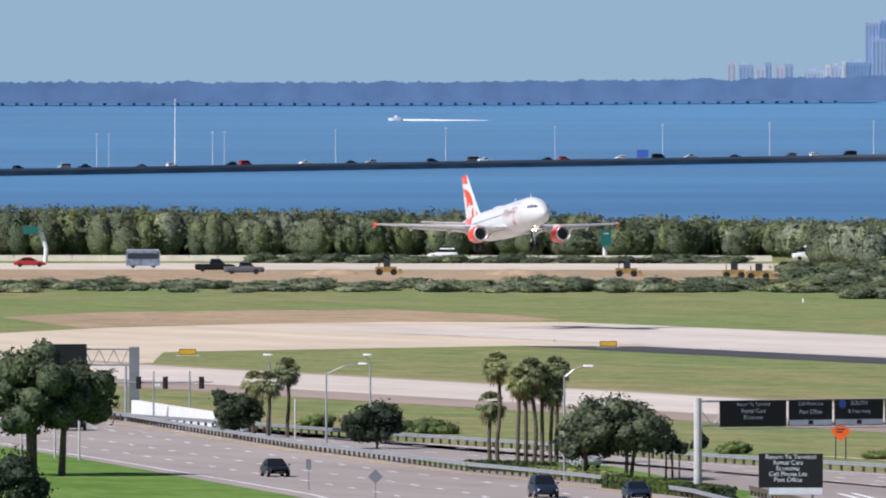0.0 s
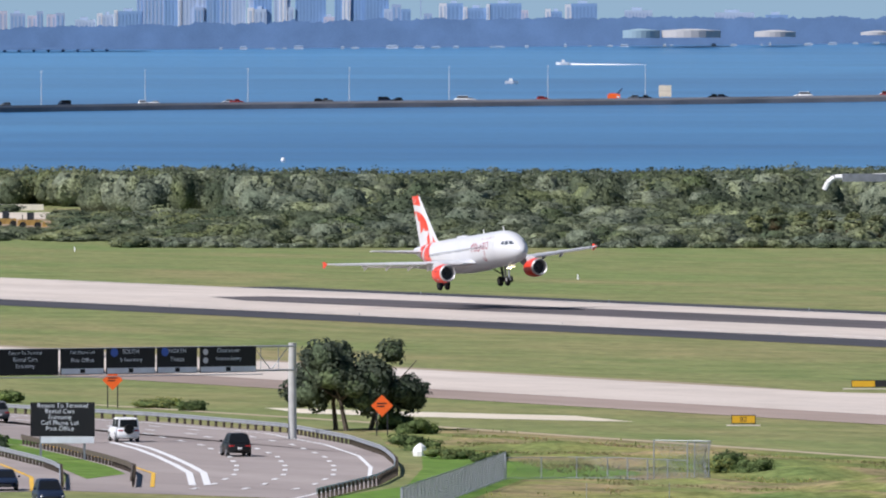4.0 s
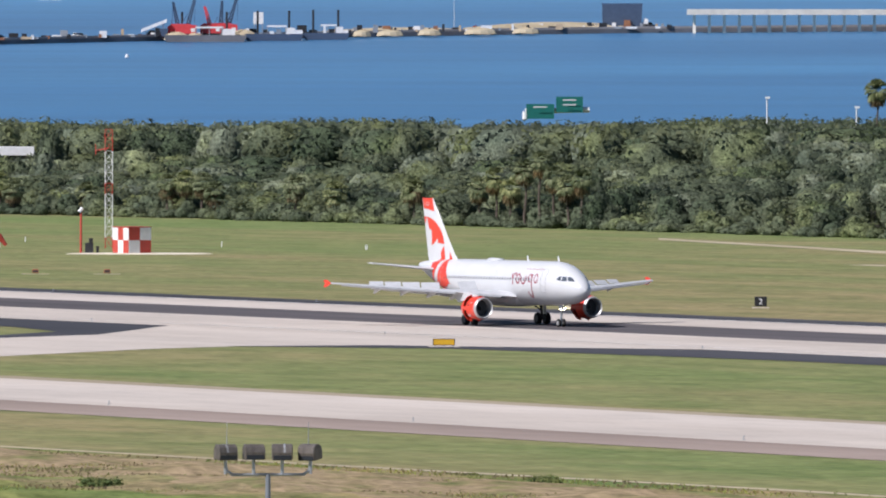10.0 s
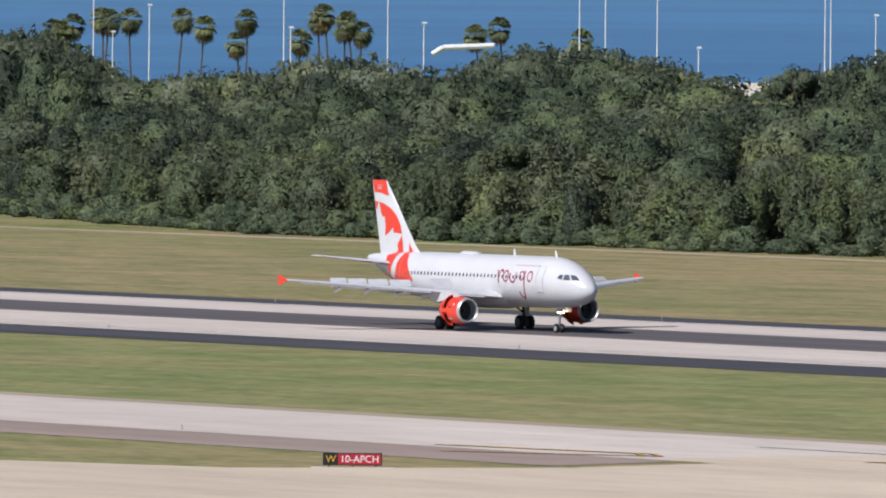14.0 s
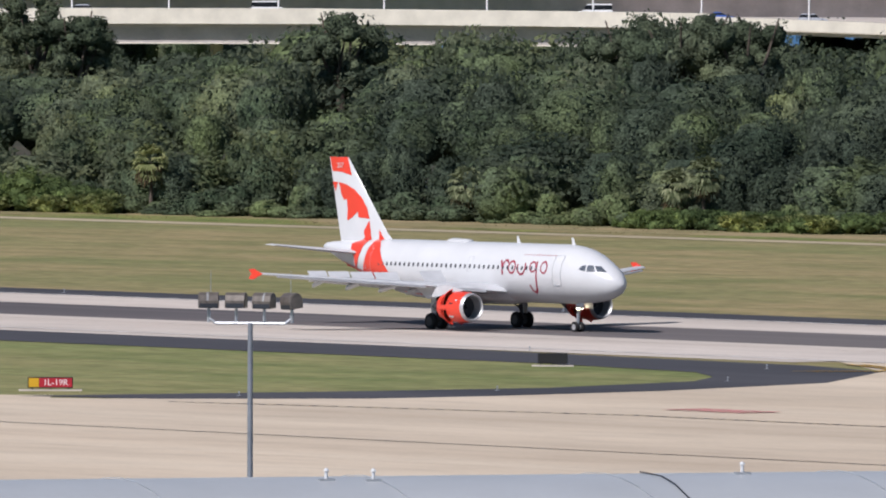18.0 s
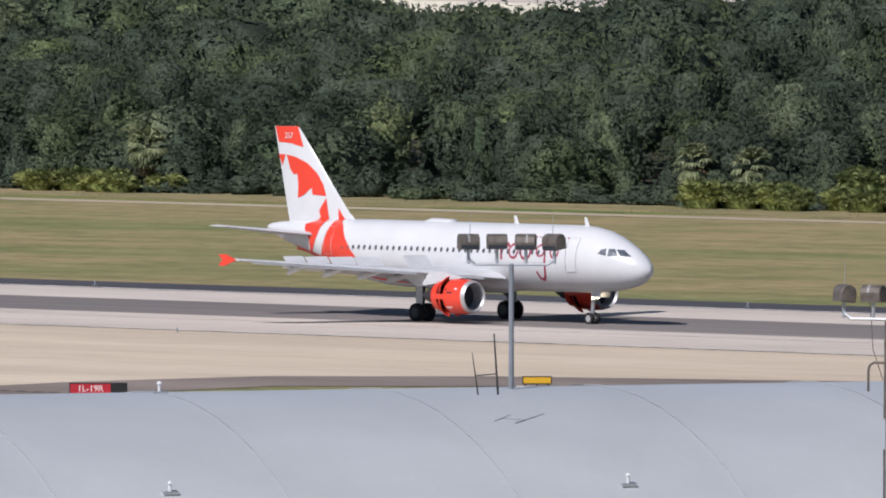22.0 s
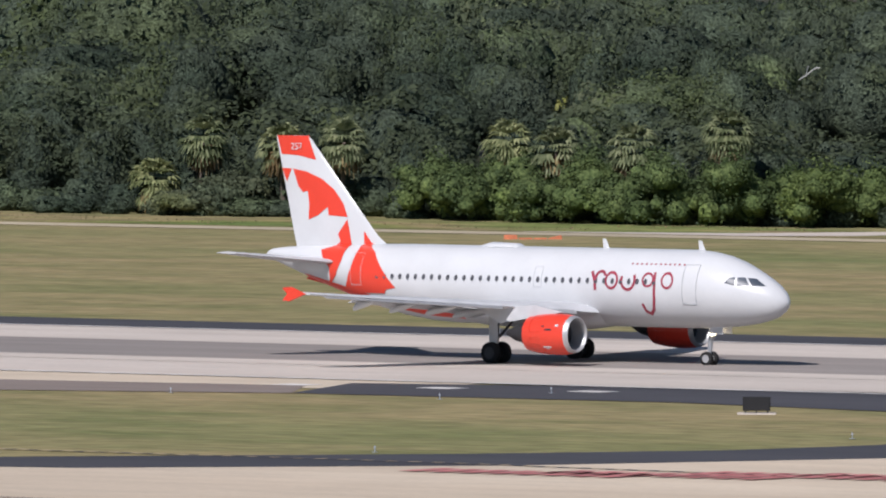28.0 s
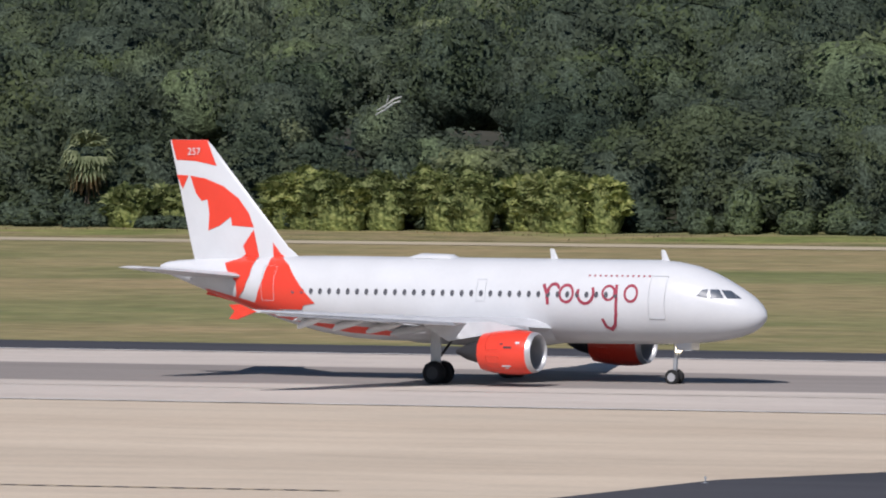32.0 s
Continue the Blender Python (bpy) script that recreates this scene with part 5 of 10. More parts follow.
    for side in (-1, 1):
        def dd(k):
            return 11.3 - k * 1.06 if side < 0 else 6.3 + k * 1.06
        def arc(k, z, w, h_, a0, a1, m=14):
            return [(dd(k) + (1 if side > 0 else -1) * w / 2 * math.cos(radians(a0 + (a1 - a0) * i / m)), z + h_ / 2 * math.sin(radians(a0 + (a1 - a0) * i / m))) for i in range(m + 1)]
        shapes = {
            "wordmark_bar": strokes([(dd(0.02), 4.86), (dd(0.22), 4.42), (dd(0.26), 3.98)], 0.17),
            "wordmark_arc": strokes(arc(0.56, 4.52, 0.62, 0.80, 170, 35), 0.15),
            "wordmark_ring": ring_shape(dd(1.22), 4.46, 0.86, 0.98, 0.30),
            "wordmark_arc.001": strokes(arc(2.22, 4.5, 0.86, 1.02, 165, 385), 0.15),
            "wordmark_ring.001": ring_shape(dd(3.42), 4.52, 0.78, 0.80, 0.30),
            "wordmark_tail": strokes([(dd(3.80), 4.86), (dd(3.84), 4.2), (dd(3.80), 3.5), (dd(3.66), 2.96), (dd(3.42), 2.72), (dd(3.18), 2.86), (dd(3.06), 3.2)], 0.16),
            "wordmark_ring.002": ring_shape(dd(4.58), 4.50, 0.80, 0.92, 0.30),
        }
        for nm, polys in shapes.items():
            b = Build()
            for pg in polys:
                dcl = decal(pg, skin, side, 0.016, 0.12, 0.3)
                b.add(dcl.v, dcl.f)
            part(nm.split(".")[0], b, M_WORD, fus, "red painted wordmark stroke")
        for k in range(12):
            d0 = (8.85 - k * 0.3) if side < 0 else 5.6 + k * 0.3
            part("small_bar", decal([(d0, 5.30), (d0 + 0.12, 5.30), (d0 + 0.12, 5.38), (d0, 5.38)], skin, side, 0.012), M_WORD, fus, "small red bar of writing")
    # roof antenna fairing and blades
    b = Build().loft([[(NOSE_X - d, w * math.cos(2 * math.pi * k / 10), FUS_Z + 2.02 + hh * math.sin(2 * math.pi * k / 10)) for k in range(10)] for d, w, hh in ((17.0, 0.1, 0.03), (17.4, 0.55, 0.2), (19.0, 0.6, 0.24), (19.8, 0.1, 0.04))])
    part("antenna_fairing", b, M_PLANE, pl, "low white dome on the roof", smooth=True, edge=60)
    for d in (5.3, 11.45):
        b = Build().loft([[(NOSE_X - d - off, y, z) for off, y in ((0, 0), (0.2, 0.03), (0.42, 0), (0.2, -0.03))] for z, off0 in ((FUS_Z + 2.0, 0),)] + [[(NOSE_X - d - 0.25 - off, y, FUS_Z + 2.55) for off, y in ((0, 0), (0.1, 0.02), (0.22, 0), (0.1, -0.02))]])
        part("blade_antenna", b, M_PLANE, pl)
    # wings, flaps, fences, engines, gear
    for side, nm in ((1, "left"), (-1, "right")):
        secs = []
        for y, le, ch, z in WING:
            secs.append([(NOSE_X - le - a, side * y, z + h_) for a, h_ in wing_section(ch, 0.13 if y < 4 else 0.11)])
        wing = part("wing", Build().loft(secs), M_GREYWING, pl, "pale grey wing with flaps extended", smooth=True, edge=40)
        # lowered trailing flaps
        for ya, yb in ((2.3, 6.2), (6.3, 12.6)):
            secs = []
            for y in (ya, yb):
                _, le, ch, z = wing_at(y)
                c2 = ch * 0.22
                secs.append([(NOSE_X - (le + ch * 0.93 + a * math.cos(0.26)) - h_ * 0.25, side * y, z - 0.10 - a * math.sin(0.26) + h_) for a, h_ in wing_section(c2, 0.14, 6)])
            part("flap", Build().loft(secs), M_GREYWING, wing, smooth=True, edge=40)
        # lowered slats
        for ya, yb in ((3.0, 5.0), (6.7, 11.2), (11.3, 16.2)):
            secs = []
            for y in (ya, yb):
                _, le, ch, z = wing_at(y)
                secs.append([(NOSE_X - (le - 0.30 + a), side * y, z - 0.16 + h_ + a * 0.25) for a, h_ in wing_section(ch * 0.13 + 0.1, 0.3, 5)])
            part("slat", Build().loft(secs), M_ALU, wing, smooth=True, edge=40)
        # spoilers, hinged along the upper skin
        for ya, yb in ((3.2, 4.9), (6.8, 8.5), (8.6, 10.2), (10.3, 11.8), (11.9, 13.2)):
            _, le, ch, z = wing_at((ya + yb) / 2)
            hinge = Vector((NOSE_X - le - ch * 0.66, side * (ya + yb) / 2, z + ch * 0.062))
            sweep = (wing_at(yb)[1] + wing_at(yb)[2] * 0.66 - wing_at(ya)[1] - wing_at(ya)[2] * 0.66) / (yb - ya)
            hy = (yb - ya) / 2 * 1.02
            c2 = ch * 0.24
            sp = part("spoiler", Build().loft([[(-a * c2, hy, h_), (-a * c2, -hy, h_), (-a * c2, -hy, h_ + 0.04), (-a * c2, hy, h_ + 0.04)] for a, h_ in ((0, 0), (0.5, -0.01), (1, -0.05))]), M_GREYWING, wing, "grey spoiler panel")
            turn = side * math.degrees(math.atan(sweep))
            sp.matrix_basis = pose(*hinge, 0, 0, turn)
            SPOILERS.append((sp, hinge, turn))
        # flap track fairings
        for y in (4.9, 7.3, 9.8, 12.3):
            _, le, ch, z = wing_at(y)
            rings = [[(NOSE_X - (le + ch * f), side * y + w * math.cos(2 * math.pi * k / 8), z - dz + hh * math.sin(2 * math.pi * k / 8)) for k in range(8)]
                     for f, w, hh, dz in ((0.55, 0.03, 0.03, 0.10), (0.70, 0.13, 0.15, 0.22), (0.95, 0.15, 0.20, 0.36), (1.06, 0.12, 0.17, 0.46), (1.12, 0.04, 0.06, 0.56))]
            part("flap_track_fairing", Build().loft(rings), M_PLANE, wing, smooth=True, edge=50)
        # wingtip fence
        _, le, ch, z = WING[-1]
        b = Build().loft([[(NOSE_X - le - 0.25, side * 16.92, z), (NOSE_X - le - 1.15, side * 16.95, z + 0.36), (NOSE_X - le - 1.75, side * 16.95, z + 0.32), (NOSE_X - le - 1.45, side * 16.92, z), (NOSE_X - le - 1.75, side * 16.95, z - 0.36), (NOSE_X - le - 1.3, side * 16.95, z - 0.40)],
                          [(NOSE_X - le - 0.3, side * 17.0, z), (NOSE_X - le - 1.17, side * 17.02, z + 0.34), (NOSE_X - le - 1.72, side * 17.02, z + 0.30), (NOSE_X - le - 1.44, side * 17.0, z), (NOSE_X - le - 1.72, side * 17.02, z - 0.34), (NOSE_X - le - 1.32, side * 17.02, z - 0.38)]])
        part("wingtip_fence", b, M_RED, wing, "red wingtip fence")
        # tailplane
        secs = []
        for y, le, ch, z in ((0.7, 28.4, 3.7, 5.0), (6.2, 31.4, 1.35, 5.62)):
            secs.append([(NOSE_X - le - a, side * y, z + h_) for a, h_ in wing_section(ch, 0.10)])
        part("tailplane", Build().loft(secs), M_GREYWING, pl, "pale grey tailplane", smooth=True, edge=40)
        # engine
        ey, ez, ex = side * 5.75, 1.72, NOSE_X - 9.5
        def ring(a, r, n=28):
            return [(ex - a, ey + 0.91 * r * math.cos(2 * math.pi * k / n), ez + 0.91 * r * math.sin(2 * math.pi * k / n)) for k in range(n)]

        eng = part("engine", Build().loft([ring(a, r) for a, r in ((0.25, 1.10), (0.6, 1.17), (1.1, 1.20), (1.70, 1.18), (1.70, 1.0))], caps=False), M_RED, pl, "bright red engine cowling", smooth=True, edge=50)
        part("nozzle_ring", Build().loft([ring(a, r) for a, r in ((2.42, 0.97), (2.42, 1.10), (2.95, 0.99), (2.95, 0.9), (2.3, 0.93))], caps=False), M_RED, eng, smooth=True, edge=50)
        part("reverser_duct", Build().loft([ring(a, r) for a, r in ((1.60, 0.96), (2.45, 0.96))], caps=False), M_DARKMETAL, eng, "dark duct behind the reverser doors")
        for th in (0, 90, 180, 270):
            secs = []
            for a, r in ((1.69, 1.178), (2.43, 1.098)):
                secs.append([(ex - a, ey + 0.91 * q * math.cos(radians(th + f)), ez + 0.91 * q * math.sin(radians(th + f))) for f, q in ((-9, r), (0, r), (9, r), (9, 0.97), (-9, 0.97))])
            part("reverser_strut", Build().loft(secs), M_RED, eng)
        for th in (45, 135, 225, 315):
            secs = []
            for a, r in ((1.712, 1.176), (2.06, 1.142), (2.408, 1.10)):
                secs.append([(2.15 - a, -0.91 * q * math.sin(radians(f)), 0.91 * (q * math.cos(radians(f)) - 1.0)) for q, row in ((r, (-35.5, -18, 0, 18, 35.5)), (r - 0.06, (35.5, 18, 0, -18, -35.5))) for f in row])
            door = part("reverser_door", Build().loft(secs), M_RED, eng, "red pivoting reverser door")
            door.matrix_basis = Matrix.Translation((ex - 2.15, ey + 0.91 * math.cos(radians(th)), ez + 0.91 * math.sin(radians(th)))) @ Matrix.Rotation(radians(th - 90), 4, "X")
            REVERSERS.append((door, door.matrix_basis.copy()))
        for a0, th0, da, dth, m_, nm_ in ((0.95, 12, 0.42, 5, M_DARKMETAL, "latch"), (1.05, -38, 0.5, 4, M_PLANE, "stencil_bar"), (1.2, -44, 0.2, 3, M_PLANE, "stencil_bar"), (0.55, 24, 0.2, 6, M_PLANE, "stencil_bar"), (1.45, 22, 0.14, 4, M_DARKMETAL, "vent")):
            q_ = [(ex - a0 - da * u, ey + side * 0.91 * 1.215 * math.cos(radians(th0 + dth * v)), ez + 0.91 * 1.215 * math.sin(radians(th0 + dth * v))) for u, v in ((0, 0), (1, 0), (1, 1), (0, 1))]
            part(nm_, Build().add(q_ + [(x_, ey + (y_ - ey) * 0.985, ez + (z_ - ez) * 0.985) for x_, y_, z_ in q_], [(0, 1, 2, 3), (0, 1, 5, 4), (1, 2, 6, 5), (2, 3, 7, 6), (3, 0, 4, 7)]), m_, eng)
        part("inlet_lip", Build().loft([[(ex - a, ey + 0.91 * r * math.cos(2 * math.pi * k / 28), ez + 0.91 * r * math.sin(2 * math.pi * k / 28)) for k in range(28)] for a, r in
                                       ((0.26, 1.105), (0.08, 1.05), (0.0, 0.98), (0.05, 0.92), (0.3, 0.87), (0.9, 0.86))], caps=False), M_ALU, eng, "polished metal inlet lip", smooth=True, edge=60)
        part("fan", Build().loft([[(ex - a, ey + 0.91 * r * math.cos(2 * math.pi * k / 28), ez + 0.91 * r * math.sin(2 * math.pi * k / 28)) for k in range(28)] for a, r in ((0.9, 0.88), (1.0, 0.3), (0.6, 0.02))]), M_DARKMETAL, eng, "dark fan and spinner")
        part("exhaust_cone", Build().loft([[(ex - a, ey + 0.91 * r * math.cos(2 * math.pi * k / 20), ez + 0.91 * r * math.sin(2 * math.pi * k / 20)) for k in range(20)] for a, r in ((2.2, 0.86), (3.1, 0.66), (3.9, 0.44), (4.5, 0.12))]), M_DARKMETAL, eng, "dark exhaust cone", smooth=True, edge=60)
        _, le, ch, z = wing_at(5.75)
        b = Build().loft([[(ex - 0.9, ey - 0.12, ez + 1.15), (ex - 0.9, ey + 0.12, ez + 1.15), (ex - 4.9, ey + 0.18, ez + 0.5), (ex - 4.9, ey - 0.18, ez + 0.5)],
                          [(ex - 2.6, ey - 0.12, z + 0.12), (ex - 2.6, ey + 0.12, z + 0.12), (NOSE_X - le - ch * 0.6, ey + 0.15, z - 0.1), (NOSE_X - le - ch * 0.6, ey - 0.15, z - 0.1)]])
        part("pylon", b, M_GREYWING, eng)
        # main gear
        gear = part("main_gear_leg", Build().tube((0, side * 3.8, 0.58), (-0.1, side * 3.6, 2.7), 0.13, 0.16, 10).tube((0, side * 3.35, 0.58), (0, side * 4.25, 0.58), 0.08, 0.08, 8).tube((0.02, side * 3.75, 1.3), (0.05, side * 2.2, 2.3), 0.07, 0.07, 6), M_DARKMETAL, pl, "metal main gear leg")
        part("gear_door", Build().box(-0.28, side * 4.05 - 0.02, 1.05, 0.28, side * 4.05 + 0.02, 2.7), M_GREYWING, gear)
        for dy in (-0.46, 0.46):
            wheel("main_wheel", pl, (0, side * 3.8 + dy, 0.58), 0.58, 0.4, M_DARKMETAL)
    leg = part("nose_gear_leg", Build().tube((11.04, 0, 0.38), (11.2, 0, 2.3), 0.11, 0.14, 10).tube((11.04, -0.25, 0.38), (11.04, 0.25, 0.38), 0.05, 0.05, 8).tube((11.1, 0, 1.2), (11.9, 0, 2.2), 0.05, 0.05, 6), M_GALV, pl, "metal nose gear leg")
    for dy in (-0.25, 0.25):
        wheel("nose_wheel", pl, (11.04, dy, 0.38), 0.38, 0.22)
        part("landing_light", Build().tube((11.25, dy * 0.7, 1.72), (11.33, dy * 0.7, 1.72), 0.13, 0.13, 12), M_LAMP, leg, "lit landing light")
        part("gear_door", Build().box(11.35, dy * 1.6 - 0.01, 1.7, 12.2, dy * 1.6 + 0.01, 2.1), M_PLANE, leg)
    return pl


def wheel(name, parent, at, r, w, hub=None):
    """A wheel that turns: its own object, centred on its axle."""
    ob = new(name)
    ob.parent = parent
    ob.matrix_basis = Matrix.Translation(at)
    prof = ((r * 0.55, -w / 2), (r * 0.85, -w / 2), (r * 0.97, -w * 0.38), (r, -w * 0.2), (r, w * 0.2), (r * 0.97, w * 0.38), (r * 0.85, w / 2), (r * 0.55, w / 2))
    part("tyre", Build().loft([[(rr * math.cos(2 * math.pi * k / 24), y, rr * math.sin(2 * math.pi * k / 24)) for k in range(24)] for rr, y in prof]), M_TYRE, ob, smooth=True, edge=50)
    part("rim", Build().loft([[(rr * math.cos(2 * math.pi * k / 16), y, rr * math.sin(2 * math.pi * k / 16)) for k in range(16)] for rr, y in ((r * 0.56, -w / 2 - 0.01), (r * 0.2, -w * 0.3), (r * 0.2, w * 0.3), (r * 0.56, w / 2 + 0.01))]), hub or M_ALU, ob)
    return ob


airliner = make_airliner()

# ---------------------------------------------------------------- lettering


def letters(body, size, mat, parent, m, name="lettering", label=""):
    cu = bpy.data.curves.new("lettering", "FONT")
    cu.body, cu.size, cu.align_x, cu.align_y = body, size, "CENTER", "CENTER"
    tmp = new("lettering_text", cu)
    me = bpy.data.meshes.new_from_object(tmp)
    bpy.data.objects.remove(tmp)
    me.materials.clear()
    me.materials.append(mat)
    ob = part(name, me, mat, parent, label)
    ob.matrix_basis = m
    return ob


def facing(x, y, z=0.0, turn=0.0):
    """A pose whose -y side faces the camera's place."""
    return Matrix.Translation((x, y, z)) @ rot_z(math.atan2(-x, y) + radians(turn))


UPRIGHT = Matrix.Rotation(radians(90), 4, "X")

# ---------------------------------------------------------------- airfield signs
M_SIGNRED = paint("red_sign_face", (0.42, 0.02, 0.035), 0.5)
M_SIGNYEL = paint("yellow_sign_face", (0.62, 0.36, 0.02), 0.5)


def guidance_sign(x, y, w, h, panels, label, turn=0.0):
    """A low airfield sign: a rounded box on short legs over a pale pad; panels: (share of the width, face, words, ink)."""
    sg = thing("guidance_sign", label, "sign", facing(x, y, 0, turn), "airfield signs")
    part("pad", Build().slab([(-w * 0.7, -0.9), (w * 0.7, -0.9), (w * 0.7, 0.7), (-w * 0.7, 0.7)], 0.0, 0.06), M_CONC, sg)
    for k in (-0.4, 0.0, 0.4):
        part("leg", Build().box(k * w - 0.04, -0.04, 0.05, k * w + 0.04, 0.04, 0.18), M_DARKMETAL, sg)
    part("case", Build().loft([[(sx * (w / 2 + dx), yy, 0.16 + dz + (h - 0.16 - 2 * dz) * (1 if up else 0)) for sx, up in ((-1, 0), (1, 0), (1, 1), (-1, 1))] for yy, dx, dz in ((-0.13, -0.03, 0.03), (-0.10, 0.0, 0.0), (0.10, 0.0, 0.0), (0.13, -0.03, 0.03))]), M_BLACK, sg)
    x0 = -w / 2 + 0.05
    for share, face, words, ink in panels:
        pw = (w - 0.1) * share
        part("face", Build().box(x0 + 0.01, -0.145, 0.22, x0 + pw - 0.01, -0.132, h - 0.06), face, sg)
        if words:
            letters(words, (h - 0.28) * 0.95, ink, sg, Matrix.Translation((x0 + pw / 2, -0.15, 0.2 + (h - 0.26) / 2)) @ UPRIGHT)
        x0 += pw
    return sg


guidance_sign(-1666.5, 536.5, 2.0, 0.8, [(1.0, M_SIGNYEL, "", M_BLACK)], "small yellow airfield guidance sign on grass")
guidance_sign(-1709.2, 604.2, 2.07, 0.76, [(1.0, M_SIGNYEL, "", M_BLACK)], "small yellow airfield guidance sign by the runway")
guidance_sign(-1096.0, 460.7, 1.94, 0.86, [(1.0, M_SIGNYEL, "B2", M_BLACK)], "yellow guidance sign beside the taxiway")
guidance_sign(-1210.1, 521.1, 3.8, 0.8, [(0.55, M_SIGNYEL, "", M_BLACK), (0.45, M_BLACK, "", M_SIGNYEL)], "yellow and black guidance sign by the taxiway")
guidance_sign(-1191.5, 530.1, 2.2, 0.8, [(0.3, M_SIGNYEL, "", M_BLACK), (0.7, M_SIGNRED, "", M_WHITE)], "red guidance sign with white marks at an exit")
guidance_sign(-1127.2, 529.3, 2.2, 0.85, [(0.7, M_SIGNRED, "", M_WHITE), (0.3, M_SIGNYEL, "", M_BLACK)], "red and yellow guidance sign at an exit")
guidance_sign(-1155.8, 594.3, 1.93, 0.74, [(1.0, M_SIGNYEL, "", M_BLACK)], "yellow guidance sign beside the runway")
guidance_sign(-737.3, 459.6, 3.47, 0.89, [(0.25, M_BLACK, "W", M_SIGNYEL), (0.75, M_SIGNRED, "10-APCH", M_WHITE)], "long red and black guidance sign on grass")
guidance_sign(-755.7, 439.5, 0.9, 0.5, [(1.0, M_BLACK, "", M_WHITE)], "small black airfield marker")
guidance_sign(-759.4, 525.6, 1.83, 0.81, [(0.6, M_BLACK, "W", M_SIGNYEL), (0.4, M_BLACK, "", M_WHITE)], "black guidance sign with a yellow letter")
guidance_sign(-734.3, 531.4, 2.66, 0.9, [(1.0, M_SIGNRED, "10-APCH", M_WHITE)], "dark red guidance sign with white lettering")
guidance_sign(-728.1, 538.0, 2.76, 0.83, [(0.24, M_SIGNYEL, "", M_BLACK), (0.76, M_SIGNRED, "1L-19R", M_WHITE)], "red guidance sign with white lettering")
guidance_sign(-629.6, 452.0, 1.47, 0.8, [(1.0, M_BLACK, "", M_WHITE)], "blank black back of a guidance sign")
guidance_sign(-748.2, 593.0, 1.92, 0.84, [(1.0, M_BLACK, "", M_WHITE)], "black distance sign seen from behind")
guidance_sign(-580.1, 538.3, 3.1, 0.78, [(0.72, M_SIGNRED, "1L-19R", M_WHITE), (0.28, M_BLACK, "", M_SIGNYEL)], "red and black guidance sign behind the hangar roof")
guidance_sign(-574.7, 565.8, 1.6, 0.6, [(1.0, M_SIGNYEL, "", M_BLACK)], "dark yellow guidance sign on the shoulder")
guidance_sign(-462.7, 525.3, 2.13, 0.85, [(0.35, M_BLACK, "W", M_SIGNYEL), (0.65, M_BLACK, "", M_WHITE)], "black guidance sign with a yellow letter")
guidance_sign(-416.8, 538.4, 2.62, 0.91, [(0.24, M_SIGNYEL, "W4", M_BLACK), (0.76, M_SIGNRED, "1L-19R", M_WHITE)], "red guidance sign with white runway numbers")
guidance_sign(-407.8, 591.9, 1.34, 0.85, [(1.0, M_BLACK, "", M_WHITE)], "blank black back of a guidance sign")
guidance_sign(-647.4, 688.6, 1.05, 1.19, [(1.0, M_BLACK, "4", M_WHITE)], "black runway distance sign with a white number")
guidance_sign(-963.0, 690.5, 1.22, 1.13, [(1.0, M_BLACK, "3", M_WHITE)], "black runway distance sign with a white number")
guidance_sign(*(-1291.7, 699.4), 1.22, 1.13, [(1.0, M_BLACK, "2", M_WHITE)], "black runway distance sign with a white number")
guidance_sign(-1606.5, 700.1, 1.33, 1.13, [(0.5, M_BLACK, "", M_WHITE), (0.5, M_BLACK, "", M_WHITE)], "black runway distance sign with two panels")

# striped barrier
sb = thing("striped_barrier", "yellow and black striped barrier board on grass", "barrier", facing(-754.0, 424.5))
for k in range(6):
    part("board", Build().loft([[(-0.94 + 0.313 * k + dx, yy, 0.15) for dx in (0, 0.30)] + [(-0.94 + 0.313 * k + dx, yy, 0.76) for dx in (0.30, 0)] for yy in (-0.05, 0.05)]), M_SIGNYEL if k % 2 else M_BLACK, sb)
for k in (-0.8, 0.8):
    part("foot", Build().box(k - 0.05, -0.3, 0, k + 0.05, 0.3, 0.16), M_DARKMETAL, sb)

# edge lights: short pale cones on base plates
_lt = Build().tube((0, 0, 0), (0, 0, 0.03), 0.25, 0.25, 10).tube((0, 0, 0.03), (0, 0, 0.30), 0.05, 0.05, 6).tube((0, 0, 0.30), (0, 0, 0.46), 0.09, 0.06, 8).mesh("edge_light", M_GALV)
_spots = [(-1750 + 61 * k, 611.5) for k in range(20)] + [(-1700 + 61 * k, 671.5) for k in range(31)] + [(-555 + 15.6 * k, 585.5 + 0.09 * 15.6 * k) for k in range(9)] + [(-590 + 31 * k, 519.5) for k in range(6)]
_spots += [(-396, 603), (-384, 590), (-388, 571), (-398, 547), (-430, 606), (-735, 600), (-718, 583), (-712, 560), (-713, 541), (-760, 603), (-289, 552), (-1100, 486), (-1050, 486), (-1000, 486), (-950, 486), (-900, 486), (-850, 486), (-800, 486)]
for x, y in _spots:
    ob = new("edge_light", _lt)
    ob.location = (x, y, 0.04)
    ob.scale = (0.62, 0.62, 0.62)
    tagged(ob, "small pale airfield edge light on its base", "airfield light", "edge lights")
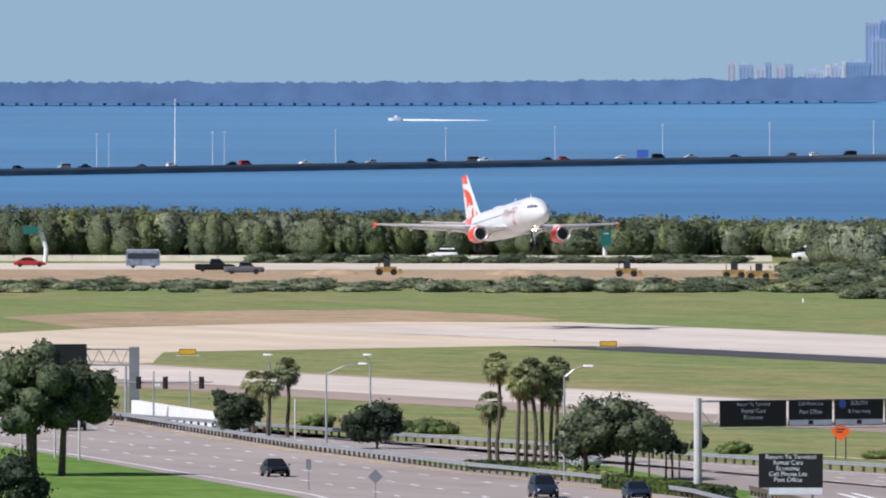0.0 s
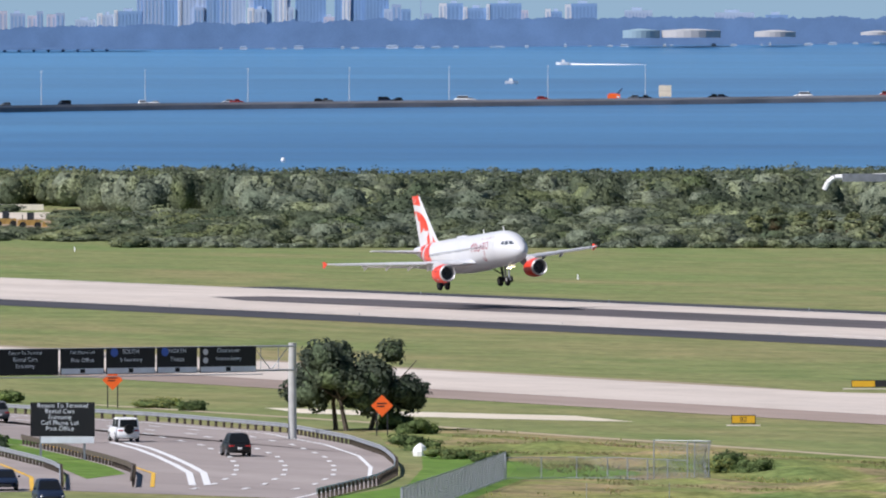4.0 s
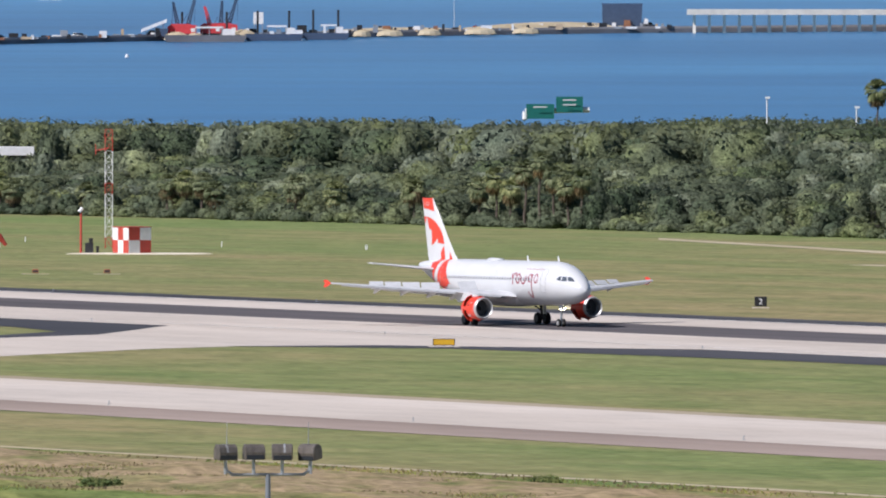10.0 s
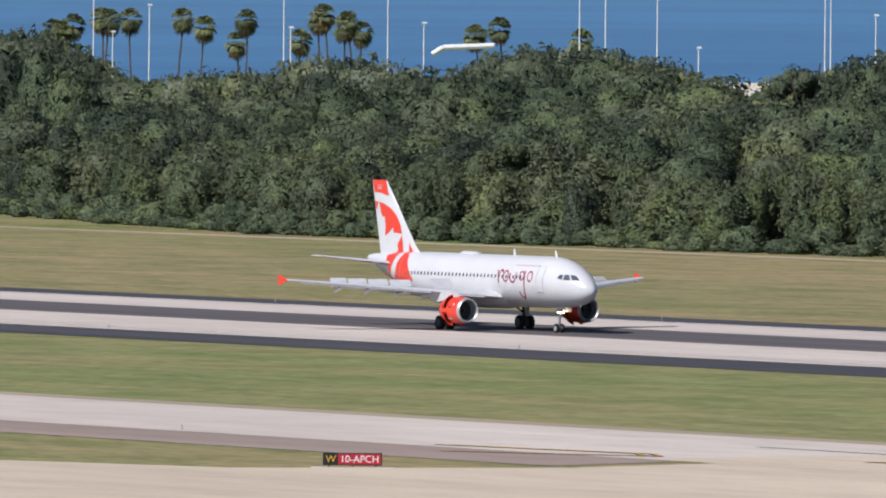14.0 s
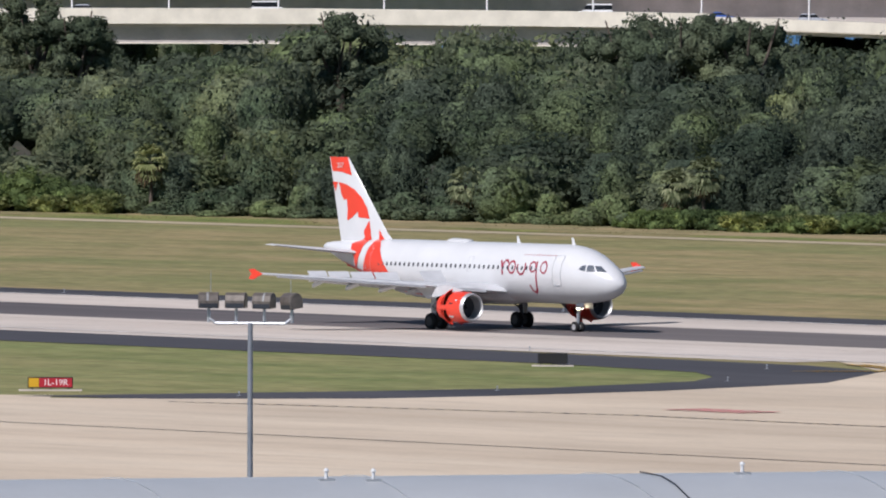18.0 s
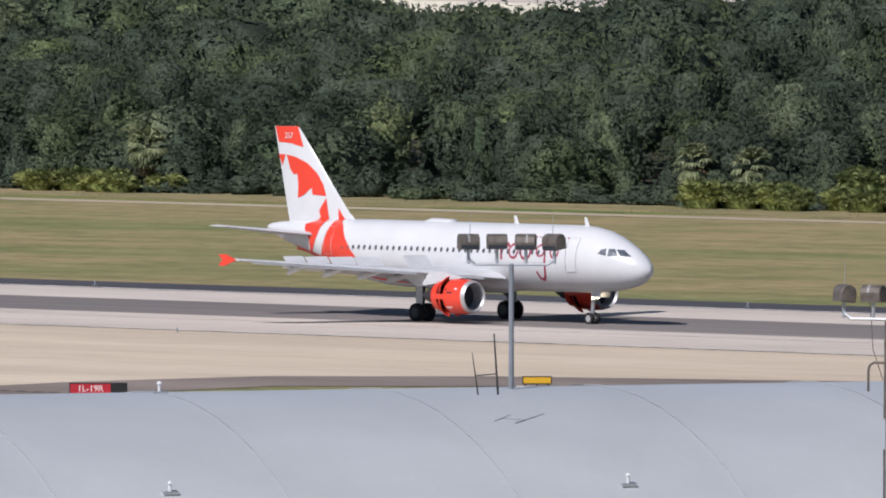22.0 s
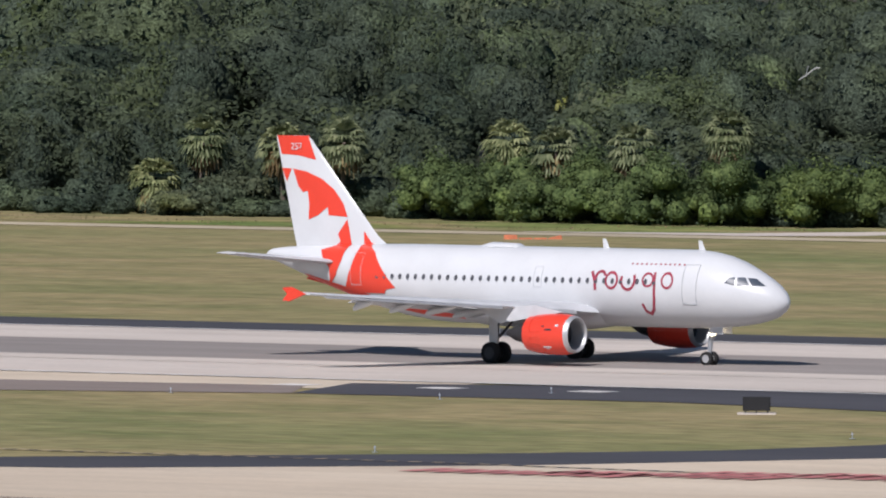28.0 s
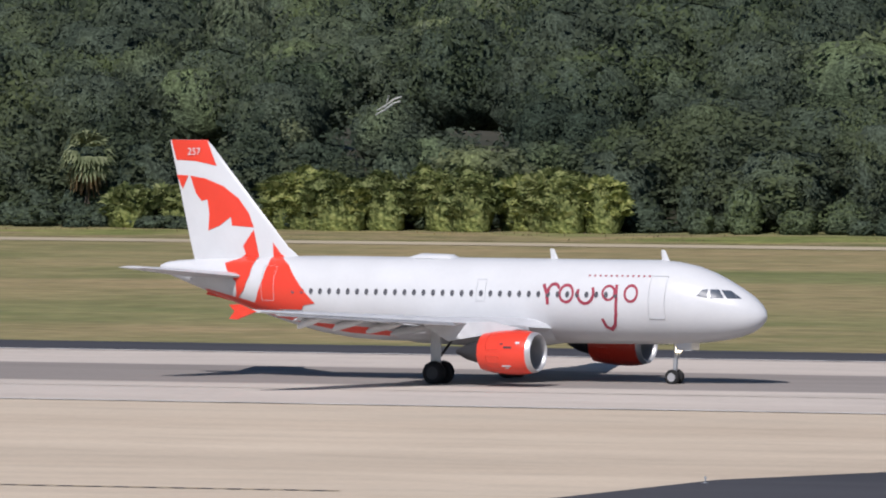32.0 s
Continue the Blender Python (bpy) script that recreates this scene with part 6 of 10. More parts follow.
# white marker cones in the far grass
_mk = Build().tube((0, 0, 0), (0, 0, 0.62), 0.075, 0.06, 8).mesh("marker_post", M_WHITE)
for t_, p_ in ((0, (-2085.8, 768.2)), (1, (-1805.5, 735.3)), (2, (-2078.6, 765.6)), (3, (-1802.1, 734.0)), (4, (-1823.7, 813.0)), (5, (-1621.6, 734.8)), (6, (-1777.9, 816.8)), (7, (-1777.6, 816.8)), (8, (-1622.2, 735.1)), (9, (-1689.8, 809.5)), (10, (-1645.5, 815.2)), (11, (-1617.4, 820.9)), (12, (-1619.6, 822.2))):
    ob = new("marker_post", _mk)
    ob.location = (p_[0], p_[1], 0)
    tagged(ob, "short white marker post standing in the grass", "post", "white marker posts")

# ---------------------------------------------------------------- floodlight masts


M_LAMPCASE = paint("weathered_brown_grey_lamp_case", (0.155, 0.135, 0.12), 0.5, 0.3, 0.4, 0.35, 4)
M_LENS = paint("grey_lamp_glass", (0.34, 0.34, 0.34), 0.15, 0, 0.7, 0.3, 5)


def flood_mast(az, top, turn, label, dark=False, r=430.0):
    x, y, _ = polar(az, r)
    ms = thing("floodlight_mast", label, "floodlight", facing(x, y, 0, turn), "apron floodlight masts")
    mat = M_POLE
    part("mast", Build().tube((0, 0, 0), (0, 0, top), 0.11, 0.075, 12), mat, ms, "grey-blue painted steel mast")
    part("base_plate", Build().tube((0, 0, 0), (0, 0, 0.1), 0.35, 0.35, 12), M_GALV, ms)
    part("crossbar", Build().path([(-1.25, 0, top + 0.42), (-1.23, 0, top + 0.12), (-1.05, 0, top - 0.02), (1.05, 0, top - 0.02), (1.23, 0, top + 0.12), (1.25, 0, top + 0.42)], 0.045, 8), M_GALV, ms, "galvanised cross arm")
    for k, xx in enumerate((-1.25, -0.42, 0.42, 1.25)):
        prof = [(0.20, 0.02), (0.17, 0.15), (0.07, 0.235), (-0.07, 0.24), (-0.20, 0.17), (-0.25, 0.02), (-0.25, -0.20), (0.16, -0.22)]
        hd = part("lamp_head", Build().loft([[(xx_, yy * g, zz * g) for yy, zz in prof] for xx_, g in ((-0.30, 0.86), (-0.28, 1.0), (0.28, 1.0), (0.30, 0.86))]), M_LAMPCASE, ms, "weathered brown-grey floodlight barrel",
                  at=Matrix.Translation((xx, 0, top + 0.63)) @ rot_z(radians((14, 3, -8, -46)[k])) @ Matrix.Rotation(radians((4, 2, 6, 12)[k]), 4, "X"))
        part("lens", Build().box(-0.26, -0.262, -0.185, 0.26, -0.252, -0.06), M_GLASSD, hd)
        if k in (0, 2):
            part("pale_streak", Build().loft([[(xx_, yy * 1.012, zz * 1.012) for yy, zz in prof[:6]] + [(xx_, -0.2, 0.0)] for xx_ in ((0.03, 0.09) if k else (-0.06, 0.0))]), M_LENS, hd, "pale streak over the lamp barrel")
        part("yoke", Build().tube((xx, 0, top + 0.0), (xx, 0, top + 0.42), 0.05, 0.05, 6), M_GALV, ms)
    for xx in (-1.2, 1.2):
        part("spike", Build().tube((xx, 0.05, top + 0.84), (xx, 0.05, top + 1.5), 0.012, 0.006, 5), M_GALV, ms)
    if dark:
        part("mast_sleeve", Build().tube((0, 0, top - 2.6), (0, 0, top - 0.05), 0.125, 0.10, 12), M_LAMPCASE, ms, "dark upper mast sleeve")
        part("bent_pipe", Build().path([(0, 0.0, top - 1.15), (0.42, -0.03, top - 1.15), (0.53, -0.03, top - 1.22), (0.57, -0.03, top - 1.36), (0.57, -0.03, top - 1.9)], 0.035, 6), M_LAMPCASE, ms)
        part("cable", Build().path([(0.55, -0.06, top + 0.5), (0.5, -0.08, top - 0.2), (0.45, -0.05, top - 0.8), (0.2, -0.12, top - 1.6)], 0.012, 5), M_LAMPCASE, ms)
        part("cable", Build().path([(-0.14, -0.12, top - 1.7), (-0.3, -0.12, top - 2.0), (-0.26, -0.12, top - 2.6), (-0.16, -0.12, top - 3.3), (-0.3, -0.12, top - 3.8), (-0.14, -0.12, top - 4.2)], 0.012, 5), M_LAMPCASE, ms)
        part("conduit", Build().tube((0.13, -0.05, top - 8.0), (0.13, -0.05, top - 3.4), 0.03, 0.03, 6), M_LAMPCASE, ms)
        part("aerial_bracket", Build().box(-0.3, -0.14, top - 2.82, -0.1, -0.1, top - 2.78).box(-0.33, -0.15, top - 3.0, -0.28, -0.09, top - 2.55), M_LAMPCASE, ms)
    return ms


flood_mast(67.646, 16.02, 0, "tall grey floodlight mast beside scrub")
flood_mast(63.467, 16.42, 10, "tall grey floodlight mast with four heads")
flood_mast(60.002, 17.2, 0, "tall grey floodlight mast with four heads")
flood_mast(52.768, 17.75, -15, "tall grey floodlight mast behind the hangar")
flood_mast(49.583, 17.55, 15, "tall grey floodlight mast behind the hangar")
flood_mast(48.525, 16.9, 78, "floodlight mast with its heads seen edge-on", r=395)
flood_mast(45.547, 17.6, 0, "tall grey floodlight mast behind the hangar")
flood_mast(44.092, 17.5, 158, "floodlight mast with cables, heads turned away", True, r=385)
flood_mast(42.793, 18.35, 78, "floodlight mast with its heads turned aside", r=400)

# roof fittings of the hangar
M_VENT = paint("white_vent_metal", (0.62, 0.64, 0.66), 0.5)
for k, w in ((93.3, 5.0), (93.6, 9.2), (93.7, 9.9), (80.6, 9.7), (66.5, 9.7), (38.9, 0.6), (49.3, 0.8), (15.8, 1.1), (26.5, 1.4), (27.8, 1.6), (59.5, 0.6), (70.0, 0.5), (5.5, 1.5)):
    p0 = vault(k, w)
    vt = thing("roof_vent", "small white roof fitting on a flat bracket", "roof vent", Matrix.Translation(p0) @ rot_z(math.atan2(AX.y, AX.x)), "roof fittings")
    part("bracket", Build().box(-0.22, -0.12, -0.05, 0.22, 0.12, 0.05), M_GALV, vt)
    part("stem", Build().tube((0, 0, 0.05), (0, 0, 0.28), 0.05, 0.05, 8), M_VENT, vt)
    part("cap", Build().tube((0, 0, 0.26), (0, 0, 0.34), 0.09, 0.04, 8), M_VENT, vt)
for t_, az_, r_ in ((0, 45.614, 424.0), (1, 49.620, 428.0)):
    x_, y_, _z = polar(az_, r_)
    an = thing("antenna_pair", "two thin dark whip antennas joined by a strut", "antenna", facing(x_, y_, 14.03))
    part("whip", Build().tube((0.12, 0, 0), (0.0, 0, 1.75), 0.035, 0.02, 6), M_DARKMETAL, an)
    part("whip", Build().tube((-0.45, 0, 0), (-0.62, 0, 1.2), 0.025, 0.012, 6), M_DARKMETAL, an)
    part("strut", Build().tube((-0.5, 0, 0.55), (0.1, 0, 0.6), 0.02, 0.02, 5), M_DARKMETAL, an)

# ---------------------------------------------------------------- parked airliner by the apron (its fin shows)
M_BLUE = paint("blue_fin_paint", (0.012, 0.085, 0.25), 0.3, 0, 0.5, 0.25, 0.8)
M_SILV = paint("silver_grey_paint", (0.52, 0.54, 0.57), 0.35, 0.2, 0.5, 0.08)
M_FINRED = paint("red_stripe_paint", (0.55, 0.035, 0.05), 0.35)


def make_parked():
    base = Matrix.Translation((-224.18, 342.7, 0)) @ rot_z(math.atan2(226, 341.5) + math.pi)
    pk = thing("parked_airliner", "parked airliner with a red, white and blue striped fin", "airplane", base)
    # local x points at the nose; the fin's trailing edge top lies at x = -0.95
    def fin_x(z, f):
        lead = 0.92 + (11.8 - z) * 0.80
        trail = -0.92 + (11.8 - z) * 0.20
        return lead + (trail - lead) * f
    def quad(z0, z1, f0, f1, y):
        return [(fin_x(z0, f0), y, z0), (fin_x(z0, f1), y, z0), (fin_x(z1, f1), y, z1), (fin_x(z1, f0), y, z1)]
    fin = part("fin", Build().loft([[(fin_x(z, f), y, z) for f, y in ((0, 0), (0.25, 0.11), (0.6, 0.12), (1, 0.01), (0.6, -0.12), (0.25, -0.11))] for z in (5.6, 8, 10, 11.75, 11.85)]), M_SILV, pk, smooth=True)
    for s in (-1, 1):
        k = 0
        for z1 in [11.8 - 0.66 * i for i in range(9)]:
            z0 = z1 - 0.64
            y = s * 0.128
            part("blue_stripe", Build().add(quad(z0, z1, 0.06, 0.55, y), [(0, 1, 2, 3)]), M_BLUE, fin, "shaded blue stripe")
            part("red_stripe" if k % 2 == 0 else "white_stripe", Build().add(quad(z0, z1, 0.56, 0.99, y), [(0, 1, 2, 3)]), M_FINRED if k % 2 == 0 else M_SILV, fin)
            part("white_bar", Build().add(quad(z0 - 0.05, z0 + 0.08, 0.22, 0.56, s * 0.133), [(0, 1, 2, 3)]), M_SILV, fin)
            k += 1
    rings = []
    for xx, r, zc in ((-1.0, 0.3, 5.4), (1.5, 0.95, 5.0), (4.5, 1.55, 4.5), (8.0, 1.95, 4.05), (26, 1.97, 4.0), (29, 1.8, 3.9), (31.5, 1.2, 3.7), (33.2, 0.2, 3.5)):
        rings.append([(xx, r * math.cos(2 * math.pi * k / 20), zc + r * math.sin(2 * math.pi * k / 20)) for k in range(20)])
    part("fuselage", Build().loft(rings), M_SILV, pk, smooth=True, edge=60)
    for s in (-1, 1):
        part("wing", Build().loft([[(19 - a * 6, s * 1.7, 3.0 + h_) for a, h_ in ((0, 0), (0.5, 0.35), (1, 0), (0.5, -0.3))], [(10.5 - a * 1.6, s * 17, 4.0 + h_) for a, h_ in ((0, 0), (0.5, 0.08), (1, 0), (0.5, -0.08))]]), M_SILV, pk)
        part("tailplane", Build().loft([[(4.2 - a * 3.2, s * 0.8, 5.2 + h_) for a, h_ in ((0, 0), (0.5, 0.15), (1, 0), (0.5, -0.15))], [(1.4 - a * 1.3, s * 6.2, 5.7 + h_) for a, h_ in ((0, 0), (0.5, 0.05), (1, 0), (0.5, -0.05))]]), M_SILV, pk)
        part("engine", Build().loft([[(19.5 - a, s * 5.75 + r * math.cos(2 * math.pi * k / 16), 1.75 + r * math.sin(2 * math.pi * k / 16)) for k in range(16)] for a, r in ((0, 0.95), (0.4, 1.15), (2, 1.15), (4, 0.7))]), M_SILV, pk, smooth=True, edge=60)
        part("main_gear", Build().tube((13.0, s * 3.8, 0.55), (13.0, s * 3.6, 2.9), 0.14, 0.16, 8).tube((13.0, s * 3.3, 0.55), (13.0, s * 4.3, 0.55), 0.55, 0.55, 16), M_TYRE, pk)
    part("nose_gear", Build().tube((28.0, 0, 0.4), (28.0, 0, 2.4), 0.1, 0.1, 8).tube((28.0, -0.3, 0.38), (28.0, 0.3, 0.38), 0.38, 0.38, 14), M_TYRE, pk)


make_parked()

# ---------------------------------------------------------------- roads by the terminal
RAIL_NEAR = [(-1400, 434), (-1354, 426), (-1290, 414.5), (-1217, 401.6), (-1139, 390.5), (-1123, 389.5), (-1096, 387), (-1055.6, 380), (-1004, 367.4), (-987.5, 362.7), (-950, 349)]
RAIL_FAR = [(-1400, 432), (-1330, 421), (-1257, 419.5), (-1201, 420), (-1152, 419.5), (-1121, 421), (-1086, 418), (-1053, 410.2), (-1023, 401.2), (-995, 391.2), (-975, 383.3), (-954, 373.7), (-925, 358)]
RAIL_LOW = [(-1062, 387), (-1034, 380.3), (-1005, 373), (-986, 367.7), (-955, 356)]
EDGE_NEAR = [(-1420, 408), (-1330, 393), (-1235, 380.4), (-1173.6, 370.8), (-1066.3, 352.5), (-985, 333), (-940, 318)]
structure("road_near", flat(RAIL_NEAR + EDGE_NEAR[::-1]), M_ROAD, "grey four-lane airport road with white lane dashes", "road", 0.03)
structure("road_far", flat(RAIL_FAR + [(-950, 349), (-987, 363), (-1056, 381), (-1096, 388), (-1139, 391), (-1217, 403), (-1290, 415.5)]), M_ROAD, "grey airport road bending away", "road", 0.024)
structure("verge", flat([(-1420, 408), (-1330, 393), (-1235, 380.4), (-1173.6, 370.8), (-1066.3, 352.5), (-985, 333), (-940, 318), (-940, 200), (-1420, 200)]), M_VERGE, "lush green mown verge", "grass", 0.012)
structure("verge_curve", flat([(-1046, 412), (-1020, 403), (-992, 392), (-952, 375), (-905, 345), (-880, 347), (-963, 388), (-963, 394), (-950, 396), (-1000, 408)]), M_VERGE, "lush green mown slope by the bend", "grass", 0.016)
structure("median_grass", flat([(-1062, 386.5), (-1034, 380), (-1005, 372.7), (-986, 367), (-975, 360), (-1004, 368.5), (-1056, 381.5)]), M_VERGE, "narrow green grass wedge between roads", "grass", 0.04)
structure("planting_bed", flat([(-1175, 397), (-1168, 408), (-1150, 407), (-1100, 396), (-1062, 389), (-1062, 383), (-1096, 389), (-1139, 392.5)]), M_VERGE, "planted island between the roads", "planting", 0.04)
structure("white_sand", flat([(-1165, 446), (-1150, 451), (-1130, 460), (-1110, 457), (-1125, 449), (-1146, 442)]), M_SAND, "bare white sand in the grass", "sand", 0.02)
structure("ditch_path", flat([(-1180, 437), (-1105, 437), (-1050, 436), (-991, 434), (-956, 432.5), (-860, 436), (-804, 439), (-761, 438), (-761, 436.8), (-804, 437.6), (-860, 434.6), (-956, 431), (-991, 432.6), (-1050, 434.4), (-1105, 435.4), (-1180, 435.5)]), M_TRACK, "thin pale path along the ditch", "path", 0.022)


def along(line, s):
    """Place and direction s metres along a line in plan."""
    for (xa, ya), (xb, yb) in zip(line, line[1:]):
        d = math.hypot(xb - xa, yb - ya)
        if s <= d:
            f = s / d
            return (xa + (xb - xa) * f, ya + (yb - ya) * f), ((xb - xa) / d, (yb - ya) / d)
        s -= d
    return line[-1], ((line[-1][0] - line[-2][0]) / 50, (line[-1][1] - line[-2][1]) / 50)


def length(line):
    return sum(math.hypot(b[0] - a[0], b[1] - a[1]) for a, b in zip(line, line[1:]))


def between(la, lb, f):
    """A line a share f of the way from one line to another."""
    n = 14
    out = []
    for i in range(n + 1):
        a, _ = along(la, length(la) * min(0.999, i / n))
        b, _ = along(lb, length(lb) * min(0.999, i / n))
        out.append((a[0] + (b[0] - a[0]) * f, a[1] + (b[1] - a[1]) * f))
    return out


_ln, _yl = Build(), Build()
for f in (0.25, 0.5, 0.72):
    ln = between(RAIL_NEAR, EDGE_NEAR, f)
    s = 3.0
    while s < length(ln) - 8:
        a, d = along(ln, s)
        stripe([a, (a[0] + d[0] * 3.2, a[1] + d[1] * 3.2)], 0.35, _ln)
        s += 11.5
stripe(between(RAIL_NEAR, EDGE_NEAR, 0.93), 0.3, _ln)
stripe(between(RAIL_NEAR, EDGE_NEAR, 0.08), 0.3, _yl)
for off in (4.5, 8.0, 11.5):
    s = 60.0
    while s < length(RAIL_FAR) - 20:
        a, d = along(RAIL_FAR, s)
        a = (a[0] + d[1] * off, a[1] - d[0] * off)
        stripe([a, (a[0] + d[0] * 3.2, a[1] + d[1] * 3.2)], 0.35, _ln)
        s += 11.5
stripe([(p[0] + 0.4, p[1] - 2.2) for p in RAIL_FAR[2:]], 0.3, _ln)
stripe([(-1066, 396.7), (-1047, 391.8), (-1028, 386.1), (-1005, 379), (-986, 372.9), (-958, 362.6)], 0.5, _ln)
stripe([(-1066, 395.5), (-1047, 390.6), (-1028, 385.0), (-1005, 377.9), (-986, 371.8), (-958, 361.5)], 0.5, _ln)
stripe([(p[0], p[1] + 1.4) for p in RAIL_LOW], 0.3, _yl)
structure("lane_lines", _ln, M_WHITE, "white lane dashes and edge lines", "marking", 0.05)
structure("lane_lines_yellow", _yl, M_YELLOW, "yellow road edge lines", "marking", 0.05)


def guardrail(line, label, s0=0.0, s1=None, wood=False):
    gr = thing("guardrail", label, "guardrail", Matrix.Identity(4), "road guardrails")
    total = length(line) if s1 is None else s1
    post = Build().box(-0.09, -0.09, 0, 0.09, 0.09, 0.72).mesh("post", M_BARK)
    s = s0
    while s < total:
        a, d = along(line, s)
        ob = part("post", post, M_BARK, gr)
        ob.matrix_basis = Matrix.Translation((a[0], a[1], 0)) @ rot_z(math.atan2(d[1], d[0]))
        s += 2.3
    n = max(2, int((total - s0) / 9))
    pts = [along(line, s0 + (total - s0) * i / n) for i in range(n + 1)]
    prof = ((0.02, 0.46), (0.08, 0.50), (0.08, 0.57), (0.03, 0.62), (0.08, 0.67), (0.08, 0.75), (0.02, 0.79), (-0.01, 0.62)) if not wood else ((0.0, 0.45), (0.10, 0.45), (0.10, 0.8), (0.0, 0.8))
    rings = [[(a[0] + d[1] * (0.1 + o), a[1] - d[0] * (0.1 + o), z) for o, z in prof] for a, d in pts]
    part("rail", Build().loft(rings), M_GALV if not wood else M_BARK, gr, "galvanised corrugated rail" if not wood else "dark weathered rail")
    return gr


guardrail(RAIL_NEAR, "galvanised guardrail on wooden posts along the road")
guardrail(RAIL_FAR, "galvanised guardrail round the road bend", 20)
guardrail(RAIL_LOW, "dark guardrail beside a grass wedge", wood=True)
guardrail([(-1420, 410), (-1330, 394.5), (-1262, 386)], "dark low guardrail by the verge", wood=True)

# white concrete wall by the signals
cw = thing("concrete_wall", "white concrete barrier wall with a sloping end", "wall", Matrix.Identity(4))
part("wall_body", Build().loft([[(-1350, 429.0, 0), (-1350, 429.6, 0), (-1350, 429.6, 1.5), (-1350, 429.0, 1.5)], [(-1300, 421.0, 0), (-1300, 421.6, 0), (-1300, 421.6, 1.4), (-1300, 421.0, 1.4)], [(-1284, 418.6, 0), (-1284, 419.2, 0), (-1284, 419.2, 0.5), (-1284, 418.6, 0.5)]]), M_WHITE, cw)

# ---------------------------------------------------------------- overhead sign gantries
M_SIGNBLK = paint("black_road_sign_face", (0.012, 0.013, 0.016), 0.5, 0, 0.3)
M_SIGNWHT = paint("pale_sign_strip", (0.66, 0.70, 0.76), 0.5)
M_SHIELD = paint("blue_shield_paint", (0.05, 0.12, 0.45), 0.5)
M_CONCPOST = paint("pale_concrete_post", (0.50, 0.50, 0.48), 0.8, wear=0.2)
M_ORANGE = paint("bright_orange_sign_face", (0.85, 0.13, 0.02), 0.45, wear=0.05)
M_BARS = paint("grey_lettering_bars", (0.6, 0.6, 0.62), 0.6)


def text_bars(parent, x0, z0, w, h, rows, y, mat):
    """Rows of unreadable writing as plain bars."""
    for i in range(rows):
        part("writing_bar", Build().box(x0, y - 0.01, z0 - i * h - h * 0.55, x0 + w * (0.95 - 0.22 * (i % 2)), y, z0 - i * h - h * 0.12), mat, parent)


def make_gantry():
    pa, pb = Vector((-1063, 383, 0)), Vector((-1070, 412, 0))
    ang = math.atan2(pb.y - pa.y, pb.x - pa.x)
    L = (pb - pa).length
    g = thing("sign_gantry", "overhead sign gantry with black road signs across the road", "sign gantry", Matrix.Translation(pa) @ rot_z(ang))
    for x in (0, L):
        part("post", Build().tube((x, 0, 0), (x, 0, 7.45), 0.33, 0.30, 14), M_CONCPOST, g, "thick pale post")
    for z in (5.35, 7.2):
        for y in (-0.5, 0.5):
            part("chord", Build().tube((0, y, z), (L, y, z), 0.07, 0.07, 6), M_GALV, g)
    n = 18
    for i in range(n):
        xa, xb = L * i / n, L * (i + 1) / n
        part("brace", Build().tube((xa, 0.5, 5.35 if i % 2 else 7.2), (xb, 0.5, 7.2 if i % 2 else 5.35), 0.035, 0.035, 5).tube((xa, -0.5, 5.35), (xa, -0.5, 7.2), 0.03, 0.03, 5), M_GALV, g)
    panels = ((0.052, 0.255, ("Return To Terminal", "Rental Cars", "Economy"), False), (0.263, 0.396, ("Cell Phone Lot", "Post Office"), True), (0.404, 0.554, ("SOUTH", "St Petersburg"), True), (0.561, 0.685, ("NORTH", "Tampa"), True), (0.694, 0.869, ("Clearwater", "Veterans Expwy"), True))
    for f0, f1, words, strip in panels:
        x0, x1 = L * f0, L * f1
        sg = part("sign_panel", Build().box(x0, -0.74, 5.25, x1, -0.66, 7.25), M_SIGNBLK, g, "black sign panel with pale lettering")
        hgt = 0.52
        for i, wd in enumerate(words):
            k = 0.62 if strip else 0.5
            letters(wd, hgt * (0.9 if len(wd) < 12 else 0.72), M_SIGNWHT, sg, Matrix.Translation(((x0 + x1) / 2, -0.75, 6.95 - i * k)) @ UPRIGHT)
        if strip:
            part("white_strip", Build().box(x0 + 0.05, -0.758, 5.3, x1 - 0.05, -0.745, 5.72), M_SIGNWHT, sg, "pale strip with an arrow")
            part("arrow", Build().box((x0 + x1) / 2 - 0.22, -0.772, 5.36, (x0 + x1) / 2 + 0.22, -0.762, 5.68), M_SIGNBLK, sg)
        if words[0] in ("SOUTH", "NORTH"):
            part("shield", Build().tube((x0 + 0.7, -0.75, 6.9), (x0 + 0.7, -0.77, 6.9), 0.34, 0.34, 10), M_SHIELD, sg, "blue route shield")
        if words[0] == "Clearwater":
            for z in (6.85, 6.2):
                part("shield", Build().tube((x0 + 0.5, -0.75, z), (x0 + 0.5, -0.77, z), 0.24, 0.24, 8), M_BARS, sg, "pale route shield")
    part("lamp_rail", Build().tube((L * 0.05, -1.2, 5.1), (L * 0.88, -1.2, 5.1), 0.04, 0.04, 5), M_GALV, g)
    return g


make_gantry()

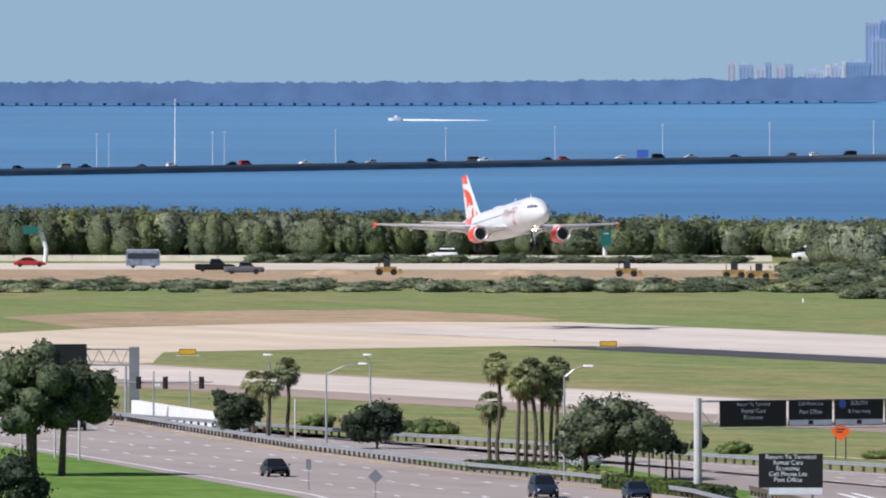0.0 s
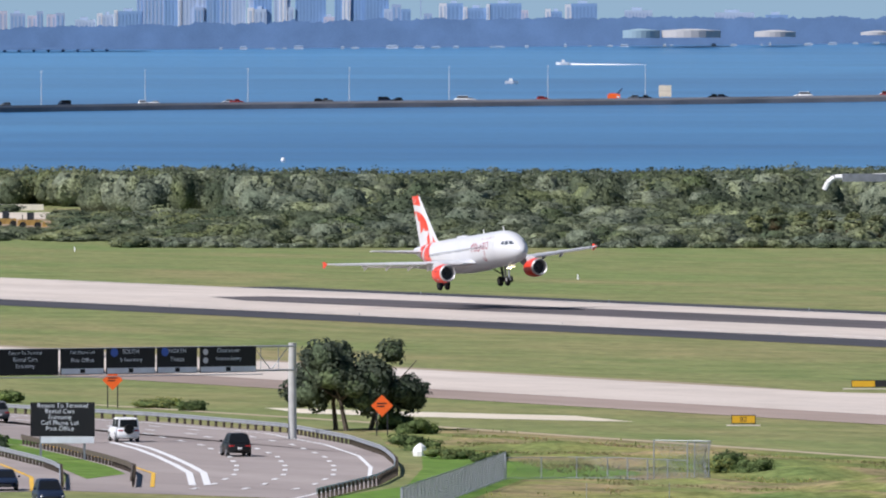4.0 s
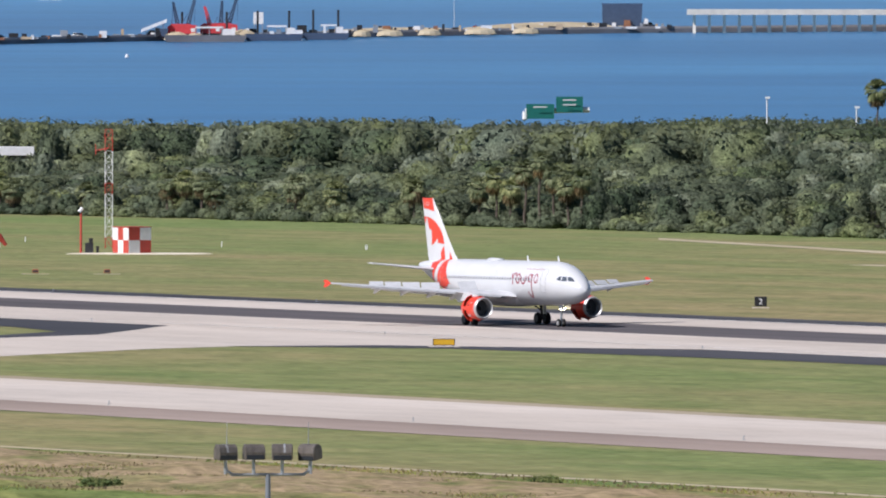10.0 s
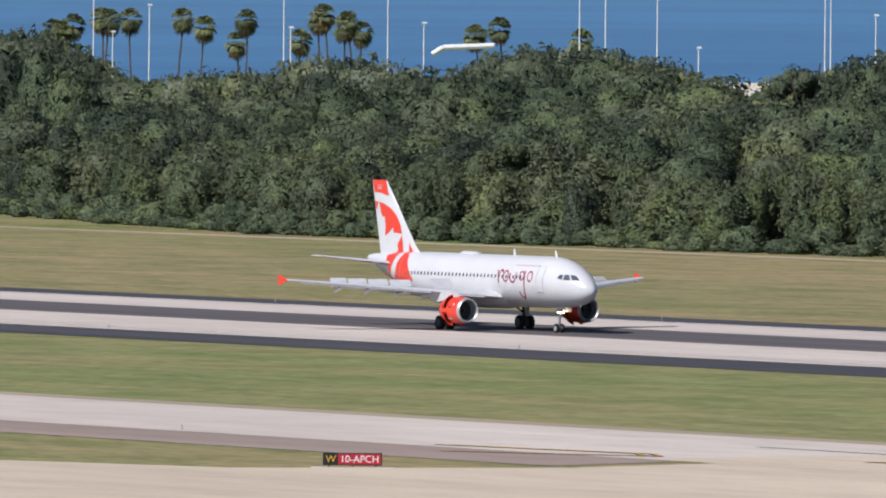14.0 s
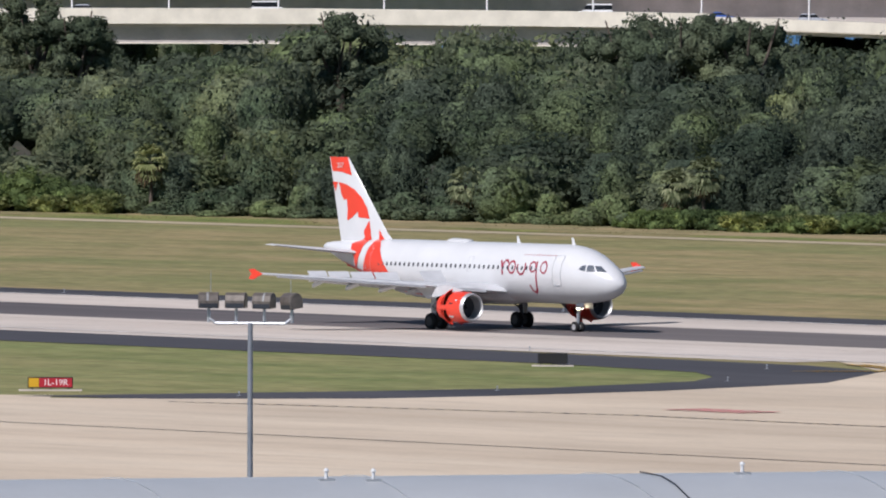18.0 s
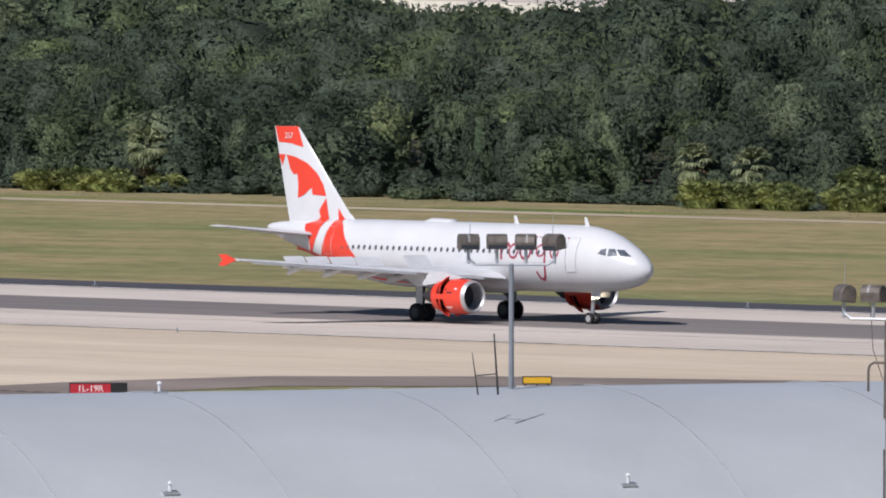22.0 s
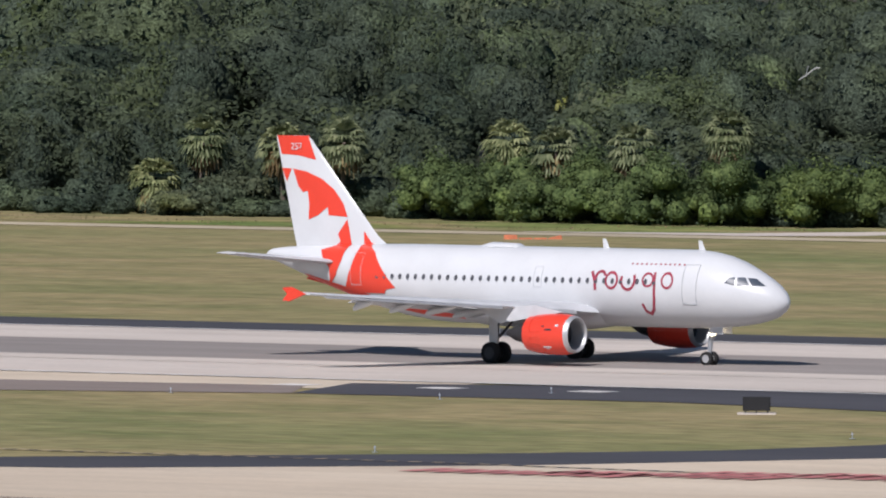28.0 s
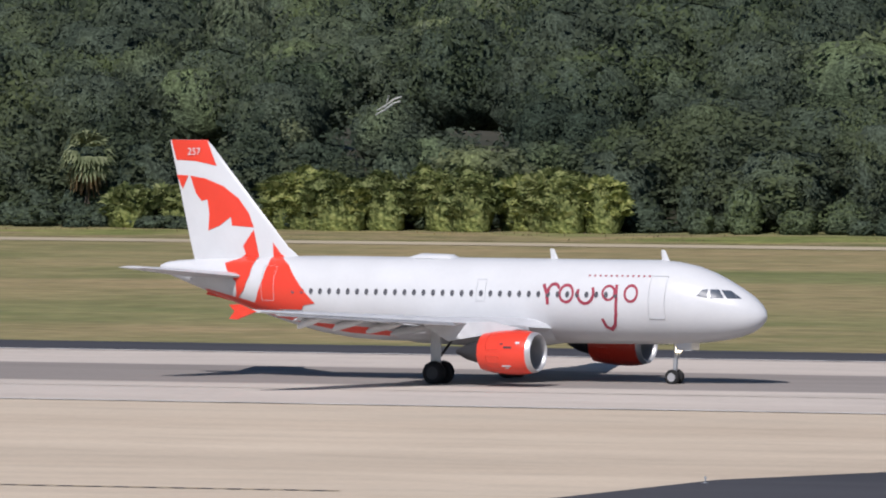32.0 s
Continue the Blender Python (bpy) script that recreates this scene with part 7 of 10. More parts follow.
ds = thing("road_sign", "black roadside sign with pale lettering on two posts", "road sign", facing(-1021, 375.1, 0, 0))
for x in (-1.6, 1.6):
    part("post", Build().box(x - 0.08, 0.05, 0, x + 0.08, 0.2, 2.3), M_POLE, ds)
pn = part("panel", Build().box(-2.35, -0.05, 1.75, 2.35, 0.05, 4.25), M_SIGNBLK, ds)
part("white_strip", Build().box(-1.6, -0.06, 1.25, 2.3, 0.04, 1.75), M_SIGNWHT, ds, "pale strip under the panel")
for i, wd in enumerate(("Return To Terminal", "Rental Cars", "Economy", "Cell Phone Lot", "Post Office")):
    letters(wd, 0.46, M_SIGNWHT, pn, Matrix.Translation((-0.2 if i else 0, -0.06, 4.0 - i * 0.42)) @ UPRIGHT)

for x, y in ((-1168.6, 433.8), (-1076.8, 422.1)):
    dm = thing("diamond_sign", "orange diamond warning sign on two dark posts", "road sign", facing(x, y), "orange warning signs")
    for px in (-0.42, 0.42):
        part("post", Build().box(px - 0.05, 0.02, 0, px + 0.05, 0.1, 2.1), M_DARKMETAL, dm)
    b = Build().loft([[(0.86 * math.cos(a), yy, 2.35 + 0.86 * math.sin(a)) for a in (0, math.pi / 2, math.pi, 1.5 * math.pi)] for yy in (-0.03, 0.01)])
    fc = part("face", b, M_ORANGE, dm)
    text_bars(fc, -0.4, 2.6, 0.8, 0.22, 2, -0.035, M_BLACK)

# grey backs of small road signs
for x, y, k in ((*(-1088.0, 360.1), 0), (*(-1052.8, 353.7), 1)):
    sg = thing("road_sign", "small grey back of a road sign on a pole", "road sign", facing(x, y))
    part("post", Build().tube((0, 0, 0), (0, 0, 2.4), 0.035, 0.035, 6), M_POLE, sg)
    if k:
        part("plate", Build().loft([[(0.55 * math.cos(a), yy, 1.95 + 0.55 * math.sin(a)) for a in (0, math.pi / 2, math.pi, 1.5 * math.pi)] for yy in (-0.03, 0.0)]), M_POLE, sg)
    else:
        part("plate", Build().box(-0.2, -0.03, 1.6, 0.2, 0, 2.4), M_POLE, sg)


def street_lamp(x, y, h, arm, label, turn=0.0, mat=None):
    mat = mat or M_GALV
    sl = thing("street_lamp", label, "street lamp", facing(x, y, 0, turn), "street lamps")
    part("pole", Build().tube((0, 0, 0), (0, 0, h), 0.12, 0.07, 8), mat, sl)
    part("arm", Build().path([(0, 0, h - 0.1), (arm * 0.5, 0, h + 0.55), (arm, 0, h + 0.75)], 0.05, 6), mat, sl)
    part("lamp_head", Build().loft([[(arm + a, w * s, h + 0.75 + zz) for s, zz in ((-1, 0), (1, 0), (0.6, 0.14), (-0.6, 0.14))] for a, w in ((-0.1, 0.06), (0.1, 0.16), (0.6, 0.14), (0.75, 0.05))]), M_WHITE, sl)
    return sl


street_lamp(*(-1236.6, 410.9), 6.2, 2.9, "tall grey street lamp with a long arm")
street_lamp(*(-1322.8, 443.9), 5.4, -0.6, "pale slim street lamp")
street_lamp(*(-1114.0, 390.1), 8.2, 1.6, "street lamp partly behind palms")
street_lamp(*(-1258.9, 413.0), 6.6, -0.5, "pale slim street lamp")
for x, y, h in ((*(-1237.4, 408.3), 3.9), (*(-1190.6, 371.6), 3.0), (*(-1184.4, 371.8), 7.6), (*(-1191.4, 368.9), 6.5)):
    bl = thing("bollard_post", "plain pale slim post beside the road", "post", facing(x, y))
    part("pole", Build().tube((0, 0, 0), (0, 0, h), 0.1, 0.09, 8), M_CONCPOST, bl)

# traffic signals on a mast arm
tx, ty = (-1327.2, 421.2)
ts = thing("traffic_signal", "traffic signal mast with three black signal heads", "traffic signal", facing(tx, ty))
part("mast", Build().tube((0, 0, 0), (0, 0, 5.2), 0.16, 0.12, 10), M_GALV, ts)
part("mast_arm", Build().tube((-4.5, 0, 3.6), (8.2, 0, 3.7), 0.09, 0.06, 8), M_GALV, ts)
for x in (1.2, 3.7, 7.1):
    hd = part("signal_head", Build().box(x - 0.24, -0.15, 3.05, x + 0.24, 0.15, 4.2), M_BLACK, ts)
    for i in range(3):
        part("lens", Build().tube((x, -0.15, 3.3 + i * 0.34), (x, -0.24, 3.3 + i * 0.34), 0.11, 0.11, 10), M_DARKMETAL, hd)
for x in (2.6, 6.0):
    part("mast", Build().tube((x, 0.4, 0), (x, 0.4, 4.7), 0.1, 0.08, 8), M_GALV, ts)
part("name_board", Build().box(2.7, -0.03, 3.3, 3.2, 0.0, 3.8), M_WHITE, ts)

# second gantry, seen from behind
gx, gy = (-1370.5, 435.8)
g2 = thing("sign_gantry", "steel sign gantry with a dark board seen from behind", "sign gantry", facing(gx, gy))
part("post", Build().box(-0.5, -0.4, 0, 0.5, 0.4, 6.2), M_POLE, g2, "broad grey-blue column")
for z in (4.5, 6.0):
    part("chord", Build().tube((-9.5, 0, z), (0, 0, z), 0.09, 0.09, 6), M_GALV, g2)
for i in range(6):
    part("brace", Build().tube((-0.6 - i * 0.7, 0, 4.5 if i % 2 else 6.0), (-1.3 - i * 0.7, 0, 6.0 if i % 2 else 4.5), 0.05, 0.05, 5), M_GALV, g2)
part("sign_board", Build().box(-9.3, -0.3, 4.3, -4.6, -0.15, 6.5), M_SIGNBLK, g2)

# ---------------------------------------------------------------- chain-link fence by the bend
M_FENCE = paint("galvanised_wire", (0.36, 0.38, 0.41), 0.5, 0.6)


def chain_fence(line, label, h=2.0):
    fe = thing("chain_link_fence", label, "fence", Matrix.Identity(4))
    total, s = length(line), 0.0
    pm = Build().tube((0, 0, 0), (0, 0, h), 0.045, 0.045, 6).mesh("post", M_FENCE)
    while s <= total:
        a, _ = along(line, s)
        part("post", pm, M_FENCE, fe, at=Matrix.Translation((a[0], a[1], 0)))
        s += 2.6
    n = max(1, int(total / 4))
    pts = [along(line, total * i / n)[0] for i in range(n + 1)]
    for z, nm in ((h - 0.05, "top_rail"), (0.12, "bottom_wire")):
        part(nm, Build().path([(x, y, z) for x, y in pts], 0.03, 5), M_FENCE, fe)
    wires = Build()
    s = 0.0
    while s < total - 1.9:
        for s_a, s_b in ((s, s + 1.85), (s + 1.85, s)):
            a, b = along(line, s_a)[0], along(line, min(total, s_b))[0]
            wires.tube((a[0], a[1], 0.1), (b[0], b[1], h - 0.1), 0.009, 0.009, 3, caps=False)
        s += 0.26
    tagged(part("wire_mesh", wires, M_FENCE, fe, "thin diamond wire mesh"), kind="stuff")
    return fe


chain_fence([(-874, 344), (-887, 349), (-925, 368), (-963.5, 387)], "grey chain-link fence along the mown slope")
chain_fence([(-963.5, 387), (-963, 394), (-952, 396)], "thin chain-link fence across the slope", 1.6)
chain_fence([(-957, 395.5), (-953.6, 398.5), (-950.4, 395.3)], "chain-link gate bay with tall posts", 2.9)

# ---------------------------------------------------------------- airfield mast and checkered hut
M_RW_RED = paint("red_mast_paint", (0.5, 0.07, 0.05), 0.5)
mx, my = -1640.0, 797.0
tw = thing("lattice_mast", "red and white lattice mast on the grass", "mast", facing(mx, my))
H_T = 14.6
for i in range(11):
    z0, z1 = H_T * i / 11, H_T * (i + 1) / 11
    b = Build()
    for sx, sy in ((-0.45, -0.45), (0.45, -0.45), (0.45, 0.45), (-0.45, 0.45)):
        b.tube((sx, sy, z0), (sx, sy, z1), 0.06, 0.06, 5)
    for a, c in (((-0.45, -0.45), (0.45, -0.45)), ((0.45, 0.45), (-0.45, 0.45)), ((-0.45, 0.45), (-0.45, -0.45)), ((0.45, -0.45), (0.45, 0.45))):
        b.tube((*a, z0), (*c, z1), 0.035, 0.035, 4)
        b.tube((*a, z1), (*c, z1), 0.035, 0.035, 4)
    part("lattice_section", b, M_RW_RED if i in (0, 5, 9, 10) else M_WHITE, tw)
part("aerial", Build().tube((-1.6, 0, 12.0), (0, 0, 12.3), 0.09, 0.09, 5).tube((-1.6, 0, 11.5), (-1.6, 0, 12.8), 0.05, 0.05, 5), M_RW_RED, tw)
hx, hy = (-1601.0, 780.7)
hut = thing("equipment_hut", "red and white checkered equipment hut on a sandy mound", "hut", facing(hx, hy, 0.12) @ rot_z(radians(33)))
core = part("hut_body", Build().box(0, 0, 0, 3.2, 3.5, 3.05), M_WHITE, hut)
part("roof_slab", Build().box(-0.06, -0.06, 3.05, 3.26, 3.56, 3.15), M_RW_RED, hut)
for j in range(2):
    za, zb = 1.52 * j + 0.01, 1.52 * (j + 1)
    for i in range(2):
        part("check_panel", Build().box(1.6 * i + 0.01, -0.03, za, 1.6 * (i + 1) - 0.01, -0.002, zb), M_RW_RED if (i + j) % 2 else M_WHITE, core)
    for i in range(3):
        part("check_panel", Build().box(-0.03, 1.165 * i + 0.01, za, -0.002, 1.165 * (i + 1) - 0.01, zb), M_RW_RED if (i + j) % 2 == 0 else M_WHITE, core)
rings = []
for rad, zz in ((1.0, 0.0), (0.93, 0.09), (0.8, 0.12)):
    rings.append([(1.2 + 9.0 * rad * math.cos(0.3927 * k) * (1 + 0.06 * math.sin(2.3 * k)), 1.5 + 4.2 * rad * math.sin(0.3927 * k), zz) for k in range(16)])
mnd = thing("gravel_pad", "low pale gravel pad under the hut and the mast", "gravel", facing(hx, hy))
part("mound", Build().loft(rings), M_SAND, mnd)
ws = thing("beacon_pole", "red pole with a small white beacon", "mast", facing(*(-1606.1, 776.8)))
part("pole", Build().tube((0, 0, 0), (0, 0, 5.0), 0.16, 0.12, 8), M_RW_RED, ws)
part("beacon", Build().tube((-0.2, 0, 5.0), (0.2, 0, 5.5), 0.22, 0.18, 8), M_WHITE, ws)
part("cabinet", Build().box(0.5, -0.3, 0, 1.5, 0.4, 1.3), M_DARKMETAL, ws, "dark weathered equipment cabinet")
part("lamp", Build().tube((1.2, 0, 1.3), (1.2, 0, 1.85), 0.22, 0.28, 8), M_DARKMETAL, ws)
part("lamp", Build().tube((2.0, 0, 0), (2.0, 0, 0.9), 0.12, 0.2, 8), M_DARKMETAL, ws)
M_PAPI = paint("weathered_rust_red_paint", (0.42, 0.16, 0.09), 0.7, wear=0.3, scale=3)
LIGHT_UNITS = ((-1493.2, 698.5), (-1489.7, 705.8), (-1486.2, 713.2), (-1482.8, 720.4))
ws2 = thing("wind_cone", "short red wind cone in the grass", "windsock", facing(*(-1648.5, 786.2)))
part("pole", Build().tube((0, 0, 0), (0, 0, 1.2), 0.06, 0.06, 6), M_WHITE, ws2)
part("cone", Build().tube((-0.2, 0, 1.6), (0.8, 0, 0.3), 0.42, 0.2, 8), M_RW_RED, ws2)
for px_ in LIGHT_UNITS:
    lb = thing("light_bar", "small rust-red glide path light box on a pale pad", "airfield light", facing(*px_), "glide path light boxes")
    part("box", Build().loft([[(-0.36, yy, 0.16), (0.36, yy, 0.16), (0.36, yy, 0.46), (0.26, yy, 0.56), (-0.26, yy, 0.56), (-0.36, yy, 0.46)] for yy in (-0.3, 0.3)]), M_PAPI, lb)
    part("lens", Build().box(-0.28, -0.33, 0.24, 0.28, -0.305, 0.44), M_GLASSD, lb)
    for k in (-0.28, 0.28):
        part("leg", Build().box(k - 0.03, -0.05, 0.0, k + 0.03, 0.05, 0.18), M_DARKMETAL, lb)
    part("pad", Build().slab([(-1.5, -1.0), (1.5, -1.0), (1.5, 1.0), (-1.5, 1.0)], 0.0, 0.05), M_TRACK, lb)
M_NETTING = paint("faded_orange_netting", (0.62, 0.2, 0.1), 0.8, wear=0.3, scale=2)
ob = thing("orange_netting", "low faded orange plastic barrier by the track", "barrier", facing(*(-580.6, 815.3)))
for k in range(4):
    part("net_panel", Build().loft([[(-1.5 + k, 0, 0), (-0.55 + k, 0, 0.0), (-0.6 + k, 0, 0.3 if k % 3 == 0 else 0.12), (-1.45 + k, 0, 0.1 if k else 0.32)], [(-1.5 + k, 0.06, 0), (-0.55 + k, 0.06, 0.0), (-0.6 + k, 0.06, 0.3 if k % 3 == 0 else 0.12), (-1.45 + k, 0.06, 0.1 if k else 0.32)]]), M_NETTING, ob)

# ---------------------------------------------------------------- vehicles
M_CARGLASS = paint("tinted_car_glass", (0.010, 0.012, 0.015), 0.35, 0, 0.15, 0.1)
M_CARS = {k: paint(k + "_car_paint", c, 0.36, 0.0, 0.3, 0.05) for k, c in {"black": (0.008, 0.009, 0.011), "navy": (0.012, 0.02, 0.042), "silver": (0.36, 0.38, 0.42), "white": (0.75, 0.76, 0.77), "red": (0.35, 0.03, 0.03), "blue": (0.05, 0.12, 0.4), "yellow": (0.6, 0.38, 0.03), "grey": (0.12, 0.125, 0.135)}.items()}
M_TAIL = paint("red_tail_lens", (0.4, 0.02, 0.02), 0.3)
_protos = {}


def pane_on(corners, f=0.09, lift=0.012):
    """A thin pane set just proud of a four-cornered face."""
    c = [Vector(p) for p in corners]
    mid = sum(c, Vector()) / 4
    nrm = (c[1] - c[0]).cross(c[3] - c[0]).normalized()
    if nrm.dot(mid - Vector((mid.x * 0.6, 0, 0.6))) < 0:
        nrm = -nrm
    q = [p + (mid - p) * f for p in c]
    return Build().loft([[p - nrm * 0.01 for p in q], [p + nrm * lift for p in q]])


def car_proto(kind, colour):
    """Meshes of one kind of car, x ahead."""
    key = (kind, colour)
    if key in _protos:
        return _protos[key]
    tall = {"sedan": 1.43, "suv": 1.72, "pickup": 1.8, "van": 2.2, "jeep": 1.85}[kind]
    belt = {"sedan": 0.9, "suv": 1.04, "pickup": 1.08, "van": 1.15, "jeep": 1.12}[kind]
    L = {"sedan": 4.7, "suv": 4.7, "pickup": 5.6, "van": 5.6, "jeep": 4.3}[kind] / 2
    sq = 0.5 if kind in ("jeep", "van", "pickup") else 1.0

    def ring(x, w, z0, top, tuck):
        return [(x, s * ww, z) for s, ww, z in ((-1, w * 0.88, z0), (1, w * 0.88, z0), (1, w, z0 + 0.2), (1, w, top - 0.22), (1, w * tuck, top - 0.03), (1, w * tuck * 0.9, top), (-1, w * tuck * 0.9, top), (-1, w * tuck, top - 0.03), (-1, w, top - 0.22), (-1, w, z0 + 0.2))]

    body = Build().loft([ring(x, w, z0, top, tk) for x, w, z0, top, tk in (
        (-L, 0.76, 0.42, belt - 0.16, 0.86), (-L + 0.1, 0.86, 0.32, belt - 0.05, 0.9), (-L + 0.45, 0.91, 0.26, belt, 0.93), (-L * 0.35, 0.92, 0.22, belt, 0.93), (L * 0.3, 0.92, 0.22, belt, 0.93), (L * 0.5, 0.91, 0.24, belt - 0.03 * sq, 0.92),
        (L - 0.5, 0.89, 0.26, belt - 0.13 * sq, 0.9), (L - 0.12, 0.83, 0.3, belt - 0.25 * sq, 0.86), (L, 0.7, 0.38, belt - 0.36 * sq, 0.82))]).mesh("car_body", M_CARS[colour], True, 42)
    if kind == "pickup":
        c0, c1, c2, c3 = -0.75, -0.55, 0.8, 1.45
    elif kind == "sedan":
        c0, c1, c2, c3 = -1.85, -0.95, 0.25, 1.15
    elif kind == "van":
        c0, c1, c2, c3 = -2.75, -2.62, 1.3, 2.1
    elif kind == "jeep":
        c0, c1, c2, c3 = -2.05, -1.98, 0.35, 0.62
    else:
        c0, c1, c2, c3 = -2.25, -1.85, 0.35, 1.1
    tw = 0.74 if kind in ("jeep", "van") else 0.64
    lo, hi = [(c0, -0.81, belt - 0.02), (c0, 0.81, belt - 0.02), (c3, 0.81, belt - 0.02), (c3, -0.81, belt - 0.02)], [(c1, -tw, tall - 0.09), (c1, tw, tall - 0.09), (c2, tw, tall - 0.09), (c2, -tw, tall - 0.09)]
    crown = [(c1 + 0.14, -tw + 0.12, tall), (c1 + 0.14, tw - 0.12, tall), (c2 - 0.14, tw - 0.12, tall), (c2 - 0.14, -tw + 0.12, tall)]
    cabin = Build().loft([lo, hi, crown]).mesh("cabin", M_CARS[colour], True, 30)
    panes = [("windscreen", pane_on([lo[2], lo[3], hi[3], hi[2]], 0.1)), ("rear_window", pane_on([lo[0], lo[1], hi[1], hi[0]], 0.14))]
    for i, j in ((0, 3), (1, 2)):
        A, B, C, D = (Vector(p) for p in (lo[i], lo[j], hi[j], hi[i]))
        for f0, f1 in ((0.0, 0.5), (0.5, 1.0)):
            panes.append(("side_window", pane_on([A.lerp(B, f0), A.lerp(B, f1), D.lerp(C, f1), D.lerp(C, f0)], 0.13)))
    panes = [(nm, pb.mesh(nm, M_CARGLASS)) for nm, pb in panes]
    band = Build().loft([[(x * 1.0, y * 1.012, z) for x, y, z in (Vector(p).lerp(Vector(q), f) for p, q in zip(lo, hi))] for f in (0.15, 0.9)], caps=False).mesh("window_band", M_CARGLASS)
    r_ = 0.39 if kind in ("jeep", "pickup", "suv") else 0.33
    tyre = Build().loft([[(r * math.cos(2 * math.pi * k / 16), y, r * math.sin(2 * math.pi * k / 16)) for k in range(16)] for r, y in ((r_ * 0.6, -0.11), (r_ * 0.94, -0.12), (r_, -0.08), (r_, 0.08), (r_ * 0.94, 0.12), (r_ * 0.6, 0.11))]).mesh("tyre", M_TYRE)
    rim = Build().tube((0, -0.115, 0), (0, 0.115, 0), r_ * 0.62, r_ * 0.62, 12).mesh("rim", M_GALV)
    lamp = Build().loft([[(-0.05, s * 0.22, z) for s, z in ((-1, -0.06), (1, -0.06), (1, 0.07), (-1, 0.07))], [(0.07, s * 0.17, z) for s, z in ((-1, -0.05), (1, -0.05), (1, 0.05), (-1, 0.05))]])
    head, tail = lamp.mesh("headlight", M_WHITE), lamp.mesh("tail_light", M_TAIL)
    grille = Build().box(-0.02, -0.42, -0.12, 0.03, 0.42, 0.1).mesh("grille", M_BLACK)
    mirror = Build().box(-0.07, -0.09, -0.06, 0.07, 0.09, 0.07).mesh("wing_mirror", M_CARS[colour])
    plate = Build().box(-0.03, -0.16, -0.07, 0.02, 0.16, 0.07).mesh("plate", M_WHITE)
    _protos[key] = (body, cabin, panes, band, tyre, rim, head, tail, grille, mirror, plate, L, belt, r_, c3, sq)
    return _protos[key]


def car(kind, colour, label, at, group="cars on the airport road", scale=1.0, far=False):
    body, cabin, panes, band, tyre, rim, head, tail, grille, mirror, plate, L, belt, r_, c3, sq = car_proto(kind, colour)
    c = thing("pickup_truck" if kind == "pickup" else "car", label, "truck" if kind == "pickup" else "car", at, group)
    if scale != 1.0:
        c.scale = (scale,) * 3
    bd = part("body", body, None, c)
    part("cabin", cabin, None, c)
    if far:
        part("window_band", band, None, c)
    else:
        for nm, me in panes:
            part(nm, me, None, c)
    for sx in (-1, 1):
        for sy in (-1, 1):
            w = part("wheel", tyre, None, c, at=Matrix.Translation((sx * L * 0.6, sy * 0.80, r_)))
            if not far:
                part("rim", rim, None, w)
    if not far:
        for sy in (-1, 1):
            part("headlight", head, None, bd, at=Matrix.Translation((L - 0.10, sy * 0.56, belt - 0.22 - 0.2 * sq)))
            part("tail_light", tail, None, bd, at=Matrix.Translation((-L + 0.06, sy * 0.6, belt - 0.24)) @ rot_z(math.pi))
            part("wing_mirror", mirror, None, bd, at=Matrix.Translation((c3 - 0.25, sy * 0.98, belt + 0.06)))
        part("grille", grille, None, bd, at=Matrix.Translation((L - 0.02, 0, belt - 0.32 - 0.2 * sq)))
        part("plate", plate, None, bd, at=Matrix.Translation((-L - 0.0, 0, belt - 0.42)))
        if kind == "jeep":
            part("spare_wheel", tyre, None, c, at=Matrix.Translation((-L - 0.12, 0, 1.0)) @ rot_z(math.pi / 2))
    return c


DRIVES = []


def drive(ob, rows):
    """Rows of seconds, x, y: held along the way before and after, turned to the way it goes."""
    out = []
    for i, (t, x, y) in enumerate(rows):
        a = rows[min(i + 1, len(rows) - 1)]
        b = rows[max(i - 1, 0)]
        out.append((t, pose(x, y, ob.get("deck", 0.03), 0, 0, math.degrees(math.atan2(a[2] - b[2], a[1] - b[1])))))
    if out[0][0] > 0:
        out.insert(0, (0, out[0][1]))
    if out[-1][0] < 32:
        out.append((32, out[-1][1]))
    DRIVES.append((ob, out))


drive(car("sedan", "black", "black sedan driving on the airport road", None), [(0, -1128, 370.5), (1, -1087, 364.3), (2, -1048, 358.3), (3, -1013, 352.8), (5, -945, 338), (6, -912, 330)])
drive(car("suv", "navy", "dark blue sport utility car on the road", None), [(0, -1062, 370.2), (1, -1026, 363.5), (2, -990, 355), (4, -920, 337)])
drive(car("sedan", "navy", "dark blue car on the road beside the guardrail", None), [(0, -1053, 374.5), (1, -1030, 369.5), (2, -1006, 363), (3, -981, 355.5), (3.5, -968, 351), (6, -905, 330)])
drive(car("suv", "silver", "silver sport utility car on the far road", None), [(0, -1147, 403.3), (1, -1166, 404.2), (2, -1187, 405.2), (3, -1210, 407), (6, -1280, 413)])
drive(car("jeep", "white", "white boxy off-road car with a spare wheel", None), [(0, -1004, 383), (1, -1013, 385.4), (2, -1023.5, 387.7), (3, -1038.9, 391.1), (3.5, -1051.8, 394.1), (6, -1115, 405)])
drive(car("suv", "grey", "dark grey sport utility car on the bend", None), [(0, -1038, 394.5), (1, -1054, 398.5), (2, -1073, 401.8), (3, -1096.2, 406.1), (6, -1170, 409)])
drive(car("suv", "black", "black sport utility car on the bend", None), [(0, -940, 358), (2, -970, 370), (3, -994.9, 381.2), (3.5, -1009.1, 386.1), (6, -1080, 402)])
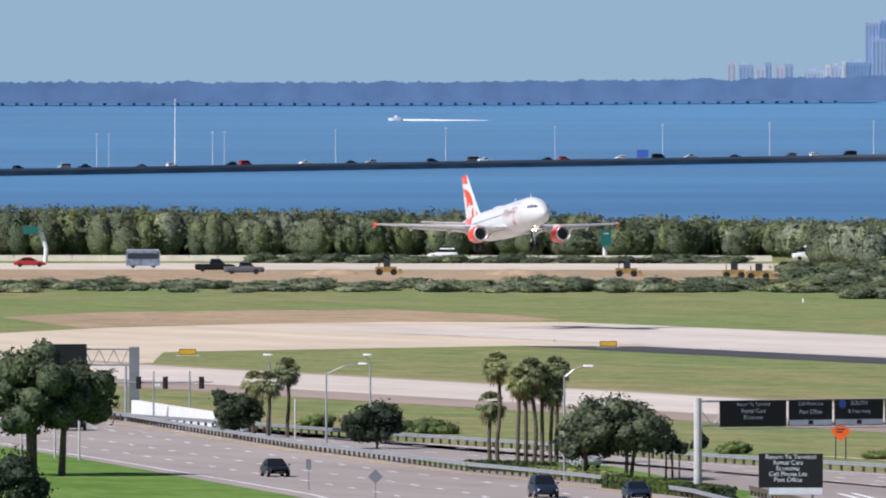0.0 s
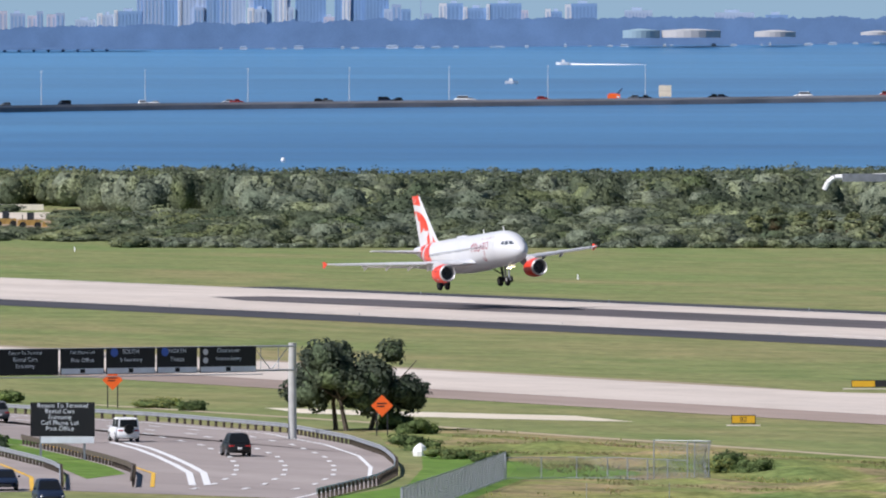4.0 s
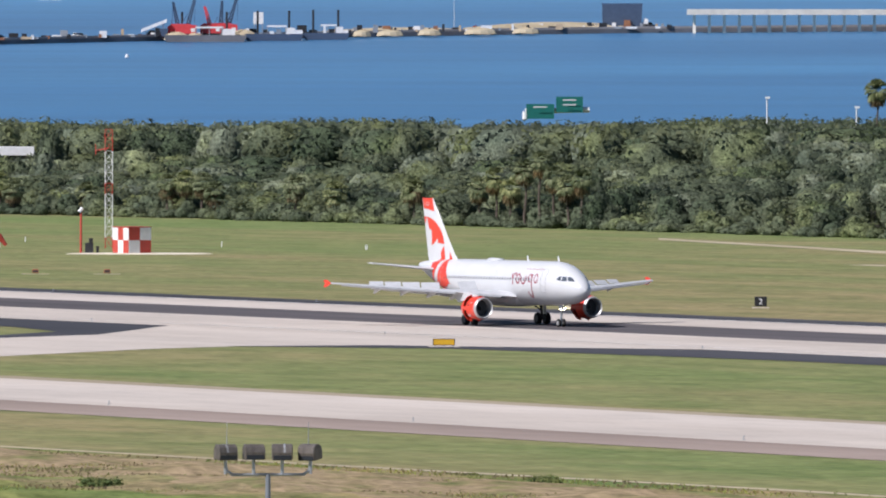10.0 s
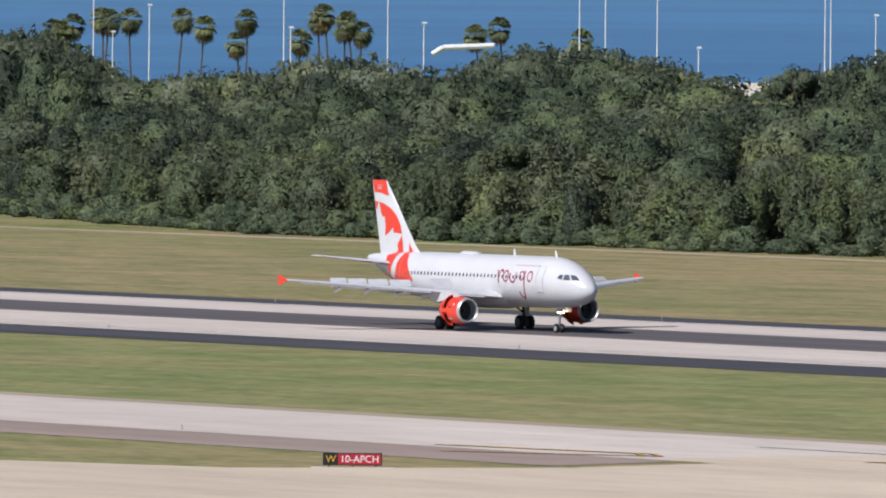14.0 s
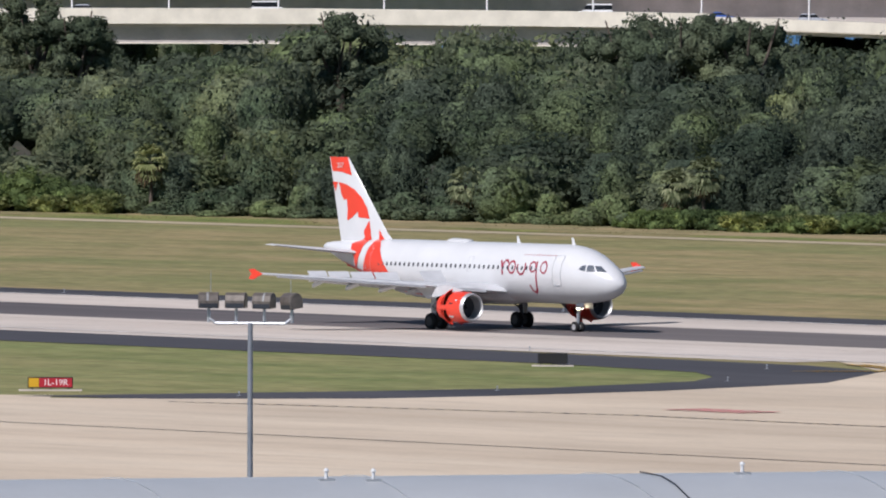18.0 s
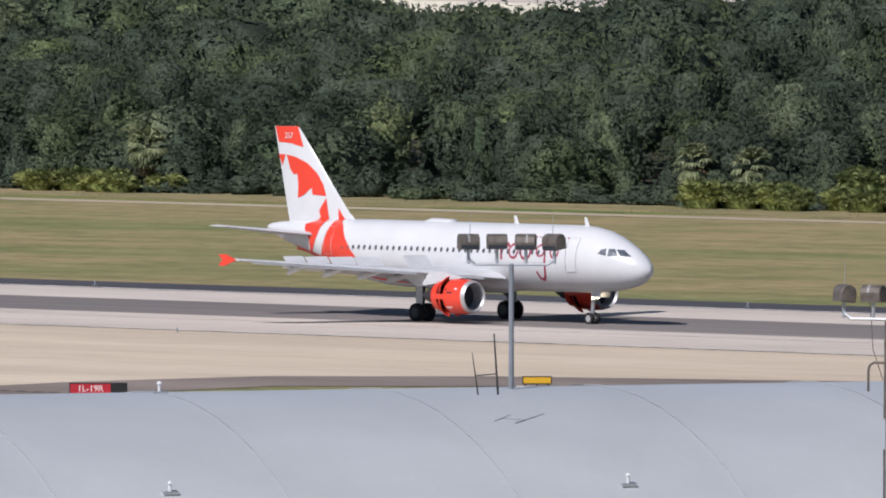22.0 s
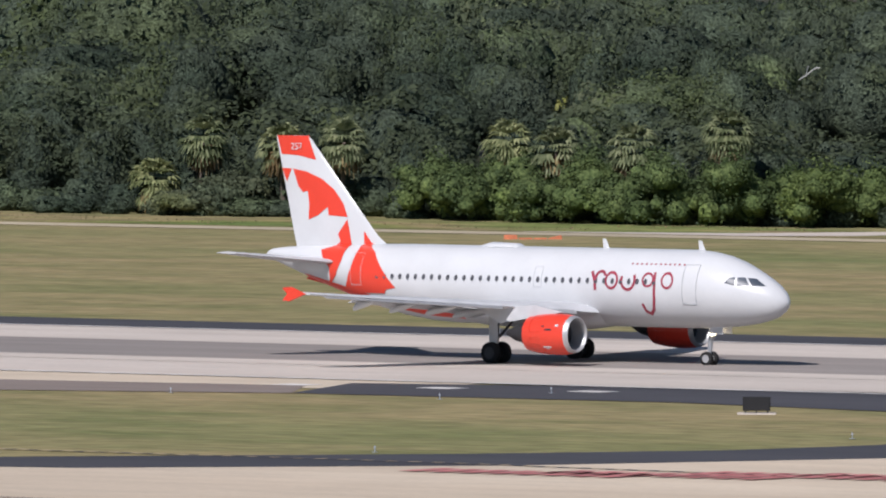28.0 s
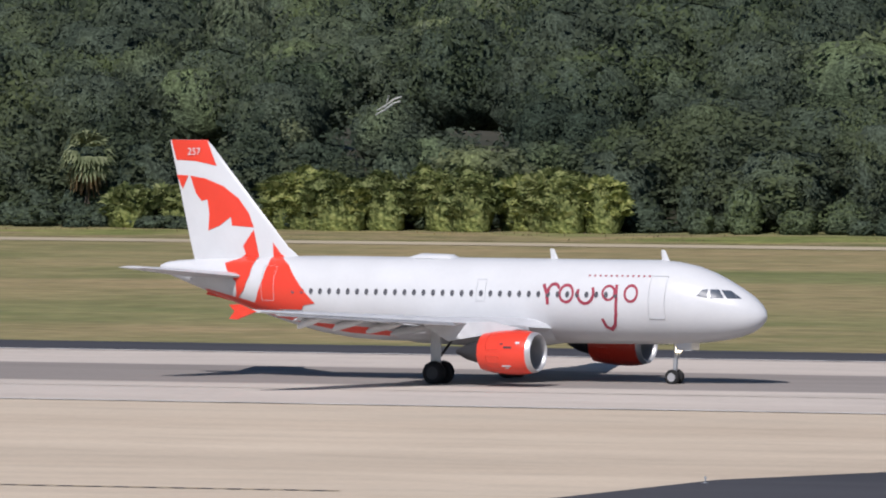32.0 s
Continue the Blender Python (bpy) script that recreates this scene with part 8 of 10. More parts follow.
drive(car("pickup", "black", "black pickup truck on the airport road", None), [(0, -1292, 405), (1, -1224.6, 394.2), (2, -1160, 384), (4, -1040, 362), (5, -980, 347)])

# ---------------------------------------------------------------- plants


def blades(rng, base, out, length_, n, spread, width, droop):
    """A fan of narrow blades at the end of a stalk: a palm leaf."""
    vs, qs = [], []
    out = Vector(out).normalized()
    side = out.cross(Vector((0, 0, 1)))
    side = side.normalized() if side.length > 1e-3 else Vector((1, 0, 0))
    up = side.cross(out).normalized()
    for k in range(n):
        a = spread * (k / (n - 1) - 0.5)
        d = (out * math.cos(a) + side * math.sin(a)).normalized()
        w = d.cross(up).normalized() * width * 0.5
        mid = base + d * length_ * 0.6 + up * length_ * 0.06
        tip = base + d * length_ * (0.9 + 0.2 * rng.random()) - Vector((0, 0, droop * length_ * (0.6 + 0.8 * rng.random())))
        o = len(vs)
        vs += [base - w * 0.3, base + w * 0.3, mid + w, mid - w, tip + w * 0.15, tip - w * 0.15]
        qs += [(o, o + 1, o + 2, o + 3), (o + 3, o + 2, o + 4, o + 5)]
    return vs, qs


def palm_meshes(seed, h, crown_r, live=30, dead=12, n=9):
    """Trunk, live fronds and hanging dead fronds of a fan palm."""
    rng = np.random.default_rng(seed)
    tv, tq = [], []
    trunk = Build()
    prev = Vector((0, 0, -0.2))
    for i in range(5):
        nxt = Vector((0.02 * h * math.sin(seed + i), 0.02 * h * math.cos(seed * 2 + i), h * (i + 1) / 5))
        trunk.tube(prev, nxt, 0.19 - 0.012 * i, 0.185 - 0.012 * i, 8)
        prev = nxt
    top = prev

    def crown(count, z0, z1, ln, droop, stalk):
        vs, qs = [], []
        for k in range(count):
            a = 2.4 * k + rng.random()
            e = z0 + (z1 - z0) * rng.random()
            d = Vector((math.cos(a) * math.cos(e), math.sin(a) * math.cos(e), math.sin(e)))
            base = top + d * crown_r * stalk
            v, q = blades(rng, base, d - Vector((0, 0, droop * 0.4)), crown_r * ln, n, 2.3, crown_r * 0.13, droop)
            o = len(vs)
            vs += v
            qs += [tuple(i + o for i in f) for f in q]
        return np.array([tuple(v) for v in vs]), np.array(qs)

    v, q = crown(live, -0.9, 1.5, 0.52, 0.30, 0.48)
    vd, qd = crown(dead, -1.35, -0.5, 0.6, 0.6, 0.3)
    return trunk.mesh("trunk", M_BARK, True), big_mesh("crown", v, q, M_PALM), big_mesh("dead_fronds", vd, qd, M_DEADLEAF)


_palms = {}


def palm(x, y, h, crown_r, label, group, seed=0, z=0.0, dead=12, category="palm"):
    key = (round(h * 2), round(crown_r, 1), seed % 3, dead)
    if key not in _palms:
        _palms[key] = palm_meshes(31 + seed % 3 + int(h * 7), h, crown_r, 52, dead)
    tr, cr, dd = _palms[key]
    p = thing("palm_tree", label, category, Matrix.Translation((x, y, z)) @ rot_z(seed * 1.7), group)
    part("trunk", tr, None, p)
    part("crown", cr, None, p)
    part("dead_fronds", dd, None, p, "hanging brown dead fronds")
    return p


_trees = {}


def tree(x, y, h, w, label, group, mat, seed=0, low=0.3, trunks=1, count=2600, size=0.45, name="tree", category="tree"):
    key = (round(h, 1), round(w, 1), seed % 4, mat.name, low)
    if key not in _trees:
        rng = np.random.default_rng(100 + seed % 4 + int(h * 10))
        airy = w > 4 and (low > 0.1 or w > 6.5)
        lob = crown_lobes(rng, h, w, low, 30 if airy else 15, airy)
        if airy:
            k = 1.0 if w > 11 else 1.25
            lob = [(c, (r[0] * k, r[1] * k, r[2] * k)) for c, r in lob]
        v, q = leaf_cloud(rng, lob, count if airy else int(count * 1.25), size if airy else size * 0.85, 4 if airy else 3, 0.76 if airy else 0.62)
        leaf = big_mesh("crown", v, q, mat)
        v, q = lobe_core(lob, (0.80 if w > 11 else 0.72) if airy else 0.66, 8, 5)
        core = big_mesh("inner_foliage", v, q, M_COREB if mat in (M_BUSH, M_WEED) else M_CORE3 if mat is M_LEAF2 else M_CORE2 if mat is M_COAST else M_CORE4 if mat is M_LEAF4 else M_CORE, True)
        b = Build()
        for k in range(trunks):
            a = 2.1 * k + seed
            off = Vector((math.cos(a), math.sin(a), 0)) * (w * 0.13 if trunks > 1 else 0)
            fork = off * 1.3 + Vector((0.05 * w * math.sin(a), 0, h * (low + 0.08)))
            b.tube(off - Vector((0, 0, 0.2)), fork, 0.028 * h, 0.02 * h, 8)
            for j in range(5):
                an = a + 1.26 * j
                e1 = fork + Vector((math.cos(an) * w * 0.14, math.sin(an) * w * 0.14, h * 0.13))
                e2 = fork + Vector((math.cos(an + 0.3) * w * 0.3, math.sin(an + 0.3) * w * 0.3, h * (0.25 + 0.04 * j)))
                b.tube(fork, e1, 0.014 * h, 0.01 * h, 6)
                b.tube(e1, e2, 0.01 * h, 0.004 * h, 5)
        _trees[key] = (b.mesh("trunk", M_BARK, True), leaf, core)
    tr, leaf, core = _trees[key]
    t = thing(name, label, category, Matrix.Translation((x, y, -0.14)) @ rot_z(seed * 2.3), group)
    if low > 0.08:
        part("trunk", tr, None, t)
    c = part("crown", leaf, None, t)
    part("inner_foliage", core, None, c)
    return t


# by the terminal road
tree(*(-1137.0, 353.8), 11.4, 12.0, "broad dark green oak casting shade on the verge", "roadside trees", M_LEAF4, 1, 0.3, 3, 5200, 0.30)
tree(*(-1039.1, 321.0), 5.0, 6.0, "dark green bushy tree at the verge", "roadside trees", M_LEAF, 3, 0.0, 1, 3500, 0.27)
tree(-1093.5, 426.0, 7.6, 11.8, "broad dark green oak with several trunks by the bend", "roadside trees", M_LEAF4, 3, 0.26, 3, 13000, 0.28)
tree(-1109.8, 393.4, 6.6, 8.6, "open olive-green tree on the planted island", "roadside trees", M_LEAF2, 0, 0.3, 2, 6500, 0.24)
tree(*(-1110.6, 391.1), 5.6, 5.0, "open olive-green tree on the planted island", "roadside trees", M_LEAF2, 1, 0.3, 2, 2400, 0.24)
tree(-1215.4, 408.1, 4.3, 5.0, "small dense dark green tree by the guardrail", "roadside trees", M_LEAF, 2, 0.2, 2, 3200, 0.24)
tree(*(-1259.8, 410.0), 4.6, 5.2, "dense dark green tree under palms", "roadside trees", M_LEAF, 0, 0.15, 1, 3200, 0.24)
for k, (p_, hh) in enumerate((((-1117.5, 398.5), 3.6), ((-1113.8, 398.6), 3.5), ((-1111.9, 398.5), 3.8), ((-1115.1, 400.2), 3.2), ((-1116.3, 402.4), 3.9))):
    tree(p_[0], p_[1], hh, 1.6, "slim young tree with a small crown", "young roadside trees", M_LEAF, k, 0.55, 1, 240, 0.3)
for k, (p_, hh) in enumerate((((-1161.2, 400.8), 8.6), ((-1158.9, 401.8), 7.4), ((-1158.5, 403.0), 8.2), ((-1160.1, 404.3), 7.6), ((-1164.2, 404.3), 7.0), ((-1163.4, 406.7), 7.9), ((-1168.7, 402.7), 5.2), ((-1159.9, 405.0), 6.6), ((-1258.4, 414.5), 6.5), ((-1265.6, 413.7), 5.0), ((-1256.8, 412.2), 5.3))):
    palm(p_[0], p_[1], hh - 0.5, 1.45, "green fan palm with a slim trunk on the island", "roadside palms", k, 0.0, 6)

M_HEDGE = leaf_mat("clipped_hedge", (0.03, 0.05, 0.018), (0.06, 0.09, 0.03), (0.1, 0.14, 0.05))


def hedge(x0, y0, x1, y1, w, h, label, mat):
    """A clipped hedge: a leafy box."""
    rng = np.random.default_rng(int(abs(x0)) + 5)
    L = math.hypot(x1 - x0, y1 - y0)
    hd = thing("hedge", label, "hedge", Matrix.Translation((x0, y0, 0)) @ rot_z(math.atan2(y1 - y0, x1 - x0)), "clipped hedges")
    n = int(L * 60)
    c = np.stack([rng.random(n) * L, (rng.random(n) - 0.5) * w, rng.random(n) * h], 1)
    face = rng.integers(0, 3, n)
    c[face == 0, 2] = h
    c[face == 1, 1] = -w / 2
    c[face == 2, 1] = w / 2
    nrm = np.stack([rng.normal(size=n) * 0.4, np.where(face == 1, -1, np.where(face == 2, 1, 0)) + rng.normal(size=n) * 0.4, np.where(face == 0, 1, 0.2) + rng.normal(size=n) * 0.3], 1)
    nrm /= np.linalg.norm(nrm, axis=1)[:, None]
    u = np.cross(nrm, rng.normal(size=(n, 3)))
    u /= np.linalg.norm(u, axis=1)[:, None]
    w_ = np.cross(nrm, u)
    s = 0.16 * (0.6 + rng.random((n, 1)))
    v = np.stack([c - u * s, c + w_ * s, c + u * s, c - w_ * s], 1).reshape(-1, 3)
    part("leaves", big_mesh("leaves", v, np.arange(n * 4).reshape(-1, 4), mat), None, hd)
    part("inner_foliage", Build().box(0.05, -w / 2 + 0.06, 0, L - 0.05, w / 2 - 0.06, h - 0.06), M_CORE, hd)


hedge(*(-1144.0, 392.9), *(-1131.8, 394.9), 2.0, 0.8, "low clipped dark green hedge under palms", M_HEDGE)
hedge(*(-1087.2, 385.0), *(-1054.0, 381.6), 2.4, 0.9, "low clipped dark green hedge beside the rail", M_HEDGE)
hedge(*(-1128.5, 393.5), *(-1100.1, 389.5), 2.6, 0.7, "yellow-green ornamental grasses on the island", M_PALMETTO)
for k, (t_, p_, w_, h_) in enumerate(((0, (-1294.6, 429.2), 6, 1.5), (0, (-1269.4, 432.2), 7, 1.6), (0, (-1276.5, 432.7), 5, 1.3), (0, (-1190.1, 432.0), 5, 1.2), (0, (-1167.5, 437.4), 6, 1.0), (0, (-1157.5, 436.7), 4, 1.0), (0, (-978.5, 410.4), 4, 1.6), (0, (-968.7, 408.1), 4, 1.3), (0, (-972.4, 406.6), 3, 1.2), (0, (-926.2, 403.9), 5, 1.9), (0, (-906.8, 397.5), 6, 2.1), (0, (-868.2, 384.6), 7, 2.2), (0, (-858.9, 383.2), 7, 2.3), (0, (-829.3, 384.3), 8, 1.7), (0, (-825.7, 379.9), 6, 1.5), (0, (-1036.7, 409.1), 5, 1.4), (0, (-1014.2, 402.9), 5, 1.0), (0, (-1006.0, 402.8), 4, 0.9), (0, (-929.0, 423.2), 4, 0.8), (0, (-916.0, 419.8), 3, 0.8), (0, (-822.5, 430.0), 3, 0.7), (0, (-773.0, 397.4), 5, 0.9), (0, (-1092.5, 429.4), 5, 1.8), (0, (-1080.7, 426.6), 5, 1.3), (0, (-831.0, 403.3), 4, 0.7), (0, (-763.9, 433.7), 7, 0.6), (0, (-756.9, 432.8), 5, 0.5))):
    tree(p_[0], p_[1], h_, w_ * 0.8, "rounded green shrub in rough grass", "scrub shrubs", M_BUSH if k % 4 else M_WEED, k, 0.0, 1, 1400, 0.15, "shrub", "shrub")
wr = thing("white_rock", "small pale boulder beside the grass slope", "rock", facing(*(-1022.1, 403.7)))
part("rock_body", Build().loft([[(r * math.cos(2 * math.pi * k / 9) * (1 + 0.2 * math.sin(3 * k)), r * math.sin(2 * math.pi * k / 9), z) for k in range(9)] for r, z in ((0.5, 0), (0.55, 0.35), (0.4, 0.7), (0.1, 0.95))]), M_WHITE, wr)

# along the wood's edge
EDGE_PALMS = ((-1135.0, 6.9), (-1091.4, 5.4), (-1085.8, 5.2), (-1059.1, 5.8), (-1055.0, 6.9), (-953.0, 6.8), (-913.2, 5.8), (-849.2, 5.6), (-842.0, 5.2), (-808.6, 6.8), (-794.0, 5.7), (-779.8, 5.3), (-774.6, 5.6), (-640.3, 4.3), (-636.0, 7.4), (-629.2, 6.9), (-624.2, 7.3),
              (-610.9, 7.3), (-606.2, 6.9), (-598.7, 7.4), (-590.5, 8.3), (-519.8, 8.7), (-516.6, 8.2), (-515.3, 5.7), (-507.5, 6.6), (-568.7, 5.2), (-571.0, 6.2), (-493.1, 6.3))
for k, (x, top) in enumerate(EDGE_PALMS):
    y = front_y(x)
    palm(x * (y - 2.0) / (y + 1.0), y - 2.0, top - 2.0, 2.1, "shaggy cabbage palm with brown hanging fronds", "wood-edge palms", k, 0.0, 10)
rngp = np.random.default_rng(77)
COAST_PALMS = ((-1992.9, 4.6), (-1988.5, 5.0), (-1984.3, 4.4), (-1919.1, 5.6), (-1915.8, 6.4), (-1912.3, 5.3), (-1871.4, 6.5), (-1866.9, 7.0), (-1862.6, 6.7), (-1859.0, 5.8), (-1782.1, 6.6), (-1777.8, 8.3), (-1774.0, 6.9), (-1770.4, 9.5), (-1766.3, 10.7), (-1762.5, 8.7), (-1758.8, 7.5), (-1754.9, 8.5),
               (-2139.1, 5.0), (-2131.1, 5.9), (-2119.9, 5.1), (-2111.0, 5.9), (-2100.5, 5.4), (-2092.2, 5.0), (-2061.6, 6.0), (-2053.6, 6.4), (-2046.6, 5.7))
for k, (x, top) in enumerate(COAST_PALMS):
    palm(x, front_y(x) - 2.0, round(top - 1.8, 1), 1.9, "dark shaggy cabbage palm before the coastal wood", "coast palms", k, 0.0, 26)
for k in range(14):
    x = -1990 + 480 * rngp.random()
    palm(x, front_y(x) - 1 + 5 * rngp.random(), (3.0, 4.0, 4.8)[k % 3], 2.1, "cabbage palm among shrubs at the wood edge", "wood-edge palms", k, 0.0, 14)
for k, (x, top) in enumerate(((-544.6, 9.9), (-541.0, 9.3), (-532.0, 9.0))):
    palm(x, front_y(x) + 2.0, top - 2.0, 2.2, "tall cabbage palm rising among oaks", "wood palms", k, 0.0, 10)

_thick = {}


def palmetto(x, y, h, w, seed, mat=None, name="palmetto_thicket", label="sunlit yellow-green saw palmetto thicket", category="shrub"):
    mat = mat or M_PALMETTO
    key = (round(h * 2), round(w), seed % 3, mat.name)
    if key not in _thick:
        rng = np.random.default_rng(seed % 3 + int(h * 10))
        vs, qs = [], []
        for k in range(190):
            a, rr = rng.random() * 6.28, math.sqrt(rng.random()) * w / 2
            zz = h * (0.25 + 0.75 * rng.random() * (1 - (2 * rr / w) ** 2 * 0.35))
            d = Vector((rng.normal() * 0.45, rng.normal() * 0.45 - 0.2, 0.9))
            v, q = blades(rng, Vector((rr * math.cos(a), rr * math.sin(a) * 0.6, zz * 0.8)), d, 0.75, 6, 2.2, 0.17, 0.25)
            o = len(vs)
            vs += v
            qs += [tuple(i + o for i in f) for f in q]
        _thick[key] = (big_mesh("fronds", np.array([tuple(v) for v in vs]), np.array(qs), mat), lobe_core([((0, 0, h * 0.3), (w * 0.43, w * 0.28, h * 0.48))], 1.0, 12, 6))
    me, (cv, cq) = _thick[key]
    t = thing(name, label, category, Matrix.Translation((x, y, 0)) @ rot_z(0.3 * math.sin(seed)), "palmetto thickets")
    f = part("fronds", me, None, t)
    if "core" not in me:
        me["core"] = 1
    ck = ("core",) + key
    if ck not in _thick:
        _thick[ck] = big_mesh("inner_foliage", cv, cq, M_COREP)
    part("inner_foliage", _thick[ck], None, f)


for x0, x1, h_, dy in ((-476.8, -449.9, 4.6, -3), (-488.4, -482.9, 2.6, -2), (-476.2, -461.7, 4.2, -3), (-843.0, -811.0, 2.0, -4), (-790.6, -778.6, 1.4, -5), (-828.0, -819.5, 4.0, -2), (-807.6, -794.5, 4.2, -2),
                       (-996.2, -973.6, 2.3, -4), (-1043.8, -1027.7, 1.3, -4), (-988.8, -942.9, 2.7, -4), (-787.8, -757.1, 2.7, -3), (-747.3, -738.7, 2.4, -3), (-686.2, -676.8, 1.6, -3), (-920.2, -905.6, 1.8, -3), (-1158.1, -1132.6, 1.5, -3), (-920.6, -912.2, 1.8, -3)):
    n = max(2, int((x1 - x0) / 2.3))
    for k in range(n):
        x = x0 + (x1 - x0) * (k + 0.5) / n
        if in_gap(x, front_y(x), 4.0):
            continue
        palmetto(x, front_y(x) + dy - 1.6 + 1.8 * math.sin(k * 2.1 + x), h_ * ((0.92 + 0.2 * math.sin(k * 1.3) ** 2) if h_ > 4 else (0.82 + 0.45 * math.sin(k * 1.3 + x * 0.7) ** 2)), 4.0, k)

for x0, x1, h_, m_ in ((-614.9, -575.8, 4.6, M_BUSH), (-559.6, -516.5, 6.8, M_BUSH), (-1189.9, -1138.8, 3.6, M_BUSH), (-1217.2, -1143.4, 3.0, M_BUSH), (-1059.9, -1025.1, 1.6, M_BUSH), (-738.7, -723.0, 6.0, M_LEAF2), (-635.8, -630.3, 3.0, M_LEAF2)):
    n = max(2, int((x1 - x0) / 2.1))
    for k in range(n):
        x = x0 + (x1 - x0) * (k + 0.5) / n
        hh = h_ * (0.72 + 0.48 * math.sin(k * 1.9 + x) ** 2)
        if in_gap(x, front_y(x), 5.0):
            continue
        tree(x, front_y(x) - 3.6 + 2.2 * math.sin(2.3 * k), round(hh * 2) / 2, 6.2, "bright green leafy shrub at the wood edge", "wood-edge shrubs", m_, k, 0.0, 1, 3600, 0.24, "shrub", "shrub")
# standing single trees of other shape or tone
for x, y, h_, w_, m_, sd in ((-730.8, 857, 8.2, 10.5, M_LEAF2, 1), (-640.9, 905, 13.5, 8, M_PALMETTO, 2), (-617.7, 900, 14, 8, M_PALMETTO, 3), (-1326.7, 853, 11.5, 15, M_LEAF4, 0), (-1328.8, 850, 11.5, 13, M_LEAF4, 1)):
    tree(x, y, h_, w_, "rounded full tree standing out from the wood edge", "wood-edge trees", m_, sd, 0.02, 1, 16000, 0.36)

for k, (x, top, m_) in enumerate(((-549.5, CAM_H - 1020 * 513 / 26285, 0),)):
    palm(x, 862 + k, round(top - 0.6, 1), 2.3, "tall shaggy cabbage palm above the wood-edge shrubs", "wood palms", k, 0.0, 26)
for k, (x, y, h_) in enumerate(((-1191.5, 840.6, 5.5), (-1185.8, 840.2, 5.4))):
    palm(x, y, h_, 2.7, "wide shaggy palm with grey drooping fronds behind shrubs", "wood-edge palms", k, 0.0, 30)
# the dark end of the opening in the wood, and the canopy over it
for k, (off, y, h_, w_, low_) in enumerate(((-3.5, 880, 10, 7.0, 0.0), (1.5, 883, 11, 7.0, 0.0), (4.5, 879, 10, 7.0, 0.0), (-4.6, 868, 12.5, 11.0, 0.5), (5.0, 872, 12.5, 11.0, 0.5))):
    tree(-0.6605 * y + off, y, h_, w_, "dark shaded oak deep in the wood opening", "wood-edge trees", M_LEAF, k, low_, 1, 3500, 0.36)
# crowns that rise before the viaduct
for k, (x, d_, w_) in enumerate(((-1233.0, 163, 8), (-1227.4, 145, 7), (-1264.0, 194, 8), (-1317.8, 120, 13), (-1357.2, 163, 10), (-1288.0, 214, 8), (-1220.0, 178, 8), (-1175.7, 180, 9), (-1120.5, 178, 14), (-1129.5, 192, 10), (-1112.0, 188, 10))):
    r_ = math.hypot(x, 905)
    tree(x, 905, round(CAM_H - r_ * d_ / 26285, 1), w_, "tall open-crowned tree rising above the wood", "tall wood trees", M_LEAF2, k, 0.45, 1, 8000, 0.24)
for k, (az, d_) in enumerate(((55.06, 140), (55.02, 128), (54.98, 150), (54.95, 134), (54.91, 144), (54.85, 138), (54.81, 132), (54.77, 150), (54.62, 162), (54.58, 150), (54.53, 166), (54.47, 142), (54.44, 150), (54.41, 162), (54.33, 160), (54.28, 168), (54.25, 172))):
    x, y, _ = polar(az, 2357)
    palm(x, y, round(CAM_H - 2357 * d_ / 26285 - 1.8, 0), 2.5, "dark fan palm with a brown skirt between the raised roads", "ramp palms", k, 0.0, 16)
# pale bare branches sticking out
for k, (t_, x, y, z) in enumerate(((0, -474.8, 862, 7.6), (1, -474.7, 862, 7.9), (2, -592.0, 866, 10.2), (3, -771.9, 868, 10.4), (4, -577.6, 872, 13.0), (5, -568.1, 872, 13.2))):
    br = thing("dead_branch", "pale bare dead branch among the leaves", "branch", Matrix.Translation((x, y, z)))
    part("limb", Build().path([(-1.0, 0, -0.4), (-0.2, -0.3, -0.1), (0.5, -0.4, 0.35), (1.1, -0.5, 0.5)], 0.06, 5).path([(-0.2, -0.3, -0.1), (0.2, -0.6, 0.6)], 0.035, 5), M_CONCPOST, br)

# ---------------------------------------------------------------- beyond the woods


def dip_z(r, d):
    """Height at r metres on a sight line that dips by d parts in 26285."""
    return CAM_H - r * d / 26285


def bay_r(d, az):
    """Distance at which the bay's surface lies on such a sight line."""
    e = shore_dip(az)
    return 4850 - (d - e) * 1900 / (270 - e)


# palms and lamp posts on the shore road
for k, (az, top) in enumerate(((60.461, 146), (60.395, 118), (60.286, 108), (60.232, 113), (60.31, 116), (60.068, 93), (59.988, 103), (59.85, 133), (59.80, 131), (59.709, 122), (59.73, 130), (59.589, 98), (59.53, 96), (59.491, 96), (59.24, 112), (59.19, 120), (59.142, 107), (59.044, 90), (59.02, 96), (58.928, 97), (58.739, 95), (58.651, 107),
                               (58.488, 95), (58.521, 142), (58.27, 127), (58.183, 88), (58.20, 96), (58.085, 95), (58.11, 108), (58.05, 120), (57.6, 115), (57.5, 108), (57.2, 128), (61.124, 133), (60.967, 105), (60.950, 131), (60.701, 151))):
    r = 2420 + 40 * (k % 3)
    x, y, _ = polar(az, r)
    palm(x, y, round(dip_z(r, top)) - 2.0, 2.35, "tall fan palm with a brown skirt by the bay", "shore palms", k, 0.0, 18)
